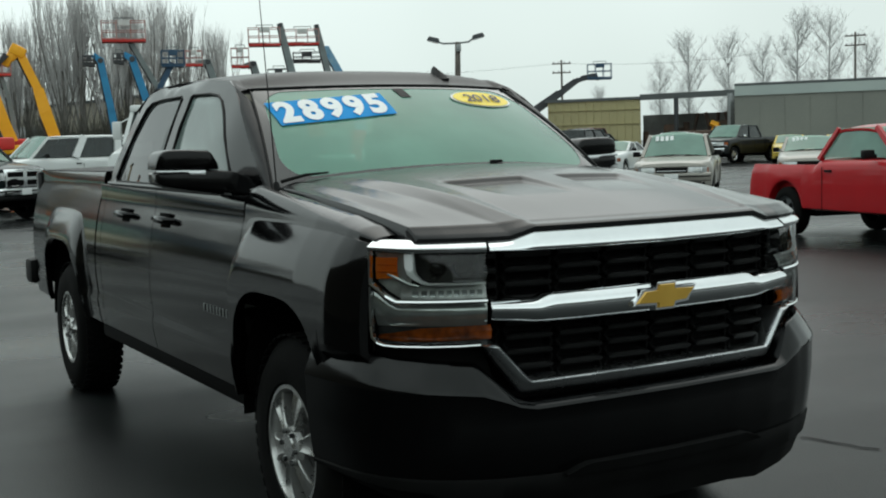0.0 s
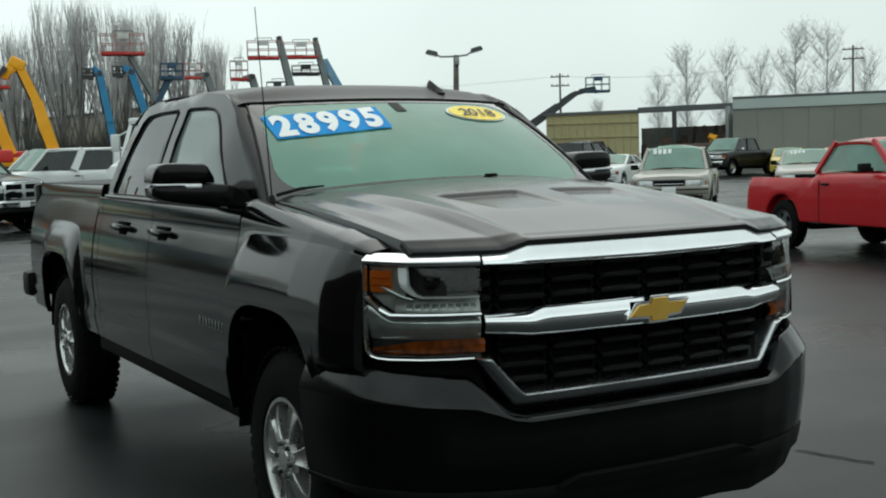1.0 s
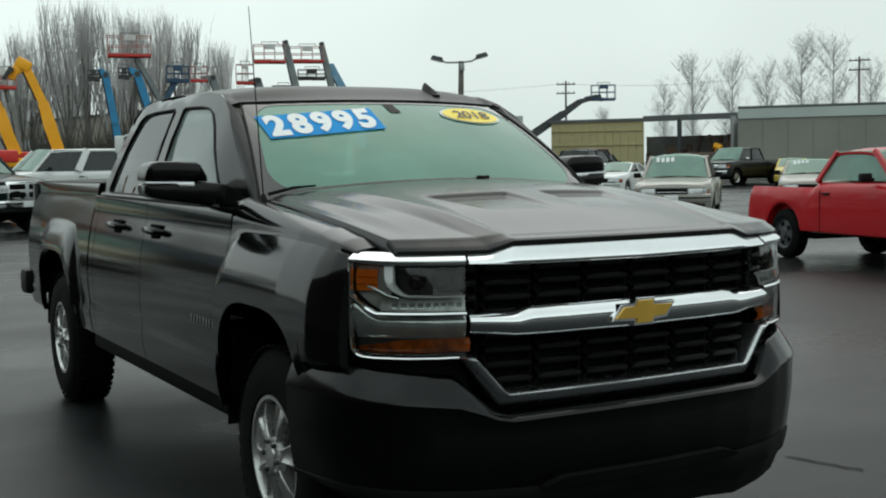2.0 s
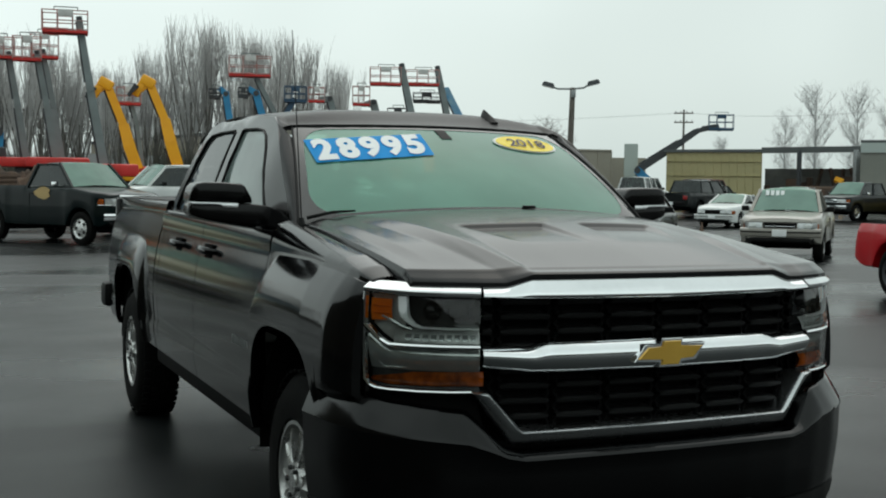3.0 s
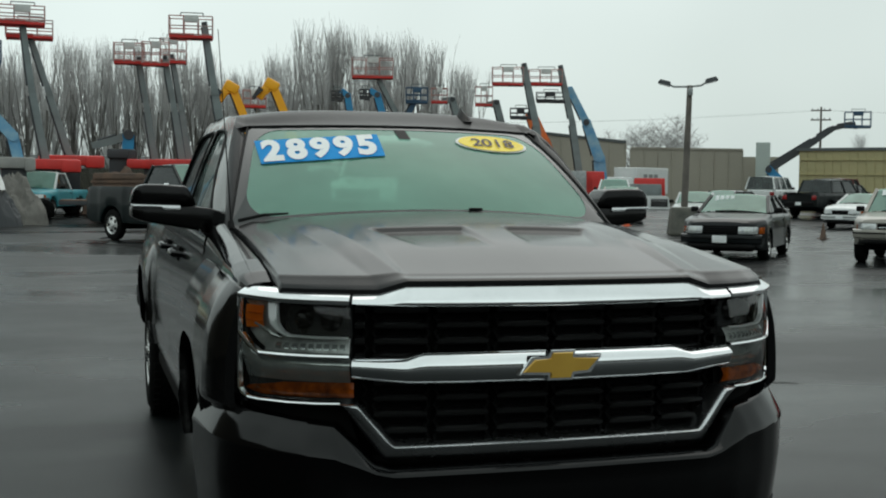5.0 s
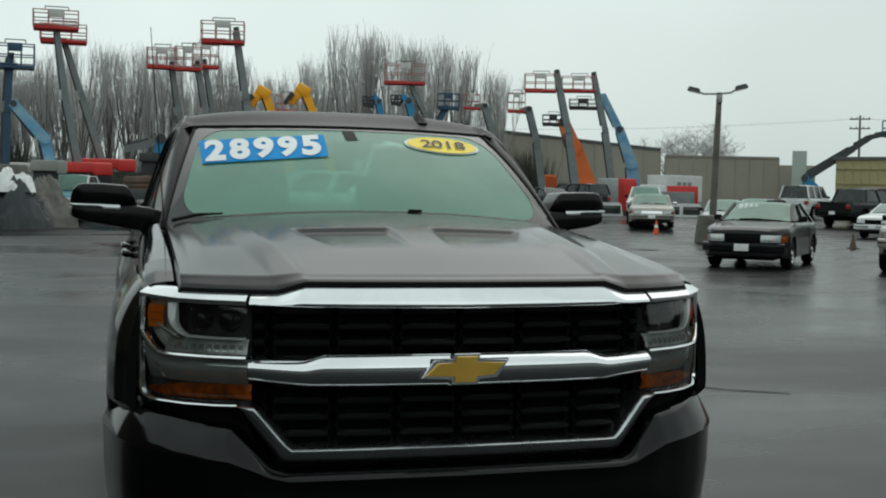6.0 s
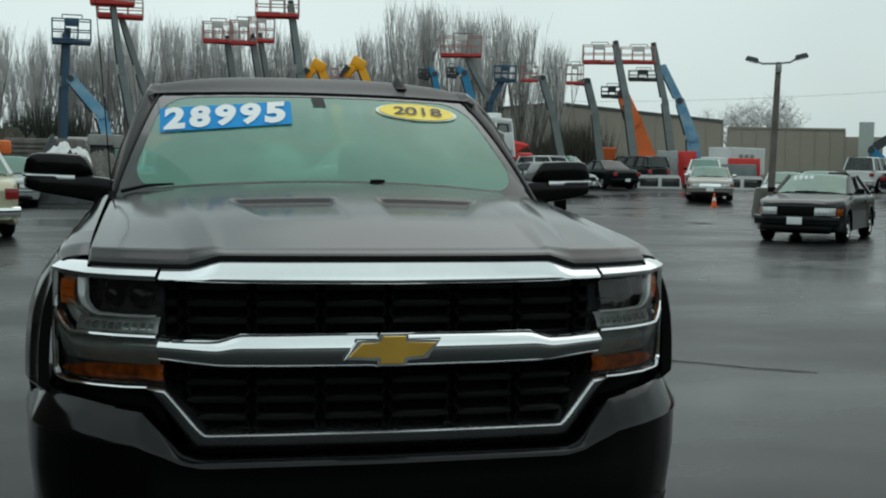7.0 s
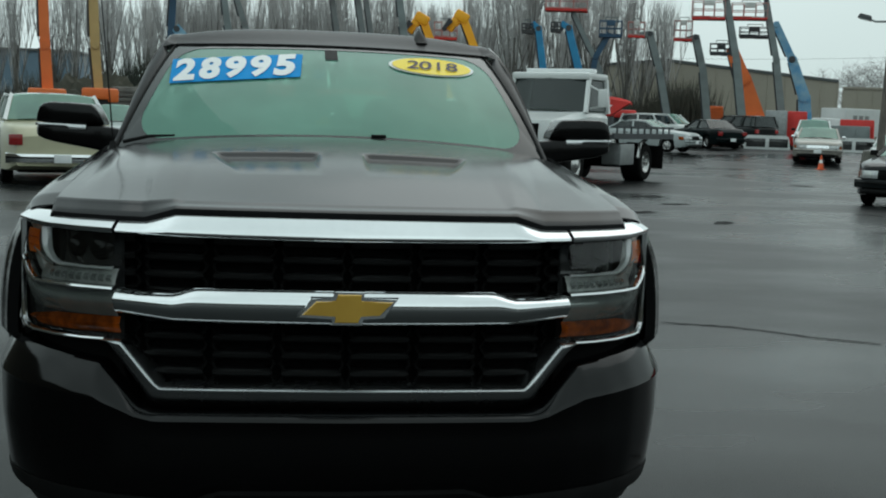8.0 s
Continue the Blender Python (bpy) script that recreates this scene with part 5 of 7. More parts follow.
        part("hood_gap", nose_strip(-(bw - 0.03), bw - 0.03, gz + 0.082, gz + 0.092, 0.003, 14), "void", v)
        part("valance", nose_strip(-(bw - 0.06), bw - 0.06, sill + 0.04, sill + 0.13, 0.030, 12), "plastic", v, "dark lower valance")
    for y, s in ((yf, -1), (yr, 1)):
        zc = sill + 0.24
        for nm, z0, dz, grow, mt, lab in (("bumper", zc, 0.085, 0.07, bumper or (paint if style != "pickup" else trim), "bumper"), ("rub_strip", zc + 0.012, 0.020, 0.082, "plastic", "")):
            bm = bmesh.new()
            rows = []
            for q, o in ((-1.1, 0.0), (-0.9, 0.82), (-0.2, 1.0), (0.5, 1.0), (0.9, 0.85), (1.1, 0.0)):
                rows.append([(x * (hw - 0.03), y + s * (grow * o * (1 - 0.25 * x * x) - 0.24 * max(0, abs(x) - 0.66) ** 1.5 * 3), z0 + dz * q) for x in span(-1.0, 1.0, 16)])
            grid(bm, rows)
            bp_ = part(nm, bm, mt, v if nm == "bumper" else bp_, lab)
        bm = bmesh.new()
        box(bm, (0, y + s * 0.088, zc - 0.005), (0.30, 0.012, 0.15), 0.003)
        part("number_plate", bm, "white_ink", v, "plain pale plate")
    for s in (-1, 1):
        bm = bmesh.new()
        box(bm, (s * (hw + 0.06), y0 + 0.42, zb + 0.08), (0.17, 0.09, 0.12), 0.03)
        beam(bm, (s * (hw - 0.06), y0 + 0.42, zb + 0.05), (s * (hw + 0.02), y0 + 0.42, zb + 0.06), 0.05, 0.04)
        part("door_mirror", bm, "plastic" if trim == "plastic" else trim, v)
        for k in range(1 if n_win == 1 else 2):
            bm = bmesh.new()
            yy = y1 + 0.75 + 0.95 * k
            box(bm, (s * (hw + 0.002), yy, zb - 0.15), (0.03, 0.15, 0.03), 0.008)
            part("door_handle", bm, "plastic", v)
            bm = bmesh.new()
            box(bm, (s * (hw - 0.001), yy + 0.14, 0.56 * zb + 0.05), (0.006, 0.010, zb * 0.62))
            part("door_gap", bm, "void", v)
    if sticker:
        for k in range(4):
            bm = bmesh.new()
            p = FL.lerp(tl, 0.80).lerp(FR.lerp(tr, 0.80), 0.16 + 0.085 * k) + Vector((0, -0.075, 0.03))
            box(bm, p, (0.075, 0.012, 0.13), 0, Matrix.Rotation(-0.6, 3, "X"))
            part("price_bar", bm, "white_ink", ws_p, "white price digit bar")
    if big_grille:
        bm = bmesh.new()
        box(bm, (0, yf - 0.01, gz - 0.06), (2 * bw - 0.62, 0.10, 0.44), 0.04)
        g = part("grille_frame", bm, "chrome", v, "large chrome grille frame")
        for kx in (-1, 1):
            for kz in (-1, 1):
                bm = bmesh.new()
                box(bm, (kx * (bw - 0.31) * 0.49, yf - 0.055, gz - 0.06 + kz * 0.095), ((bw - 0.31) * 0.80, 0.03, 0.13), 0.02)
                part("grille_opening", bm, "void", g)
    if emblem:
        for s in (-1, 1):
            bm = bmesh.new()
            ring = [(0.30 * math.cos(a) * (1 + 0.18 * math.cos(5 * a)), 0.15 * math.sin(a) * (1 + 0.15 * math.cos(3 * a))) for a in span(0, math.tau, 30)[:-1]]
            bm.faces.new([bm.verts.new((s * (hw + 0.004), y1 + 0.38 + p, zb - 0.14 + q)) for p, q in ring])
            part("door_emblem", bm, "lift_tan", v, "faded tan emblem", False)
    if roof_rack:
        for s in (-1, 1):
            bm = bmesh.new()
            tube(bm, [(s * wt * 0.85, y1 + 0.3, zr - 0.01), (s * wt * 0.85, y1 + 0.35, zr + 0.05), (s * wt * 0.85, y2 - 0.2, zr + 0.05), (s * wt * 0.85, y2 - 0.15, zr - 0.01)], 0.016, 6)
            part("roof_rail", bm, "plastic", v)
    return v


def at(x, y, hx, hy):
    """A pose on the ground whose nose (-y) points along (hx, hy)."""
    return pose(x, y, rise(y), 0, 0, math.degrees(math.atan2(hx, -hy)))


def pickup(label, m, paint, L=4.9, W=1.75, H=1.62, r=0.35, fa=0.85, wb=2.85, hood=1.02, belt=1.06, rail=1.05, cab_l=1.55, **k):
    f = -L / 2
    a0 = f + fa
    y0 = f + fa + 0.42
    top = ((f, hood - 0.30), (f + 0.03, hood - 0.12), (f + 0.18, hood - 0.05), (y0, belt + 0.01), (y0 + cab_l, belt), (y0 + cab_l + 0.1, rail), (L / 2 - 0.02, rail), (L / 2, rail - 0.12))
    return vehicle("pickup_truck", label, m, paint, L, W, H, (a0, a0 + wb), r, top, (y0, y0 + 0.62, y0 + cab_l - 0.22, y0 + cab_l, belt), "pickup", **k)


def sedan(label, m, paint, L=4.7, W=1.76, H=1.42, r=0.31, fa=0.95, wb=2.7, hood=0.92, belt=0.97, deck=1.0, **k):
    f = -L / 2
    y0 = f + 1.45
    top = ((f, hood - 0.30), (f + 0.04, hood - 0.16), (f + 0.25, hood - 0.07), (y0, belt + 0.01), (L / 2 - 0.95, belt), (L / 2 - 0.15, deck - 0.03), (L / 2, deck - 0.20))
    return vehicle("sedan_car", label, m, paint, L, W, H, (f + fa, f + fa + wb), r, top, (y0, y0 + 0.75, L / 2 - 1.45, L / 2 - 0.80, belt), "car", **k)


def wagon(label, m, paint, L=4.9, W=1.85, H=1.8, r=0.36, fa=0.9, wb=2.8, hood=1.08, belt=1.12, name="sport_utility_vehicle", **k):
    f = -L / 2
    y0 = f + 1.35
    top = ((f, hood - 0.32), (f + 0.04, hood - 0.14), (f + 0.2, hood - 0.05), (y0, belt + 0.01), (L / 2 - 0.05, belt), (L / 2, belt - 0.1))
    return vehicle(name, label, m, paint, L, W, H, (f + fa, f + fa + wb), r, top, (y0, y0 + 0.60, L / 2 - 0.22, L / 2 - 0.06, belt), "wagon", **k)


pickup("bright red older compact pickup truck parked on wet asphalt", at(10.93, 8.10, -0.224, -0.975), "red_paint", 4.65, 1.72, 1.58, 0.355, 0.80, 2.83, 1.05, 1.10, 1.03, 1.65, sticker=True, rim_mat="lift_dark", side_glass="car_ws")
pickup("champagne compact pickup truck with a price on its windscreen", at(16.14, 18.46, -0.71, -0.70), "silver_paint", 4.8, 1.72, 1.58, 0.34, 0.80, 2.75, 0.98, 1.03, 1.02, 1.55, sticker=True, bumper="silver_paint")
sedan("dark green-black sedan car beside the lamp post", at(13.05, 20.35, -0.66, -0.75), "dark_paint", 4.6, 1.75, 1.40, 0.31, sticker=True)
pickup("dark green full-size pickup with a faded tan door emblem", at(1.18, 28.35, 0.524, -0.852), "green_paint", 5.6, 1.98, 2.02, 0.405, 0.95, 3.4, 1.28, 1.38, 1.42, 1.66, trim="chrome", emblem=True, big_grille=True)
wagon("white full-size sport utility vehicle with dark windows", at(4.85, 32.15, -0.98, -0.16), "white_paint", 5.2, 2.0, 2.08, 0.40, 0.95, 3.0, 1.28, 1.42, windows=3)
sedan("white compact sedan car", at(29.15, 37.4, -0.85, -0.52), "white_paint", 4.4, 1.70, 1.40, 0.30)
pickup("dark full-size pickup truck with a chrome grille", at(41.8, 43.3, -0.97, -0.25), "dark_paint", 5.9, 2.03, 1.95, 0.40, 1.0, 3.6, 1.22, 1.28, 1.28, 2.3, trim="chrome")
wagon("pale grey sport utility vehicle among the parked cars", at(37.8, 43.6, -0.75, -0.66), "lightblue_paint", 4.6, 1.8, 1.66)
pickup("dark pickup truck parked with its tail to the lot", at(33.8, 46.2, 0.90, 0.43), "dark_paint", 5.4, 1.95, 1.85, 0.38, 0.95, 3.3, 1.12, 1.18, 1.18, 2.6)
wagon("white sport utility vehicle parked near the tan shed", at(36.0, 54.3, 0.80, 0.60), "white_paint", 4.4, 1.80, 1.85)
sedan("pale green hatchback car behind the lamp post", at(21.05, 36.5, -0.50, -0.86), "lightblue_paint", 4.3, 1.7, 1.42, 0.30)
sedan("grey sedan car behind the lamp post", at(24.5, 40.2, -0.9, -0.42), "dark_paint", 4.7, 1.78, 1.46)
sedan("old champagne sedan car with a wide grille", at(21.9, 44.7, -0.42, -0.91), "silver_paint", 5.2, 1.9, 1.45, 0.33, trim="chrome")
pickup("white pickup truck parked behind the old sedan", at(24.2, 50.2, -0.42, -0.91), "white_paint")
sedan("dark green sedan car with red tail lamps", at(20.3, 54.0, -0.22, 0.975), "green_paint", 4.6, 1.75, 1.44)
wagon("white wagon with side windows", at(19.3, 57.6, 0.72, -0.69), "white_paint", 4.8, 1.8, 1.68)
sedan("silver sedan car behind the flatbed", at(15.6, 48.6, 0.72, -0.69), "lightblue_paint", 4.7, 1.78, 1.40)
wagon("dark blue van with a rear window", at(23.4, 58.0, -0.40, 0.92), "dark_paint", 4.4, 1.80, 1.74)
sedan("pale car with a price behind the red pickup", at(23.6, 21.4, -0.72, -0.69), "silver_paint", 4.6, 1.75, 1.42, sticker=True)
sedan("yellow car in the far row", at(43.4, 41.2, -0.7, -0.7), "yellow_paint")
sedan("yellow car in the far row", at(45.4, 39.6, -0.7, -0.7), "yellow_paint")
wagon("maroon sport utility vehicle in the far row", at(39.2, 52.6, 0.8, 0.6), "maroon_paint")
sedan("dark sedan car in the far row", at(37.6, 49.9, 0.85, 0.52), "dark_paint", 4.8, 1.8, 1.5)
sedan("cream fifties sedan car with a white roof and wide chrome bumper", at(-5.1, 21.5, -0.30, 0.954), "cream_paint", 5.0, 2.0, 1.70, 0.36, 1.0, 2.9, 1.06, 1.16, 1.08, trim="chrome", bumper="chrome", roof="white_paint", side_glass="car_ws")
sedan("silver sedan car in the rear row", at(-6.0, 36.6, 0.1, -0.99), "lightblue_paint", 4.7, 1.76, 1.55)
pickup("old turquoise pickup truck under a white cover", at(-2.5, 45.6, -0.35, -0.94), "turq_paint", 4.9, 1.85, 1.75, 0.36, roof="white_paint")


# the white flatbed lorry
def flatbed(m):
    v = thing("flatbed_truck", "white flatbed recovery truck with a dark railed deck", "flatbed truck", m)
    bm = bmesh.new()
    rings = []
    for y, w, z0, z1 in ((-3.9, 0.80, 0.85, 1.30), (-3.82, 0.92, 0.75, 1.50), (-3.2, 1.0, 0.72, 1.62), (-2.55, 1.08, 0.72, 1.70), (-2.50, 1.10, 0.72, 1.72), (-1.15, 1.10, 0.72, 1.72)):
        rings.append([(w - 0.05, y, z0), (w, y, z0 + 0.1), (w, y, z1 - 0.12), (w - 0.10, y, z1), (-w + 0.10, y, z1), (-w, y, z1 - 0.12), (-w, y, z0 + 0.1), (-w + 0.05, y, z0)])
    loft(bm, rings)
    part("cab", bm, "white_paint", v, "white lorry cab and bonnet")
    a, b, c, d = (-1.02, -2.48, 1.72), (1.02, -2.48, 1.72), (0.92, -2.08, 2.50), (-0.92, -2.08, 2.50)
    pane(v, "windscreen", "car_glass", a, b, c, d, 0.10, 6, "dark windscreen")
    bm = bmesh.new()
    box(bm, (0, -1.60, 2.56), (2.02, 1.20, 0.16), 0.06)
    for s in (-1, 1):
        beam(bm, (s * 1.07, -2.46, 1.70), (s * 0.96, -2.08, 2.52), 0.09, 0.09)
        beam(bm, (s * 1.07, -1.10, 1.70), (s * 0.98, -1.10, 2.52), 0.10, 0.10)
    box(bm, (0, -1.08, 2.1), (2.06, 0.06, 0.85), 0.01)
    part("cab_frame", bm, "white_paint", v, "white roof and pillars")
    bm = bmesh.new()
    box(bm, (0, -1.55, 2.70), (1.75, 0.30, 0.10), 0.03)
    part("light_bar", bm, "white_ink", v, "pale roof light bar")
    for s in (-1, 1):
        pane(v, "side_window", "car_glass", (s * 1.06, -1.18, 1.76), (s * 1.06, -2.30, 1.76), (s * 0.97, -1.98, 2.46), (s * 0.97, -1.18, 2.46), 0.01)
        bm = bmesh.new()
        box(bm, (s * 1.36, -2.15, 2.05), (0.22, 0.10, 0.42), 0.03)
        tube(bm, [(s * 1.05, -2.2, 1.80), (s * 1.32, -2.18, 1.86), (s * 1.32, -2.18, 2.2), (s * 1.0, -2.15, 2.35)], 0.02, 6)
        part("door_mirror", bm, "white_paint", v)
        bm = bmesh.new()
        lathe(bm, [(0, 0.28), (s * 0.02, 0.34), (0, 0.46), (-s * 0.05, 0.5), (-s * 0.26, 0.5), (-s * 0.3, 0.4), (-s * 0.3, 0.28)], 28, "x", (s * 1.05, -2.85, 0.5), False)
        w = part("wheel", bm, "rubber", v)
        bm = bmesh.new()
        lathe(bm, [(0, 0.29), (-s * 0.04, 0.24), (s * 0.02, 0.14), (s * 0.05, 0.10), (s * 0.06, 0.001)], 24, "x", (s * 1.05, -2.85, 0.5), False)
        part("rim", bm, "alloy", w)
        bm = bmesh.new()
        lathe(bm, [(0, 0.28), (s * 0.02, 0.34), (0, 0.46), (-s * 0.05, 0.5), (-s * 0.52, 0.5), (-s * 0.56, 0.4), (-s * 0.56, 0.28)], 28, "x", (s * 1.12, 1.6, 0.5), False)
        w = part("wheel", bm, "rubber", v)
        bm = bmesh.new()
        lathe(bm, [(0, 0.29), (-s * 0.10, 0.22), (-s * 0.06, 0.12), (s * 0.03, 0.10), (s * 0.04, 0.001)], 24, "x", (s * 1.12, 1.6, 0.5), False)
        part("rim", bm, "alloy", w)
        bm = bmesh.new()
        box(bm, (s * 1.05, 2.35, 0.62), (0.55, 0.03, 0.62), 0.01)
        part("mud_flap", bm, "rubber", v)
        bm = bmesh.new()
        tube(bm, [(s * 1.10, 1.02, 0.62), (s * 1.10, 1.18, 0.98), (s * 1.10, 1.6, 1.08)], 0.05, 6)
        part("mudguard", bm, "alloy", v)
        bm = bmesh.new()
        box(bm, (s * 1.0, -0.1, 0.72), (0.5, 0.95, 0.52), 0.03)
        part("tool_box", bm, "steel", v, "silver tool box")
        for k in range(9):
            bm = bmesh.new()
            beam(bm, (s * 1.24, -0.85 + 0.48 * k, 1.22), (s * 1.24, -0.85 + 0.48 * k, 1.38), 0.04, 0.04)
            part("stake", bm, "lift_dark", v)
        bm = bmesh.new()
        box(bm, (s * 1.24, 1.1, 1.40), (0.05, 4.4, 0.05))
        box(bm, (s * 1.24, 1.1, 1.17), (0.06, 4.4, 0.14))
        part("side_rail", bm, "lift_dark", v, "dark side rail")
    bm = bmesh.new()
    box(bm, (0, 1.1, 1.16), (2.44, 4.4, 0.10), 0.01)
    part("deck", bm, "lift_dark", v, "dark flat deck")
    bm = bmesh.new()
    box(bm, (0, -0.2, 0.80), (0.9, 6.2, 0.30), 0.02)
    box(bm, (0, 1.5, 0.6), (1.3, 1.2, 0.5), 0.02)
    part("chassis", bm, "void", v)
    bm = bmesh.new()
    box(bm, (0, -3.93, 0.75), (2.2, 0.16, 0.28), 0.04)
    part("bumper", bm, "chrome", v)
    bm = bmesh.new()
    box(bm, (0, -3.89, 1.2), (1.1, 0.06, 0.45), 0.02)
    part("grille", bm, "void", v)
    return v


flatbed(at(7.15, 26.4, -0.60, -0.80))


# ---------------------------------------------------------------- boom lifts
def railing(parent, x0, z0, x1, z1, depth, t, mat):
    """The rails of a work platform: posts, top and middle rails, each a bar of its own."""
    def bar(name, a, b):
        bm = bmesh.new()
        tube(bm, [a, b], t / 2, 5)
        part(name, bm, mat, parent)

    for z in (z0 + 0.06, z0 + (z1 - z0) * 0.5, z1):
        for y in (-depth / 2, depth / 2):
            bar("rail", (x0, y, z), (x1, y, z))
        for x in (x0, x1):
            bar("rail", (x, -depth / 2, z), (x, depth / 2, z))
    for x in span(x0, x1, 3):
        for y in (-depth / 2, depth / 2):
            bar("post", (x, y, z0), (x, y, z1))


def boom_lift(x, y, rz, label, base_mat, joints, boom_mat, basket, hood=1.3):
    g = rise(y)
    joints = [(a, b - g, w * 0.70) for a, b, w in joints]
    v = thing("boom_lift", label, "boom lift", pose(x, y, g, 0, 0, rz), "boom lifts in the yard")
    hood_z = max(1.5, joints[0][1] - 0.15)
    bm = bmesh.new()
    box(bm, (0, 0, 0.62), (2.5, 1.5, 0.40), 0.06)
    box(bm, (0, 0, (0.9 + hood_z) / 2), (0.9, 0.9, hood_z - 0.9), 0.03)
    part("chassis", bm, "lift_dark", v, "dark steel chassis")
    bm = bmesh.new()
    box(bm, (0.1, 0, hood_z - 0.20), (hood, 1.4, 0.42), 0.10)
    box(bm, (0.1 + hood * 0.36, 0, hood_z - 0.26), (hood * 0.30, 1.5, 0.50), 0.10)
    part("turntable", bm, base_mat, v, "painted machine hood")
    for sx in (-1, 1):
        for sy in (-1, 1):
            bm = bmesh.new()
            lathe(bm, [(0, 0.18), (sy * 0.02, 0.22), (0, 0.34), (-sy * 0.05, 0.38), (-sy * 0.25, 0.38), (-sy * 0.28, 0.22)], 20, "y", (sx * 1.05, sy * 0.95, 0.38))
            part("wheel", bm, "rubber", v)
    for i, ((xa, za, wa), (xb, zb, wb)) in enumerate(zip(joints, joints[1:])):
        bm = bmesh.new()
        a, b = Vector((xa, 0, za)), Vector((xb, 0, zb))
        if i == 0 and len(joints) == 3:
            a = a - (b - a).normalized() * 0.5
        beam(bm, a, b + (b - a).normalized() * 0.10, wa, (wa + wb) / 2, wa, wb)
        seg = part("boom_section", bm, "lift_blue" if "small folded" in label and i == 2 else "lift_pale" if boom_mat == "lift_blue" and len(joints) == 4 and i == 2 and joints[0][1] > 2.2 else boom_mat if not (boom_mat == "lift_dark" and i == 0) else "lift_blue", v, "painted boom section")
        bm = bmesh.new()
        d = (b - a).normalized()
        s = d.cross(Vector((0, 1, 0))).normalized()
        tube(bm, [a + s * (wa * 0.62) + d * 0.3, b + s * (wb * 0.62) - d * 0.1], 0.05, 5)
        part("hose_run", bm, "lift_dark", seg)
        if boom_mat == "lift_yellow":
            continue
        bm = bmesh.new()
        tube(bm, [b + Vector((0, -wb * 0.7, 0)), b + Vector((0, wb * 0.7, 0))], wb * 0.44, 10)
        part("pivot", bm, "lift_dark" if i % 2 else boom_mat, seg)
    if boom_mat == "lift_yellow":
        hx, hz = joints[-2][0], joints[-2][1]
        bm = bmesh.new()
        box(bm, (hx - 0.05, 0, hz - 0.02), (0.72, 0.5, 0.50), 0.12, Matrix.Rotation(0.5, 3, "Y"))
        box(bm, (hx - 0.45, 0, hz - 0.36), (0.36, 0.4, 0.80), 0.10, Matrix.Rotation(0.55, 3, "Y"))
        head = part("boom_head", bm, "lift_yellow", v, "heavy yellow boom head")
        for k in (-1, 1):
            bm = bmesh.new()
            beam(bm, (hx - 0.55, 0.3 * k, hz - 0.20), (hx - 0.95, 0.3 * k, hz - 0.70), 0.26, 0.12)
            part("fork_carrier", bm, "lift_dark", head)
    if basket:
        x0, z0, x1, z1, mt = basket
        z0, z1 = z0 - g, z1 - g
        xe, ze = joints[-1][0], joints[-1][1]
        k = part_basket(v, x0, z0, x1, z1, mt)
        bm = bmesh.new()
        px = min(max(xe, x0), x1)
        beam(bm, (xe, 0, ze - 0.1), (px, 0, z0 + 0.05), 0.20, 0.14)
        beam(bm, (px, 0, z0 - 0.02), ((x0 + x1) / 2, 0, z0 - 0.02), 0.14, 0.12)
        part("jib", bm, "lift_dark", v, "dark jib link")
    return v


def part_basket(v, x0, z0, x1, z1, mt):
    bm = bmesh.new()
    dep = min(1.0, abs(x1 - x0) * 0.6)
    box(bm, ((x0 + x1) / 2, 0, z0 + 0.02), (x1 - x0, dep, 0.12), 0.01)
    box(bm, (x0 + (x1 - x0) * 0.3, 0, z0 + 0.10), ((x1 - x0) * 0.55, dep * 1.02, 0.10), 0.01)
    k = part("platform", bm, mt, v, "painted platform floor")
    railing(k, x0, z0 + 0.05, x1, z1 - 0.04, dep, 0.05, mt if mt in ("lift_dark", "lift_navy", "lift_blue") else "rail_mix")
    bm = bmesh.new()
    cx = x0 + (x1 - x0) * 0.52
    box(bm, (cx, -dep / 2, z1 - 0.16), (min(0.6, (x1 - x0) * 0.35), 0.16, 0.30), 0.02)
    part("control_box", bm, "lift_white" if mt == "lift_red" else mt, k, "control box")
    bm = bmesh.new()
    w = min(0.5, (x1 - x0) * 0.26)
    beam(bm, (cx - w, 0, z1), (cx - w, 0, z1 + 0.16), 0.04, 0.04)
    beam(bm, (cx + w, 0, z1), (cx + w, 0, z1 + 0.16), 0.04, 0.04)
    beam(bm, (cx - w, 0, z1 + 0.16), (cx + w, 0, z1 + 0.16), 0.04, 0.04)
    part("top_bar", bm, "lift_grey", k)
    return k


M["rail_mix"] = surface("worn_red_rail", (0.40, 0.13, 0.10), (0.34, 0.30, 0.29), 2.5, 0.6)

boom_lift(-2.62, 46.86, 2.1, "grey straight boom lift raised high with an orange-red platform", "lift_red", [(0.07, 2.59, 0.42), (-0.4, 5.09, 0.36), (-0.74, 7.79, 0.26)], "lift_grey", (-1.63, 7.77, 0.09, 8.51, "lift_red"), 2.6)
boom_lift(-1.66, 48.88, 1.0, "grey straight boom lift with an orange-red railed platform", "lift_red", [(-0.0, 2.8, 0.4), (-0.77, 5.27, 0.34), (-1.47, 7.51, 0.26)], "lift_grey", (-2.44, 7.48, -0.6, 8.23, "lift_red"), 2.6)
boom_lift(-3.60, 43.80, 3.5, "blue articulated boom lift with a dark mast and two-tier basket", "concrete", [(0.12, 2.58, 0.55), (-0.02, 3.22, 0.6), (-1.15, 4.53, 0.4)], "lift_pale", None)
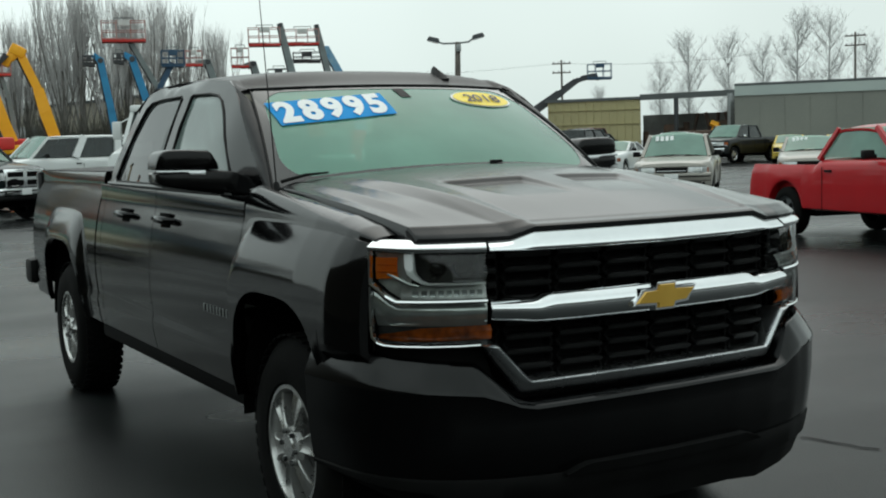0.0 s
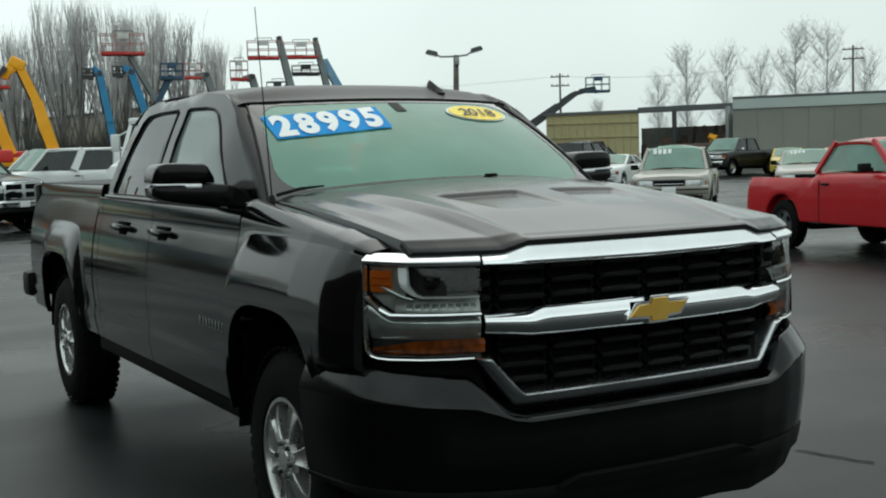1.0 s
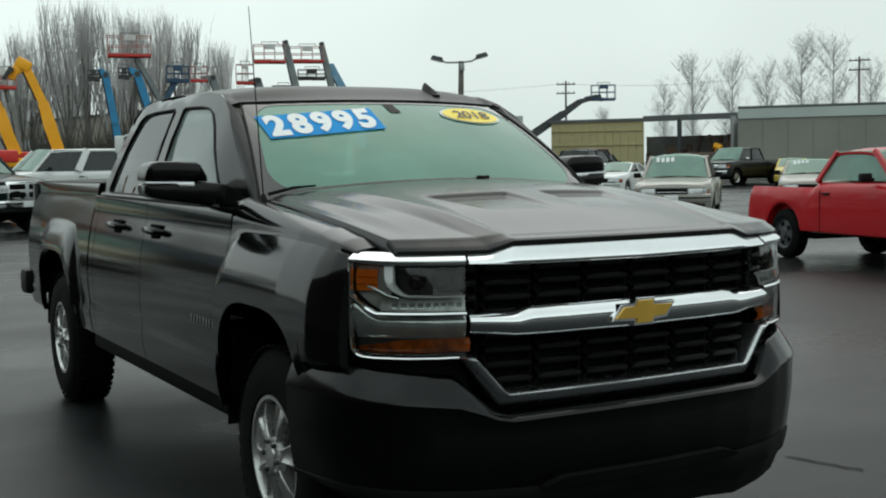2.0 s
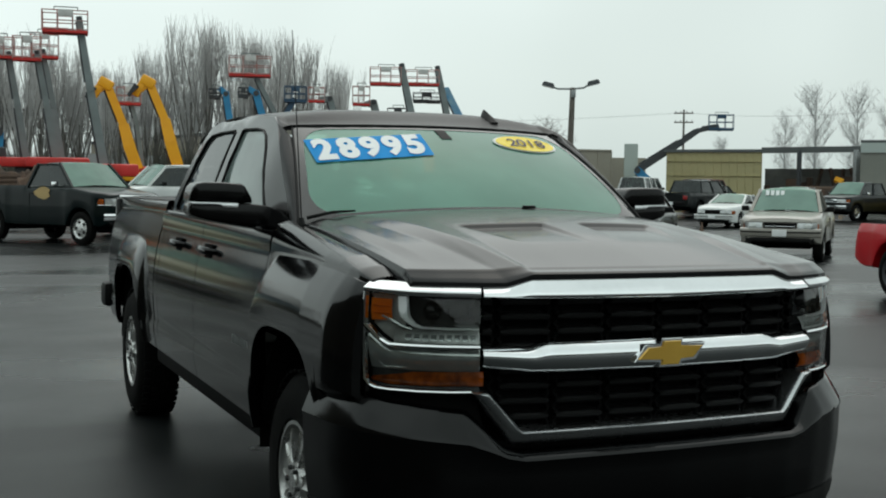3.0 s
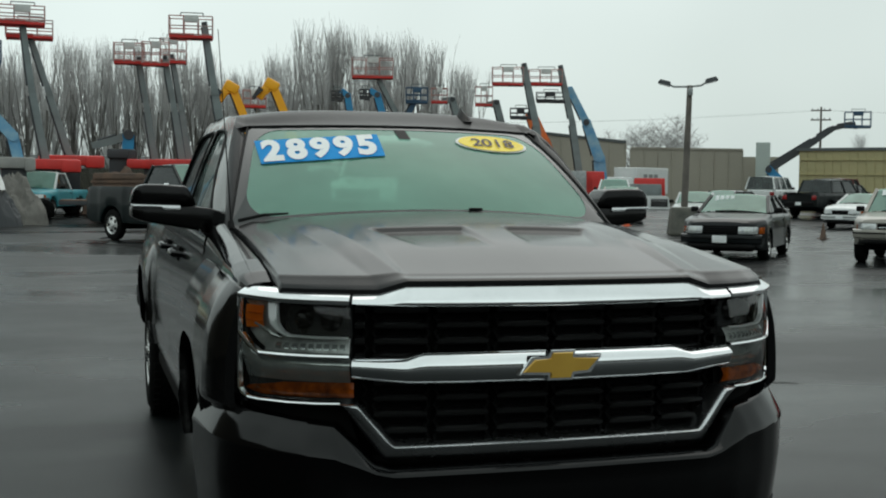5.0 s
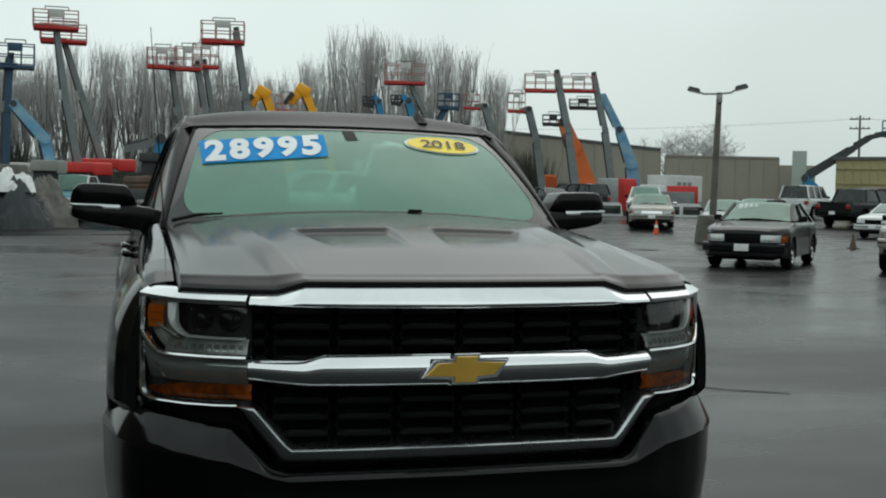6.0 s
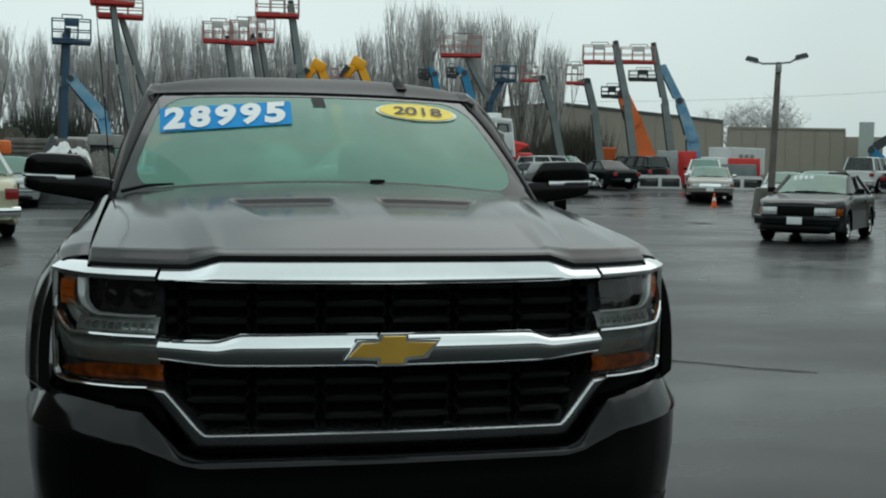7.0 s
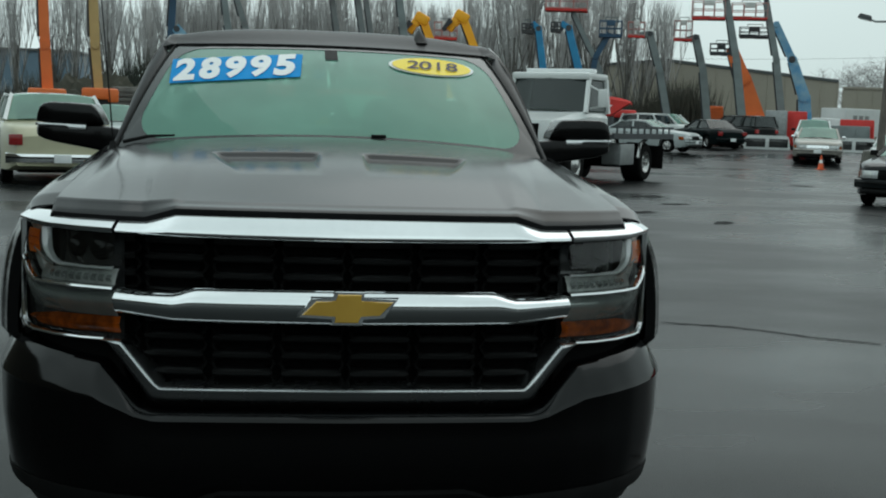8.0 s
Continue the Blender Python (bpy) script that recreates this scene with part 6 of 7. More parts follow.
boom_lift(-5.01, 43.70, 5.2, "dark blue vertical mast lift with a railed platform", "rubble", [(0.0, 2.39, 0.4), (0.05, 4.31, 0.38), (0.16, 6.32, 0.32)], "lift_navy", (-0.39, 5.86, 1.0, 6.76, "lift_navy"))
boom_lift(2.03, 51.66, -4.0, "grey straight boom lift with an orange-red railed platform", "lift_red", [(0.0, 2.74, 0.42), (-0.32, 4.87, 0.36), (-0.67, 7.1, 0.28)], "lift_grey", (-1.75, 6.89, -0.44, 7.8, "lift_red"), 2.6)
boom_lift(3.15, 50.57, -5.2, "grey straight boom lift with an orange-red railed platform", "lift_red", [(0.0, 2.74, 0.42), (-0.32, 4.84, 0.36), (-0.72, 7.09, 0.28)], "lift_grey", (-1.7, 6.75, -0.54, 7.78, "lift_red"), 2.6)
boom_lift(3.52, 53.55, -5.3, "grey boom lift with a white-railed platform", "lift_red", [(0.2, 2.81, 0.4), (-0.13, 5.03, 0.34), (-0.56, 7.49, 0.24)], "lift_grey", (-1.1, 7.18, 0.09, 8.32, "lift_red"), 2.6)
boom_lift(4.89, 48.37, -7.4, "tall grey straight boom lift with an orange-red platform", "lift_red", [(0.0, 2.47, 0.5), (-0.52, 5.47, 0.42), (-0.96, 8.37, 0.3)], "lift_grey", (-2.43, 7.76, -0.62, 8.68, "lift_red"), 2.6)
boom_lift(7.10, 54.11, -8.8, "yellow telescopic handler with its boom raised", "lift_yellow", [(0.16, 2.2, 0.75), (-0.21, 3.22, 0.8), (-0.47, 4.22, 0.55), (-1.25, 6.22, 0.5), (-1.56, 5.95, 0.35)], "lift_yellow", None)
boom_lift(8.94, 53.80, -10.6, "yellow telescopic handler with its boom raised", "lift_yellow", [(0.21, 2.22, 0.75), (-0.16, 3.44, 0.8), (-0.42, 4.52, 0.55), (-1.19, 6.38, 0.5), (-1.51, 6.05, 0.35)], "lift_yellow", None)
boom_lift(7.48, 58.10, -8.6, "small orange-red platform lift between the handlers", "lift_red", [(0.65, 2.54, 0.3), (0.38, 4.57, 0.28), (0.1, 5.57, 0.25)], "lift_grey", (-0.6, 5.52, 0.58, 6.42, "lift_red"), 2.6)
boom_lift(12.45, 55.21, -14.4, "blue boom lift with a dark platform", "lift_navy", [(-0.05, 1.82, 0.5), (-0.32, 3.81, 0.48), (-0.68, 6.06, 0.42), (-0.93, 6.28, 0.3)], "lift_blue", (-1.5, 5.84, -0.95, 6.33, "lift_dark"))
boom_lift(14.35, 54.69, -16.3, "blue boom lift with a dark platform", "lift_navy", [(0.0, 1.76, 0.55), (-0.51, 3.91, 0.52), (-1.15, 6.12, 0.46), (-1.46, 6.32, 0.3)], "lift_blue", (-2.04, 5.93, -1.54, 6.43, "lift_dark"))
boom_lift(16.96, 59.48, -15.3, "grey straight boom lift with an orange-red platform", "lift_red", [(-0.01, 2.37, 0.45), (-1.2, 5.06, 0.39), (-2.46, 7.44, 0.3)], "lift_grey", (-3.91, 7.45, -1.67, 8.54, "lift_red"), 2.2)
boom_lift(15.16, 58.08, -14.1, "dark blue folded boom lift", "lift_navy", [(-0.15, 2.14, 0.4), (0.31, 4.96, 0.42), (0.93, 6.09, 0.36)], "lift_navy", (0.43, 5.99, 1.58, 6.84, "lift_navy"))
boom_lift(21.81, 64.94, -17.8, "grey boom lift with a red platform", "lift_dark", [(0.0, 1.72, 0.59), (-0.65, 4.69, 0.55), (-1.32, 6.82, 0.5), (-1.92, 6.75, 0.36)], "lift_grey", (-2.62, 6.62, -1.64, 7.53, "lift_red"))
boom_lift(23.99, 64.21, -19.7, "grey boom lift with a red platform", "lift_dark", [(0.0, 1.64, 0.62), (-0.44, 4.77, 0.57), (-0.94, 6.68, 0.52), (-1.42, 6.55, 0.36)], "lift_grey", (-2.23, 6.48, -1.19, 7.65, "lift_red"))
boom_lift(24.85, 60.97, -21.8, "tall grey boom lift with an orange-red platform", "lift_dark", [(0.04, 1.58, 0.65), (-0.52, 5.23, 0.57), (-1.27, 8.66, 0.4)], "lift_grey", (-3.11, 7.50, -1.29, 8.53, "lift_red"))
boom_lift(26.29, 62.96, -22.3, "orange boom lift with a dark platform", "lift_orange", [(0.06, 2.34, 1.37), (-0.71, 4.29, 1.19), (-1.45, 5.97, 0.74)], "lift_orange", (-2.69, 5.69, -1.44, 6.34, "lift_dark"))
boom_lift(27.78, 62.33, -23.6, "tall grey boom lift with an orange-red platform", "lift_red", [(0.02, 1.8, 0.59), (-0.55, 5.44, 0.52), (-1.31, 8.8, 0.38)], "lift_grey", (-3.21, 7.72, -1.19, 8.65, "lift_red"))
boom_lift(30.05, 63.92, -24.7, "blue articulated boom lift with a dark platform", "lift_navy", [(-0.12, 1.74, 1.07), (-0.3, 3.41, 0.95), (-1.13, 5.61, 0.65), (-2.18, 7.66, 0.55)], "lift_pale", (-4.25, 6.88, -2.56, 7.49, "lift_dark"))
boom_lift(45.25, 68.40, -33.3, "dark boom lift with a blue base and railed basket", "lift_blue", [(0.35, 2.2, 0.8), (-0.45, 2.95, 0.75), (2.55, 4.95, 0.60), (3.75, 5.80, 0.46), (5.1, 6.12, 0.34)], "lift_dark", (4.5, 5.85, 6.19, 6.95, "lift_navy"))
boom_lift(0.53, 52.78, -2.1, "small folded blue and grey boom lift", "lift_dark", [(-1.21, 3.21, 0.45), (0.01, 3.53, 0.55), (0.41, 3.74, 0.75), (0.35, 2.66, 0.7)], "lift_grey", None)
boom_lift(-9.15, 41.06, 11.5, "orange boom crane base with a tall orange boom", "lift_orange", [(0.12, 2.19, 0.55), (0.04, 3.59, 0.5), (-0.06, 6.37, 0.4)], "lift_orange", None)
boom_lift(-7.50, 42.37, 9.2, "tan boom lift with an orange base", "lift_orange", [(0.04, 2.28, 0.45), (-0.08, 3.73, 0.5), (-0.18, 6.6, 0.42)], "lift_tan", None)

# ---------------------------------------------------------------- lamp post, poles, blocks, cones
def lamp_post(x, y):
    v = thing("street_lamp", "tall weathered lamp post with two floodlight heads", "lamp post", pose(x, y, 0, 0, 0, -28))
    bm = bmesh.new()
    tube(bm, [(0.10, 0, 0.0), (0.16, 0, 2.6), (0.22, 0, 5.02)], [0.125, 0.11, 0.09], 12)
    part("pole", bm, "wood", v, "grey-brown pole")
    bm = bmesh.new()
    tube(bm, [(-0.50, 0, 5.06), (-0.30, 0, 4.98), (0.22, 0, 4.98), (0.60, 0, 5.02), (0.75, 0, 5.12)], 0.035, 8)
    part("cross_arm", bm, "steel", v)
    for cx, cz, a in ((-0.62, 5.12, 0.25), (0.93, 5.20, -0.25)):
        bm = bmesh.new()
        box(bm, (cx, 0, cz), (0.46, 0.34, 0.16), 0.05, Matrix.Rotation(a, 3, "Y"), 0.8)
        h = part("lamp_head", bm, "lift_dark", v, "dark floodlight head")
        bm = bmesh.new()
        box(bm, (cx, -0.02, cz - 0.085), (0.36, 0.26, 0.02), 0.005, Matrix.Rotation(a, 3, "Y"))
        part("lens", bm, "clear", h)
    bm = bmesh.new()
    box(bm, (0.24, -0.15, 4.80), (0.16, 0.14, 0.26), 0.02)
    part("control_gear", bm, "steel", v)
    return v


lamp_post(18.35, 32.75)
bm = bmesh.new()
box(bm, (0, 0, 0.46), (0.98, 0.90, 0.92), 0.07, None, 0.86)
for v2 in bm.verts:
    v2.co += Vector((noise.noise(v2.co * 3.1), noise.noise(v2.co * 2.7 + Vector((5, 0, 0))), 0)) * 0.04
solid("concrete_block", bm, "wet_block", "stained wet concrete block before the lamp post", "concrete block", m=pose(17.55, 31.1, 0, 0, 0, -22))


def cone(x, y, k=0.8, mat="cone"):
    v = thing("traffic_cone", "orange traffic cone with a pale band" if mat == "cone" else "small dirty brown traffic cone", "traffic cone", pose(x, y, 0) @ Matrix.Diagonal((k, k, k, 1)), "traffic cones")
    bm = bmesh.new()
    lathe(bm, [(0.035, 0.15), (0.30, 0.10), (0.31, 0.098)], 16, "z")
    part("body", bm, mat, v)
    bm = bmesh.new()
    lathe(bm, [(0.47, 0.065), (0.68, 0.028), (0.70, 0.001)], 16, "z")
    part("tip", bm, mat, v)
    bm = bmesh.new()
    lathe(bm, [(0.31, 0.10), (0.47, 0.066)], 16, "z")
    part("band", bm, "white_ink" if mat == "cone" else mat, v)
    bm = bmesh.new()
    box(bm, (0, 0, 0.02), (0.38, 0.38, 0.04), 0.01)
    part("base", bm, mat, v)


cone(19.71, 39.6)
cone(20.69, 28.0, 0.72, "rust")


def utility_pole(x, y, h, rz):
    v = thing("utility_pole", "distant wooden utility pole with crossarms", "utility pole", pose(x, y, 0, 0, 0, rz), "utility poles")
    bm = bmesh.new()
    tube(bm, [(0, 0, 0), (0, 0, h)], [0.15, 0.09], 8)
    part("pole", bm, "wood", v)
    for dz in (0.35, 1.25):
        bm = bmesh.new()
        box(bm, (0, 0, h - dz), (1.9 if dz < 2 else 1.0, 0.12, 0.12))
        arm = part("crossarm", bm, "wood", v)
        for sx in (-0.8, -0.3, 0.3, 0.8) if dz < 2 else ():
            bm = bmesh.new()
            lathe(bm, [(0, 0.05), (0.12, 0.06), (0.16, 0.02)], 8, "z", (sx, 0, h - dz + 0.06))
            part("insulator", bm, "steel", arm)


utility_pole(67.3, 94.7, 9.6, -35)
utility_pole(88.1, 75.8, 11.0, -50)


# wires between the poles
for dx in (-0.7, 0.0, 0.7):
    bm = bmesh.new()
    a, b, c = Vector((67.3 + dx, 94.7, 9.3)), Vector((88.1 + dx, 75.8, 10.7)), Vector((20.0 + dx, 132.0, 9.5))
    for p, q in ((a, b), (c, a)):
        tube(bm, [p.lerp(q, t) - Vector((0, 0, 1.0 * 4 * t * (1 - t))) for t in span(0, 1, 10)], 0.004, 4)
    solid("power_line", bm, "lift_dark", "thin sagging power line between the poles", "power line")


# camper shells standing on the ground
def camper_shell(x, y, rz, w=2.0):
    v = thing("camper_shell", "white pickup camper shell with dark windows on the ground", "camper shell", pose(x, y, rise(y), 0, 0, rz), "camper shells")
    bm = bmesh.new()
    loft(bm, [[(-w / 2, 0, 0), (w / 2, 0, 0), (w / 2 - 0.10, 0, 0.62), (w / 2 - 0.22, 0, 0.72), (-w / 2 + 0.22, 0, 0.72), (-w / 2 + 0.10, 0, 0.62)], [(-w / 2, 1.6, 0), (w / 2, 1.6, 0), (w / 2 - 0.10, 1.6, 0.62), (w / 2 - 0.22, 1.6, 0.72), (-w / 2 + 0.22, 1.6, 0.72), (-w / 2 + 0.10, 1.6, 0.62)]])
    part("shell", bm, "white_paint", v, "white fibreglass shell", False)
    for x0, x1 in ((-w / 2 + 0.14, -0.08), (0.10, w / 2 - 0.14)):
        bm = bmesh.new()
        box(bm, ((x0 + x1) / 2, -0.006, 0.34), (x1 - x0, 0.02, 0.44), 0.008)
        part("window", bm, "lamp_dark", v, "dark window")


camper_shell(23.9, 55.0, -22, 2.35)
camper_shell(28.3, 54.4, -26, 2.3)

# yard boxes, machines and white box lorry
for nm, lab, mat, x, y, rz, s, z in (
    ("steel_container", "grey steel skip container", "steel", 25.8, 58.5, -24, (1.2, 1.2, 2.48), 0),
    ("machine_hood", "orange-red machine hood beside the skip", "lift_red", 27.2, 59.0, -24, (1.1, 1.1, 2.48), 0),
    ("machine_hood", "orange-red machine hood in the yard", "lift_red", 31.2, 60.0, -28, (1.9, 1.2, 2.15), 0),
    ("tank_trailer", "grey tank trailer standing in the yard", "lift_grey", 30.8, 60.0, -26, (2.2, 1.5, 1.8), 0),
    ("stacked_crate", "orange machine part in the yard", "lift_orange", 25.3, 66.8, -21, (1.1, 0.9, 2.75), 0),
    ("stacked_crate", "brown crates on a trailer", "rust", 0.2, 44.5, 0, (2.0, 1.4, 1.9), 0),
    ("stacked_crate", "grey stack of weathered pallets", "rubble", -6.2, 47.0, 5, (3.0, 1.4, 2.3), 0),
    ("stacked_crate", "pale machine housing in the yard", "lift_white", -4.4, 48.0, 5, (3.4, 1.4, 2.4), 0),
    ("stacked_crate", "rusty scrap by the shed", "rust", 50.0, 56.0, -40, (3.0, 1.6, 1.9), 0),
    ("stacked_crate", "orange crates by the shed", "lift_orange", 45.0, 61.0, -40, (2.4, 1.2, 1.5), 0),
):
    z = rise(y)
    s = (s[0], s[1], s[2] - z)
    v = thing(nm, lab, nm.split("_")[1] if nm != "steel_container" else "container", pose(x, y, z, 0, 0, rz))
    bm = bmesh.new()
    box(bm, (0, 0, s[2] * 0.5 + 0.12), (s[0], s[1], s[2] - 0.24), 0.06, None, 0.94)
    part("body", bm, mat, v)
    for k in range(4):
        bm = bmesh.new()
        box(bm, (s[0] * (k / 3 - 0.5) * 0.9, -s[1] * 0.49, s[2] * 0.48), (0.07, 0.07, s[2] * 0.8), 0.01)
        part("rib", bm, mat, v)
    if nm == "stacked_crate":
        jit = random.Random(int(abs(x) * 10))
        n = int(s[2] / 0.19)
        for k in range(n):
            bm = bmesh.new()
            w = s[0] * jit.uniform(0.96, 1.06)
            box(bm, (jit.uniform(-0.05, 0.05), -s[1] * 0.5 - jit.uniform(0.02, 0.06), 0.24 + (s[2] - 0.40) * k / max(1, n - 1)), (w, 0.05, 0.11), 0.01, Matrix.Rotation(jit.uniform(-0.02, 0.02), 3, "Y"))
            part("board", bm, mat, v)
    bm = bmesh.new()
    box(bm, (0, 0, 0.10), (s[0] * 0.86, s[1] * 0.8, 0.20), 0.02)
    part("skid", bm, "lift_dark", v)

v = thing("flat_trailer", "dark empty flat trailer on small wheels", "trailer", pose(0.4, 41.5, rise(41.5), 0, 0, -2))
for k in range(9):
    bm = bmesh.new()
    box(bm, (0, -0.84 + 0.21 * k, 0.83), (4.6, 0.19, 0.05), 0.008)
    part("plank", bm, "rust", v, "", False)
for yy in (-0.90, 0.90):
    bm = bmesh.new()
    box(bm, (0, yy, 0.74), (4.66, 0.08, 0.15), 0.01)
    part("side_rail", bm, "lift_dark", v)
bm = bmesh.new()
beam(bm, (2.3, 0.5, 0.70), (3.4, 0.0, 0.55), 0.09, 0.09)
beam(bm, (2.3, -0.5, 0.70), (3.4, 0.0, 0.55), 0.09, 0.09)
part("drawbar", bm, "lift_dark", v)
for xx in (-0.75, 0.25):
    for yy in (-1, 1):
        bm = bmesh.new()
        lathe(bm, [(0, 0.16), (yy * 0.02, 0.19), (0, 0.30), (-yy * 0.05, 0.335), (-yy * 0.17, 0.335), (-yy * 0.20, 0.19)], 18, "y", (xx, yy * 0.84, 0.335))
        part("wheel", bm, "rubber", v)

v = thing("box_truck", "white box truck parked by the long wall", "truck", pose(34.4, 68.5, rise(66), 0, 0, -62) @ Matrix.Diagonal((0.86, 0.86, 0.88, 1)))
bm = bmesh.new()
box(bm, (0, 1.0, 1.85), (2.2, 4.2, 2.0), 0.04)
part("cargo_box", bm, "white_paint", v, "white cargo box", False)
bm = bmesh.new()
box(bm, (0, -1.9, 1.25), (2.0, 1.4, 1.7), 0.15, None, 0.9)
part("cab", bm, "white_paint", v)
bm = bmesh.new()
box(bm, (0, -2.50, 1.65), (1.6, 0.25, 0.6), 0.05)
part("windscreen", bm, "lamp_dark", v)
bm = bmesh.new()
box(bm, (0, 0.3, 0.62), (1.2, 5.4, 0.35), 0.02)
part("chassis", bm, "void", v)
for s in (-1, 1):
    for yy in (-1.9, 1.9):
        small_wheel(v, 0.42, s, s * 1.05, yy, 0.25, "steel")
    bm = bmesh.new()
    for k in range(3):
        box(bm, (s * 1.105, 0.0 + 0.7 * k, 2.2), (0.01, 0.5, 0.30))
    part("lettering_bar", bm, "steel", v, "grey bars of lettering")


# the long machine hood behind the flatbed: a boat-shaped red cover with pale lettering bars
v = thing("machine_hood", "long orange-red machine hood with pale lettering behind the flatbed", "hood", pose(14.0, 51.0, rise(51), 0, 0, -16))
bm = bmesh.new()
rings = []
for x, zt, w in ((-1.30, 1.95, 0.25), (-1.22, 2.10, 0.45), (-0.9, 2.22, 0.58), (-0.3, 2.32, 0.62), (0.5, 2.34, 0.62), (1.0, 2.26, 0.58), (1.35, 2.16, 0.48), (1.45, 2.08, 0.30)):
    zb = 1.42 + 0.36 * sstep(0.5, 1.45, x) + 0.25 * sstep(-1.0, -1.3, -abs(x) - 0.2)
    rings.append([(x, -w, zb + 0.06), (x, -w, zt - 0.12), (x, -w + 0.10, zt), (x, w - 0.10, zt), (x, w, zt - 0.12), (x, w, zb + 0.06), (x, w - 0.08, zb), (x, -w + 0.08, zb)])
loft(bm, rings)
cover = part("cover", bm, "lift_red", v, "orange-red rounded cover")
for x, w in ((-0.35, 0.30), (0.42, 0.22)):
    bm = bmesh.new()
    box(bm, (x, -0.622, 1.92), (w, 0.012, 0.07), 0.003)
    part("lettering_bar", bm, "white_ink", cover, "pale lettering bar")
bm = bmesh.new()
box(bm, (0, 0, 0.72), (1.3, 1.0, 1.44), 0.05)
part("base", bm, "lift_dark", v, "dark machine base")

# tarpaulin heap and rubble
def heap(name, label, x, y, w, d, h, mat, seed, cat, lift=0.0):
    rnd = random.Random(seed)
    bm = bmesh.new()
    n = 34
    rows = []
    for j in range(n + 1):
        row = []
        for i in range(n + 1):
            u, q = i / n * 2 - 1, j / n * 2 - 1
            f = max(0, 1 - (u * u + q * q)) ** 0.6
            lump = noise.noise(Vector((u * w * 1.6, q * d * 1.6, seed * 2.3))) + 0.5 * noise.noise(Vector((u * w * 4, q * d * 4, seed)))
            z = h * f * (0.85 + 0.5 * noise.noise(Vector((u * 2 + seed, q * 2, seed * 1.7))) + 0.35 * lump) + 0.10 * rnd.random() * f
            row.append((u * w / 2, q * d / 2, z - 0.01))
        rows.append(row)
    grid(bm, rows)
    return solid(name, bm, mat, label, cat, m=pose(x, y, rise(y) + lift))


heap("tarpaulin", "crumpled white tarpaulin thrown over a dark mound", -4.5, 39.2, 1.7, 1.2, 0.75, "tarp", 3, "tarpaulin", 1.25)
heap("scrap_mound", "dark mound of scrap under the tarpaulin", -4.6, 39.4, 3.0, 2.4, 1.75, "lift_dark", 11, "scrap mound")
heap("scrap_mound", "low heap of grey rubble and scrap", -3.9, 41.0, 3.2, 2.2, 1.5, "rubble", 5, "scrap mound")
heap("scrap_mound", "low heap of brown scrap", 1.8, 47.5, 7.0, 3.0, 1.7, "rust", 8, "scrap mound")
heap("scrap_mound", "low heap of dark scrap and brush", -9.0, 50.0, 9.0, 4.0, 2.2, "hedge", 9, "scrap mound")


# ---------------------------------------------------------------- buildings
def wall_strip(bm, pts, thick=0.3):
    """A thick upright wall whose face runs through (x, y, top) points."""
    n = len(pts)
    d = Vector((pts[-1][0] - pts[0][0], pts[-1][1] - pts[0][1], 0)).normalized()
    back = Vector((-d.y, d.x, 0)) * thick
    f0 = [bm.verts.new((x, y, 0)) for x, y, z in pts]
    f1 = [bm.verts.new((x, y, z)) for x, y, z in pts]
    b0 = [bm.verts.new(Vector((x, y, 0)) + back) for x, y, z in pts]
    b1 = [bm.verts.new(Vector((x, y, z)) + back) for x, y, z in pts]
    for i in range(n - 1):
        for a, b in ((f0, f1), (f1, b1), (b1, b0)):
            bm.faces.new((a[i], a[i + 1], b[i + 1], b[i]))
    for i in (0, n - 1):
        bm.faces.new((f0[i], f1[i], b1[i], b0[i]))


def siding(parent, a, b, z0, z1, n, mat, w=0.05):
    """Upright ribs of sheet siding along a wall from a to b."""
    d = Vector((b[0] - a[0], b[1] - a[1], 0))
    out = Vector((d.y, -d.x, 0)).normalized()
    me = None
    for i in range(n + 1):
        p = Vector((a[0], a[1], 0)) + d * (i / n) + out * 0.02
        zt = z1(i / n) if callable(z1) else z1
        bm = bmesh.new()
        box(bm, p + Vector((0, 0, (z0 + zt) / 2)), (w, w, zt - z0))
        part("siding_rib", bm, mat, parent, "", False)


def trim_line(parent, a, b, za, zb, mat, h=0.22, name="fascia"):
    bm = bmesh.new()
    d = Vector((b[0] - a[0], b[1] - a[1], 0))
    out = Vector((d.y, -d.x, 0)).normalized() * 0.10
    rings = []
    for p, z in ((a, za), (b, zb)):
        q = Vector((p[0], p[1], z))
        rings.append([q + out - Vector((0, 0, h / 2)), q + out + Vector((0, 0, h / 2)), q - out * 3 + Vector((0, 0, h / 2)), q - out * 3 - Vector((0, 0, h / 2))])
    loft(bm, rings)
    part(name, bm, mat, parent, "", False)


ware = thing("warehouse", "large beige metal-sided warehouse with a low gable", "warehouse")
bm = bmesh.new()
wall_strip(bm, [(10.0, 92.6, 4.7), (28.5, 86.9, 6.55), (40.6, 82.4, 5.25)], 0.4)
part("wall", bm, "beige_wall", ware, "beige siding", False)
bm = bmesh.new()
grid(bm, [[(10.0, 92.6, 4.75), (28.5, 86.9, 6.6), (40.6, 82.4, 5.3)], [(22.0, 122.6, 4.75), (40.5, 116.9, 6.6), (52.6, 112.4, 5.3)]])
part("roof", bm, "roof", ware, "", False)
trim_line(ware, (10.0, 92.6), (28.5, 86.9), 4.7, 6.55, "roof")
trim_line(ware, (28.5, 86.9), (40.6, 82.4), 6.55, 5.25, "roof")
siding(ware, (28.5, 86.9), (40.6, 82.4), 0, lambda t: 6.4 - 1.3 * t, 10, "beige_wall", 0.07)

longw = thing("low_building", "long low beige building behind the yard", "building")
bm = bmesh.new()
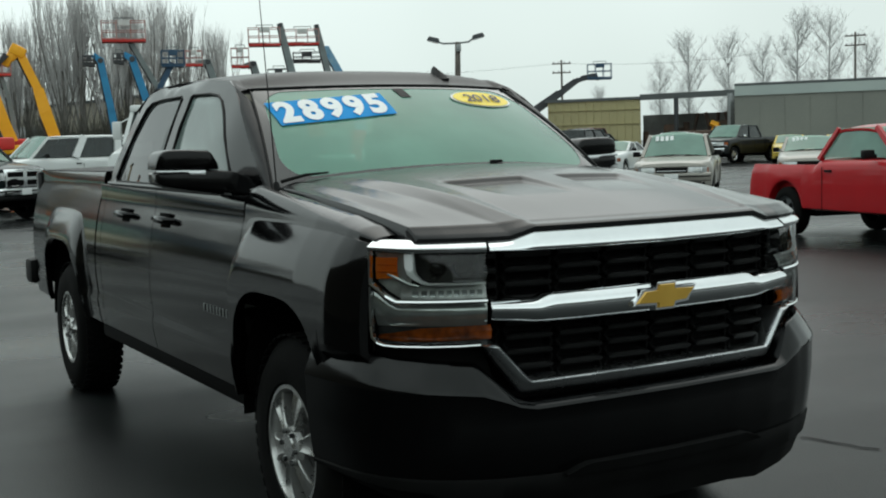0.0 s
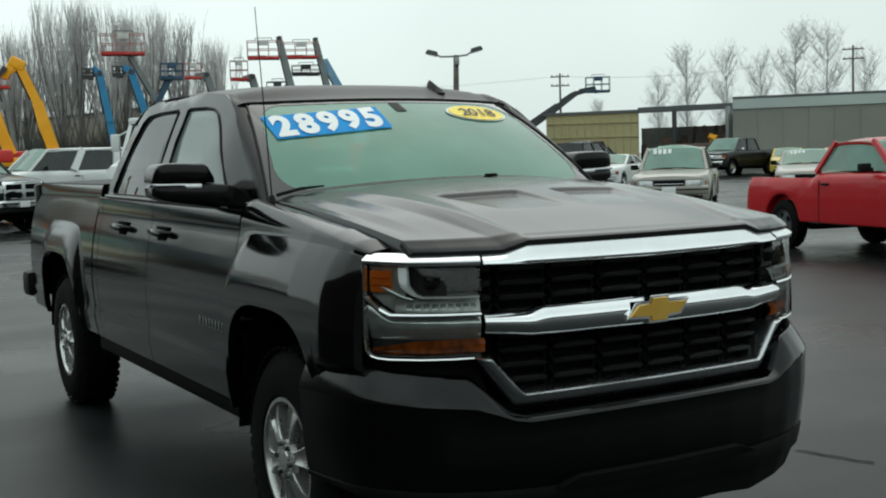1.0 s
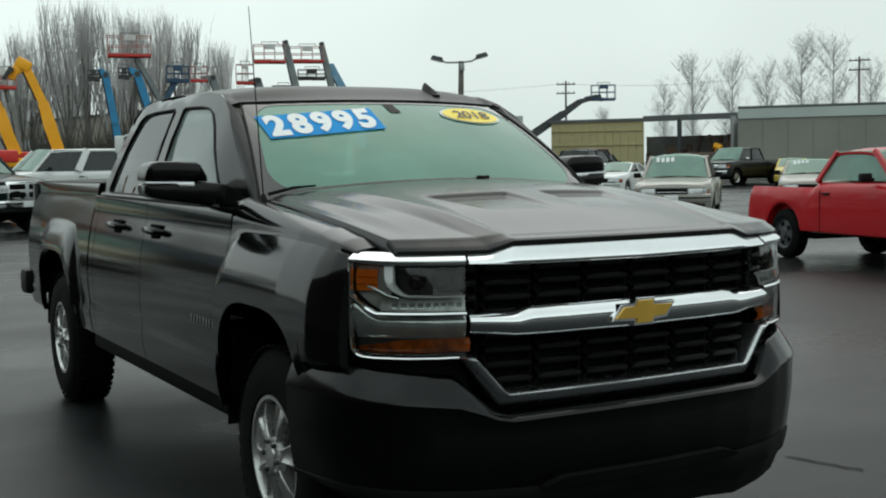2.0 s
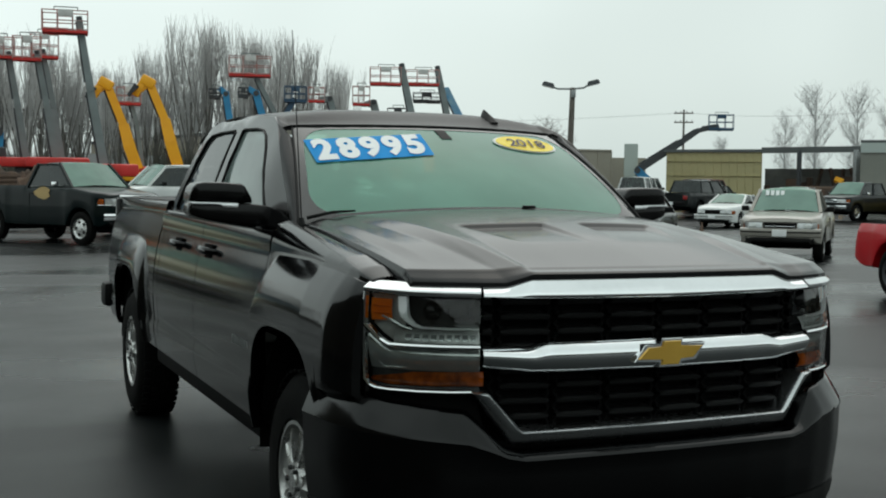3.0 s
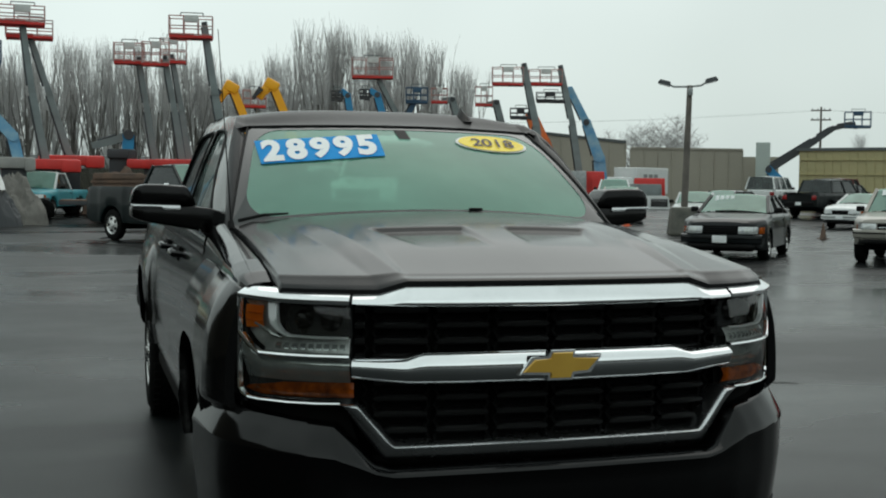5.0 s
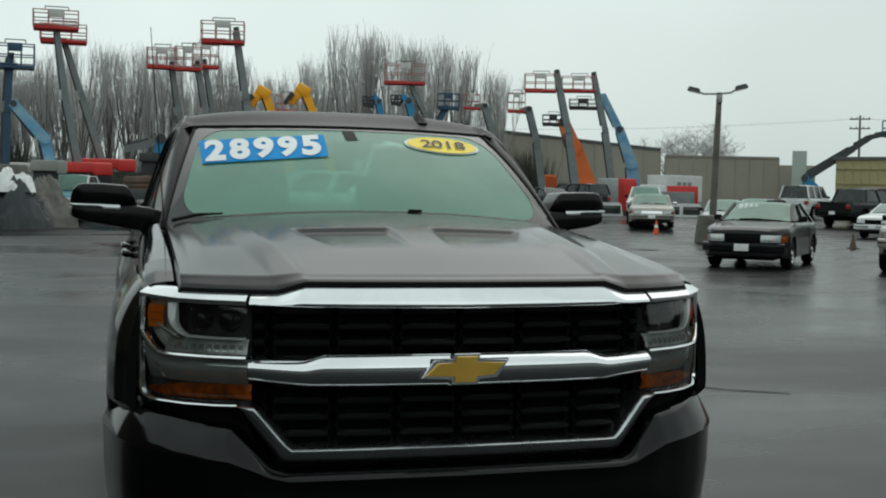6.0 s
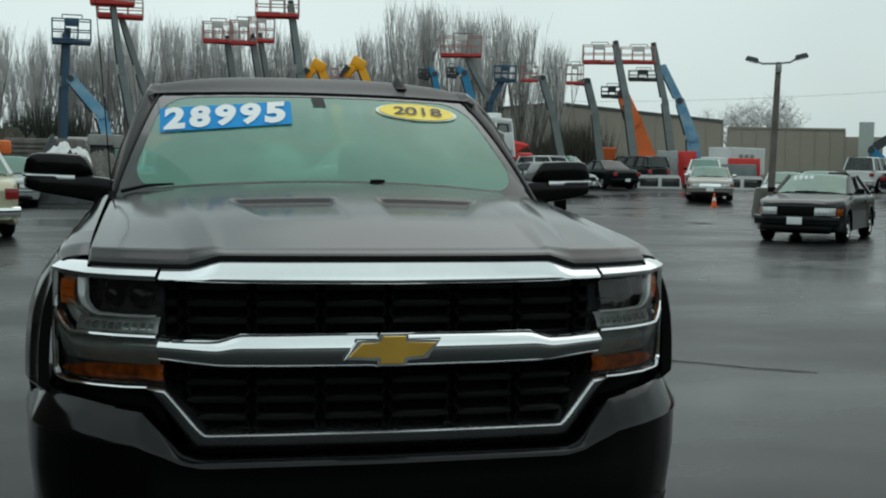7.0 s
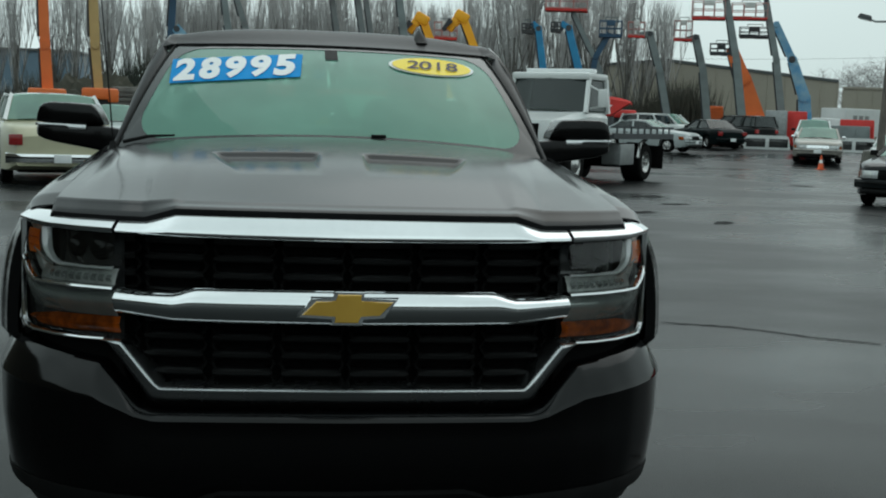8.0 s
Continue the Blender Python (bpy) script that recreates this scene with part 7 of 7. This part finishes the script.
wall_strip(bm, [(40.9, 82.2, 4.78), (48.6, 78.1, 4.68)], 8.0)
part("wall", bm, "beige_wall", longw, "beige siding", False)
bm = bmesh.new()
wall_strip(bm, [(48.62, 78.1, 4.12), (51.0, 76.8, 4.12)], 6.0)
part("lower_wall", bm, "beige_wall", longw, "", False)
trim_line(longw, (40.9, 82.2), (48.6, 78.1), 4.78, 4.68, "beige_wall", 0.14)
siding(longw, (40.9, 82.2), (48.6, 78.1), 0, 4.6, 8, "beige_wall", 0.06)
bm = bmesh.new()
box(bm, (0, 0, 2.58), (1.1, 1.0, 5.16), 0.05, None, 0.96)
solid("white_silo", bm, "band_wall", "pale square tower beside the low building", "tower", m=pose(48.95, 75.8, 0, 0, 0, -32))

shed = thing("tan_shed", "tan sheet-metal shed with a flat roof", "shed")
bm = bmesh.new()
wall_strip(bm, [(46.15, 66.85, 4.25), (51.3, 62.9, 4.30)], 0.4)
part("wall", bm, "tan_wall", shed, "tan sheet siding", False)
siding(shed, (46.15, 66.85), (51.3, 62.9), 0, 4.2, 12, "tan_wall", 0.045)
for z in (1.3, 2.6, 3.6):
    trim_line(shed, (46.15, 66.85), (51.3, 62.9), z, z, "tan_wall", 0.025, "girt")
trim_line(shed, (45.95, 66.95), (51.4, 62.8), 4.32, 4.37, "roof", 0.2)
bm = bmesh.new()
grid(bm, [[(46.15, 66.85, 4.4), (51.3, 62.9, 4.45)], [(52.2, 74.9, 4.4), (57.4, 70.9, 4.45)]])
part("roof", bm, "roof", shed, "", False)
bm = bmesh.new()
grid(bm, [[(46.15, 66.85, 0), (46.15, 66.85, 4.3)], [(52.2, 74.9, 0), (52.2, 74.9, 4.3)]])
part("end_wall", bm, "tan_wall", shed, "", False)

can = thing("open_canopy", "open-sided dark canopy over stored machinery", "canopy")
trim_line(can, (51.3, 62.9), (55.9, 56.6), 4.40, 4.45, "roof", 0.40)
bm = bmesh.new()
grid(bm, [[(51.3, 62.9, 4.55), (55.9, 56.6, 4.6)], [(57.5, 68.9, 4.55), (62.1, 62.6, 4.6)]])
part("roof", bm, "roof", can, "", False)
for k, mt in ((0.33, "lift_dark"), (0.82, "steel")):
    bm = bmesh.new()
    box(bm, (51.3 + 4.6 * k, 62.9 - 6.3 * k, 2.2), (0.20 if k < 0.8 else 0.50, 0.3, 4.4), 0.02)
    part("post", bm, mt, can)
bm = bmesh.new()
wall_strip(bm, [(56.9, 69.4, 3.3), (62.4, 61.4, 3.3)], 0.3)
part("back_wall", bm, "concrete", can, "pale low wall behind the stored parts", False)
bm = bmesh.new()
rnd = random.Random(4)
for k in range(26):
    t = rnd.random()
    h = 0.8 + 1.9 * rnd.random()
    box(bm, (52.4 + 4.6 * t + rnd.random() * 2, 63.8 - 6.3 * t + rnd.random() * 2, h / 2), (0.5 + rnd.random(), 0.4, h), 0.05, Matrix.Rotation(rnd.random() * 3, 3, "Z"), 0.8)
for k in range(5):
    t = 0.2 + 0.6 * rnd.random()
    p = Vector((53.5 + 4.6 * t, 64.4 - 6.3 * t, 0.6))
    beam(bm, p, p + Vector((rnd.uniform(-1, 1), 0, 2.6)), 0.25, 0.18)
solid("stored_machinery", bm, "rust", "rusty stored machinery parts under the canopy", "machinery", "stuff")
bm = bmesh.new()
beam(bm, (54.6, 59.6, 0.3), (55.0, 59.0, 2.3), 0.6, 0.4)
beam(bm, (55.0, 59.0, 2.2), (54.7, 59.4, 2.45), 0.4, 0.3)
solid("yellow_digger_arm", bm, "lift_yellow", "yellow digger arm standing under the canopy", "digger arm")

gb = thing("grey_building", "long grey-green building with a pale band under its roof", "building")
A0, A1 = (52.0, 54.2), (66.5, 37.8)
bm = bmesh.new()
wall_strip(bm, [(*A0, 4.05), (*A1, 4.05)], 10.0)
part("wall", bm, "grey_wall", gb, "grey-green siding", False)
trim_line(gb, A0, A1, 4.36, 4.36, "band_wall", 0.62, "pale_band")
trim_line(gb, A0, A1, 4.76, 4.76, "roof", 0.16)
siding(gb, A0, A1, 0, 4.0, 14, "grey_wall", 0.014)
for k, w, h in ((0.52, 1.4, 1.6),):
    d = Vector((A1[0] - A0[0], A1[1] - A0[1], 0))
    p = Vector((A0[0], A0[1], 0)) + d * k
    bm = bmesh.new()
    box(bm, p + Vector((-0.10, -0.09, 2.4)), (w, 0.12, h), 0.01, Matrix.Rotation(math.atan2(d.y, d.x), 3, "Z"))
    part("window", bm, "band_wall", gb, "pale shuttered window")

# plain unseen rows added behind and beside the camera, dark for the truck to mirror
for nm, a, b, h in (("wall_south", (-15.5, -30), (48, -30), 5.0), ("wall_west", (-15, 18), (-15, -30), 8.5), ("wall_east", (48, -30), (48, 12), 5.0)):
    bm = bmesh.new()
    n = 16
    wall_strip(bm, [(a[0] + (b[0] - a[0]) * i / n, a[1] + (b[1] - a[1]) * i / n, h * (0.97 + 0.08 * noise.noise(Vector((i * 0.7, h, 0))))) for i in range(n + 1)], 0.6)
    solid(nm, bm, "hedge", "plain unseen dark row added for the reflections", "wall", "structure")


# ---------------------------------------------------------------- trees
def limb(bm, p, d, length, r, n=4, sides=4, bend=0.12, rnd=random):
    """A tapered bough that wanders; returns its points."""
    pts, radii = [Vector(p)], [r]
    d = Vector(d).normalized()
    for i in range(n):
        d = (d + Vector((rnd.uniform(-bend, bend), rnd.uniform(-bend, bend), bend * 0.55))).normalized()
        pts.append(pts[-1] + d * length / n)
        radii.append(max(0.006, r * (1 - (i + 1) / n * 0.85)))
    tube(bm, pts, radii, sides, False)
    return pts


def poplar(seed, h=11.0, bark="bark", twig="twig"):
    """A bare pollarded poplar: short trunk, many steep boughs, fine upright twigs."""
    rnd = random.Random(seed)
    v = thing("bare_poplar", "tall bare poplar with dense upright grey branches", "tree", None, "row of bare poplars")
    bm = bmesh.new()
    tube(bm, [(0, 0, 0), (0.05, 0, h * 0.13), (0, 0.05, h * 0.30), (0.05, 0, h * 0.55)], [0.22, 0.18, 0.14, 0.07], 8)
    boughs = []
    part("trunk", bm, bark, v, "grey trunk")
    bm = bmesh.new()
    for k in range(13):
        z = h * rnd.uniform(0.04, 0.26)
        a = rnd.uniform(0, math.tau)
        q = rnd.uniform(0.05, 0.34)
        boughs.append(limb(bm, (0, 0, z), (math.cos(a) * q, math.sin(a) * q, 1.0), h * rnd.uniform(0.62, 0.72), 0.060, 8, 5, 0.030, rnd))
    tagged(part("crown_wood", bm, bark, v), "steep grey-brown boughs", kind="stuff")
    bm = bmesh.new()
    for pts in boughs:
        for k in range(12):
            i = rnd.randrange(2, len(pts) - 1)
            p = pts[i].lerp(pts[i + 1], rnd.random())
            a = rnd.uniform(0, math.tau)
            ln = min(max(0.7, h * rnd.uniform(0.90, 1.0) - p.z), h * 0.34)
            q = limb(bm, p, (math.cos(a) * 0.15, math.sin(a) * 0.15, 1.0), ln, 0.024, 4, 3, 0.045, rnd)
            for _ in range(2):
                b = rnd.uniform(0, math.tau)
                limb(bm, q[rnd.randrange(1, 4)], (math.cos(b) * 0.26, math.sin(b) * 0.26, 1.0), ln * 0.45, 0.013, 2, 3, 0.06, rnd)
    part("crown", bm, twig, v, "crown of fine bare twigs")
    return v


def broad_tree(seed, h, spread, twig, label, bark="bark"):
    rnd = random.Random(seed)
    v = thing("bare_tree", label, "tree", None, "bare trees in the distance")
    bm = bmesh.new()
    tube(bm, [(0, 0, 0), (0.1, 0, h * 0.2), (0, 0.1, h * 0.38)], [0.28, 0.22, 0.16], 8)
    tips = []
    part("trunk", bm, bark, v, "grey trunk")
    bm = bmesh.new()
    for k in range(14):
        a = rnd.uniform(0, math.tau)
        q = spread * rnd.uniform(0.3, 1.1)
        tips.append(limb(bm, (0, 0, h * rnd.uniform(0.15, 0.38)), (math.cos(a) * q, math.sin(a) * q, 1.0), h * rnd.uniform(0.45, 0.62), 0.10, 6, 5, 0.2, rnd))
    for pts in tips:
        for k in range(24):
            p = pts[rnd.randrange(1, len(pts))]
            a, u = rnd.uniform(0, math.tau), rnd.uniform(-0.1, 1.0)
            q = limb(bm, p, (math.cos(a), math.sin(a), u), h * rnd.uniform(0.10, 0.22), 0.035, 3, 3, 0.3, rnd)
            for _ in range(4):
                b = rnd.uniform(0, math.tau)
                limb(bm, q[rnd.randrange(1, 4)], (math.cos(b), math.sin(b), rnd.uniform(0, 0.9)), h * 0.10, 0.02, 2, 3, 0.3, rnd)
    part("crown", bm, twig, v, "crown of fine bare twigs")
    return v


rnd = random.Random(12)
kinds = [poplar(s, 11.0) for s in (1, 2, 3, 4, 5)]
spots = []
x = -31.0
while x < 26.5:
    hh = ip(x, (-31, -20, -10, -1, 6, 9.5, 11.5, 14, 17, 21, 24, 26.5), (9.0, 9.3, 9.6, 11.0, 10.6, 9.2, 10.4, 12.0, 12.6, 12.0, 11.0, 9.6))
    spots.append((x, 79.5 + rnd.uniform(-2.5, 2.5) - 0.05 * abs(x), hh * rnd.uniform(0.90, 1.01)))
    x += rnd.uniform(1.05, 1.65) if x > -8.5 else rnd.uniform(1.7, 2.5)
for i, (px, py, hh) in enumerate(spots):
    m = pose(px, py, rise(py), 0, 0, rnd.uniform(0, 360)) @ Matrix.Diagonal((hh / 11 * 0.98, hh / 11 * 0.98, hh / 11, 1))
    if i < 5:
        kinds[i].matrix_world = m
    else:
        k = copy_thing(kinds[i % 5], Matrix())
        k.matrix_basis = m
# the row behind wears the haze-paled tone on trunk and twigs alike
back = [poplar(s, 11.0, "twig_hazed", "twig_hazed") for s in (41, 42, 43)]
for i in range(26):
    px, hh = -17 + 1.75 * i + rnd.uniform(-0.6, 0.6), rnd.uniform(8.2, 10.4)
    m = pose(px, 95.0 + rnd.uniform(-2, 2), 0.42, 0, 0, rnd.uniform(0, 360)) @ Matrix.Diagonal((hh / 11 * 1.25, hh / 11 * 1.25, hh / 11, 1))
    if i < 3:
        back[i].matrix_world = m
    elif px < 24:
        copy_thing(back[i % 3], Matrix()).matrix_basis = m
t1 = broad_tree(21, 8.6, 0.9, "twig", "round bare tree behind the long wall")
t1.matrix_world = pose(56.2, 102.5, 0)
t2 = broad_tree(22, 8.0, 1.0, "twig", "round bare tree behind the long wall")
t2.matrix_world = pose(52.6, 104.8, 0)
def oval_tree(seed, h=12.5):
    """A slim bare tree: one leader to the top, rising side limbs and a haze of fine twigs."""
    rnd = random.Random(seed)
    v = thing("bare_tree", "pale hazy bare tree with an oval crown far away", "tree", None, "bare trees in the distance")
    bm = bmesh.new()
    tube(bm, [(0, 0, 0), (0.08, 0, h * 0.3), (-0.05, 0.05, h * 0.6), (0.05, 0, h * 0.97)], [0.20, 0.15, 0.09, 0.02], 6)
    part("trunk", bm, "twig_hazed", v, "grey trunk paled with distance haze")
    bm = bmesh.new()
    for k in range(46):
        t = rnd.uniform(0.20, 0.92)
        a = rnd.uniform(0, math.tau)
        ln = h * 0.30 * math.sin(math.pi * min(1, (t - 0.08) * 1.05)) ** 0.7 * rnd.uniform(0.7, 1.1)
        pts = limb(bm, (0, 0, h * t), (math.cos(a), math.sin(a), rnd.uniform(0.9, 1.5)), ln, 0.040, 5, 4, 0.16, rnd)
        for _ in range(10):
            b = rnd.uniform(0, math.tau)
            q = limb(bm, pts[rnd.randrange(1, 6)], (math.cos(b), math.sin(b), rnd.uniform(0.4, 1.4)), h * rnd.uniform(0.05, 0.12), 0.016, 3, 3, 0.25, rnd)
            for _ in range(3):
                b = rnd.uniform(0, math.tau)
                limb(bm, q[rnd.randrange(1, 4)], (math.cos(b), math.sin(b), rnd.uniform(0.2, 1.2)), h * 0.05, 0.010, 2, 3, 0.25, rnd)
    part("crown", bm, "twig_hazed", v, "crown of fine bare twigs")
    return v


far = [oval_tree(30 + k) for k in range(3)]
for i, (px, py, hh) in enumerate(((81.3, 96.2, 9.4), (83.8, 94.4, 12.0), (86.8, 91.6, 11.6), (89.4, 89.2, 11.0), (91.8, 86.6, 13.6), (94.4, 84.6, 13.2), (97.0, 82.0, 11.0), (64.0, 84.0, 6.0))):
    m = pose(px, py, 0, 0, 0, 70 * i) @ Matrix.Diagonal((hh / 12.5 * 1.05, hh / 12.5 * 1.05, hh / 12.5, 1))
    if i < 3:
        far[i].matrix_world = m
    else:
        k = copy_thing(far[i % 3], Matrix())
        k.matrix_basis = m


def scrub(name, label, x0, x1, y, depth, h, mat, n, seed):
    """A band of tangled brush: thousands of thin stems."""
    r = random.Random(seed)
    verts, faces = [], []
    for k in range(n):
        px, py = r.uniform(x0, x1), y + r.uniform(-depth, depth)
        hh = h * r.uniform(0.35, 1.0) * (0.75 + 0.4 * noise.noise(Vector((px * 0.25, py * 0.1, seed))))
        a, w = r.uniform(0, math.pi), r.uniform(0.02, 0.07)
        lx, ly = r.uniform(-0.5, 0.5), r.uniform(-0.3, 0.3)
        dx, dy = math.cos(a) * w, math.sin(a) * w
        i = len(verts)
        verts += [(px - dx, py - dy, 0), (px + dx, py + dy, 0), (px + lx + dx * 0.6, py + ly + dy * 0.6, hh * 0.6), (px + lx - dx * 0.6, py + ly - dy * 0.6, hh * 0.6), (px + lx * 1.8, py + ly * 1.8, hh)]
        faces += [(i, i + 1, i + 2, i + 3), (i + 3, i + 2, i + 4)]
    me = bpy.data.meshes.new(name)
    me.from_pydata(verts, [], faces)
    me.materials.append(M[mat])
    tagged(new(name, me), label, "brush", "", "stuff")


scrub("brush_band", "dark tangled brush below the poplars", -34, 29, 76.0, 2.5, 3.9, "hedge", 15000, 2)
scrub("brush_band", "dark tangled brush behind the yard machines", -30, 14, 66.0, 2.0, 3.3, "hedge", 8000, 3)
scrub("brush_band", "hazy grey thicket far behind the poplars", -9, 26, 100.0, 3.0, 8.5, "twig_hazed", 3600, 6)
scrub("brush_band", "low hazy thicket before the blue-grey building", -70, -9, 100.0, 3.0, 4.6, "twig_hazed", 6000, 16)
scrub("brush_band", "dark evergreen shrubs below the poplars", -11.2, -4, 74.0, 1.5, 5.6, "conifer", 3000, 7)
scrub("brush_band", "low evergreen shrubs at the end of the poplars", -32, -11.2, 74.0, 1.5, 3.6, "conifer", 5000, 17)
scrub("brush_band", "dark evergreen shrubs behind the yellow handlers", 6, 20, 73.5, 1.2, 4.4, "conifer", 5000, 8)
scrub("brush_band", "dark brush at the end of the warehouse", 12, 27, 72.5, 2.0, 5.4, "hedge", 9000, 4)

# low dark sheds glimpsed behind the brush
for x, w, h, mt in ((-2, 12, 2.6, "grey_wall"), (12, 9, 2.8, "roof")):
    v = thing("far_shed", "low dark shed behind the bare trees", "shed", pose(x, 90.0, 0))
    bm = bmesh.new()
    box(bm, (0, 0, h / 2), (w, 5, h), 0.02)
    part("wall", bm, mt, v, "", False)
    bm = bmesh.new()
    loft(bm, [[(-w / 2 - 0.3, -3, h), (-w / 2 - 0.3, 0, h + 1.0), (-w / 2 - 0.3, 3, h)], [(w / 2 + 0.3, -3, h), (w / 2 + 0.3, 0, h + 1.0), (w / 2 + 0.3, 3, h)]])
    part("roof", bm, "roof", v, "", False)

v = thing("far_building", "long blue-grey warehouse far behind the bare trees", "building", pose(-29.5, 112.0, 0))
bm = bmesh.new()
box(bm, (0, 0, 3.1), (19.0, 9, 6.2), 0.03)
part("wall", bm, "blue_wall", v, "blue-grey cladding", False)
bm = bmesh.new()
box(bm, (0, 0, 6.32), (19.5, 9.5, 0.24), 0.03)
part("roof", bm, "roof", v, "dark flat roof edge", False)

# seams, patches and puddles in the blacktop
M["tar"] = surface("tar_seam", (0.012, 0.012, 0.012), None, 3, 0.75, 0, 0.2, spec=0.06)
def seam(pts, w, label="dark tar seam in the asphalt"):
    bm = bmesh.new()
    r = random.Random(len(pts) + int(pts[0][0] * 7))
    rows = []
    for a, b in zip(pts, pts[1:]):
        for i in range(12):
            t = i / 12
            p = Vector((a[0] + (b[0] - a[0]) * t, a[1] + (b[1] - a[1]) * t, 0))
            d = Vector((-(b[1] - a[1]), b[0] - a[0], 0)).normalized()
            o = r.uniform(-0.4, 0.4) * w
            rows.append([p + d * (o - w / 2 * r.uniform(0.5, 1)) + Vector((0, 0, rise(p.y) + 0.005)), p + d * (o + w / 2 * r.uniform(0.5, 1)) + Vector((0, 0, rise(p.y) + 0.005))])
    grid(bm, rows)
    solid("asphalt_seam", bm, "tar", label, "seam", "structure")


def patch(x, y, w, d, rz, seed, label="small dark tar patch in the wet asphalt"):
    """An uneven flat patch a few millimetres proud of the blacktop."""
    r = random.Random(seed)
    bm = bmesh.new()
    ring = []
    for a in span(0, math.tau, 22)[:-1]:
        k = 0.75 + 0.5 * noise.noise(Vector((math.cos(a) * 1.3 + seed, math.sin(a) * 1.3, 0.3)))
        ring.append((w / 2 * k * math.cos(a) * r.uniform(0.9, 1.1), d / 2 * k * math.sin(a) * r.uniform(0.9, 1.1), 0.005))
    bm.faces.new([bm.verts.new(p) for p in ring])
    solid("asphalt_patch", bm, "tar", label, "patch", "structure", m=pose(x, y, rise(y), 0, 0, rz))


seam([(13.12, 45.6), (16.76, 44.65), (19.71, 42.28), (21.72, 38.38)], 0.12)
seam([(2.6, 5.37), (3.11, 5.21), (3.55, 4.83), (3.96, 4.56)], 0.04)
seam([(-1.65, 28.53), (-0.3, 25.96), (1.2, 23.29)], 0.15)
seam([(1.77, 1.12), (1.88, 0.71)], 0.025)
patch(7.16, 20.54, 0.9, 0.5, 0, 3)
patch(6.95, 18.33, 0.8, 0.45, 20, 4)
patch(5.73, 16.20, 0.7, 0.4, 40, 5)
patch(6.46, 14.41, 0.9, 0.35, 60, 6)
patch(-0.39, 30.86, 2.6, 0.7, 80, 7)
patch(0.78, 23.23, 2.0, 0.35, 100, 8)
patch(13.15, 26.51, 1.2, 0.5, 120, 9)
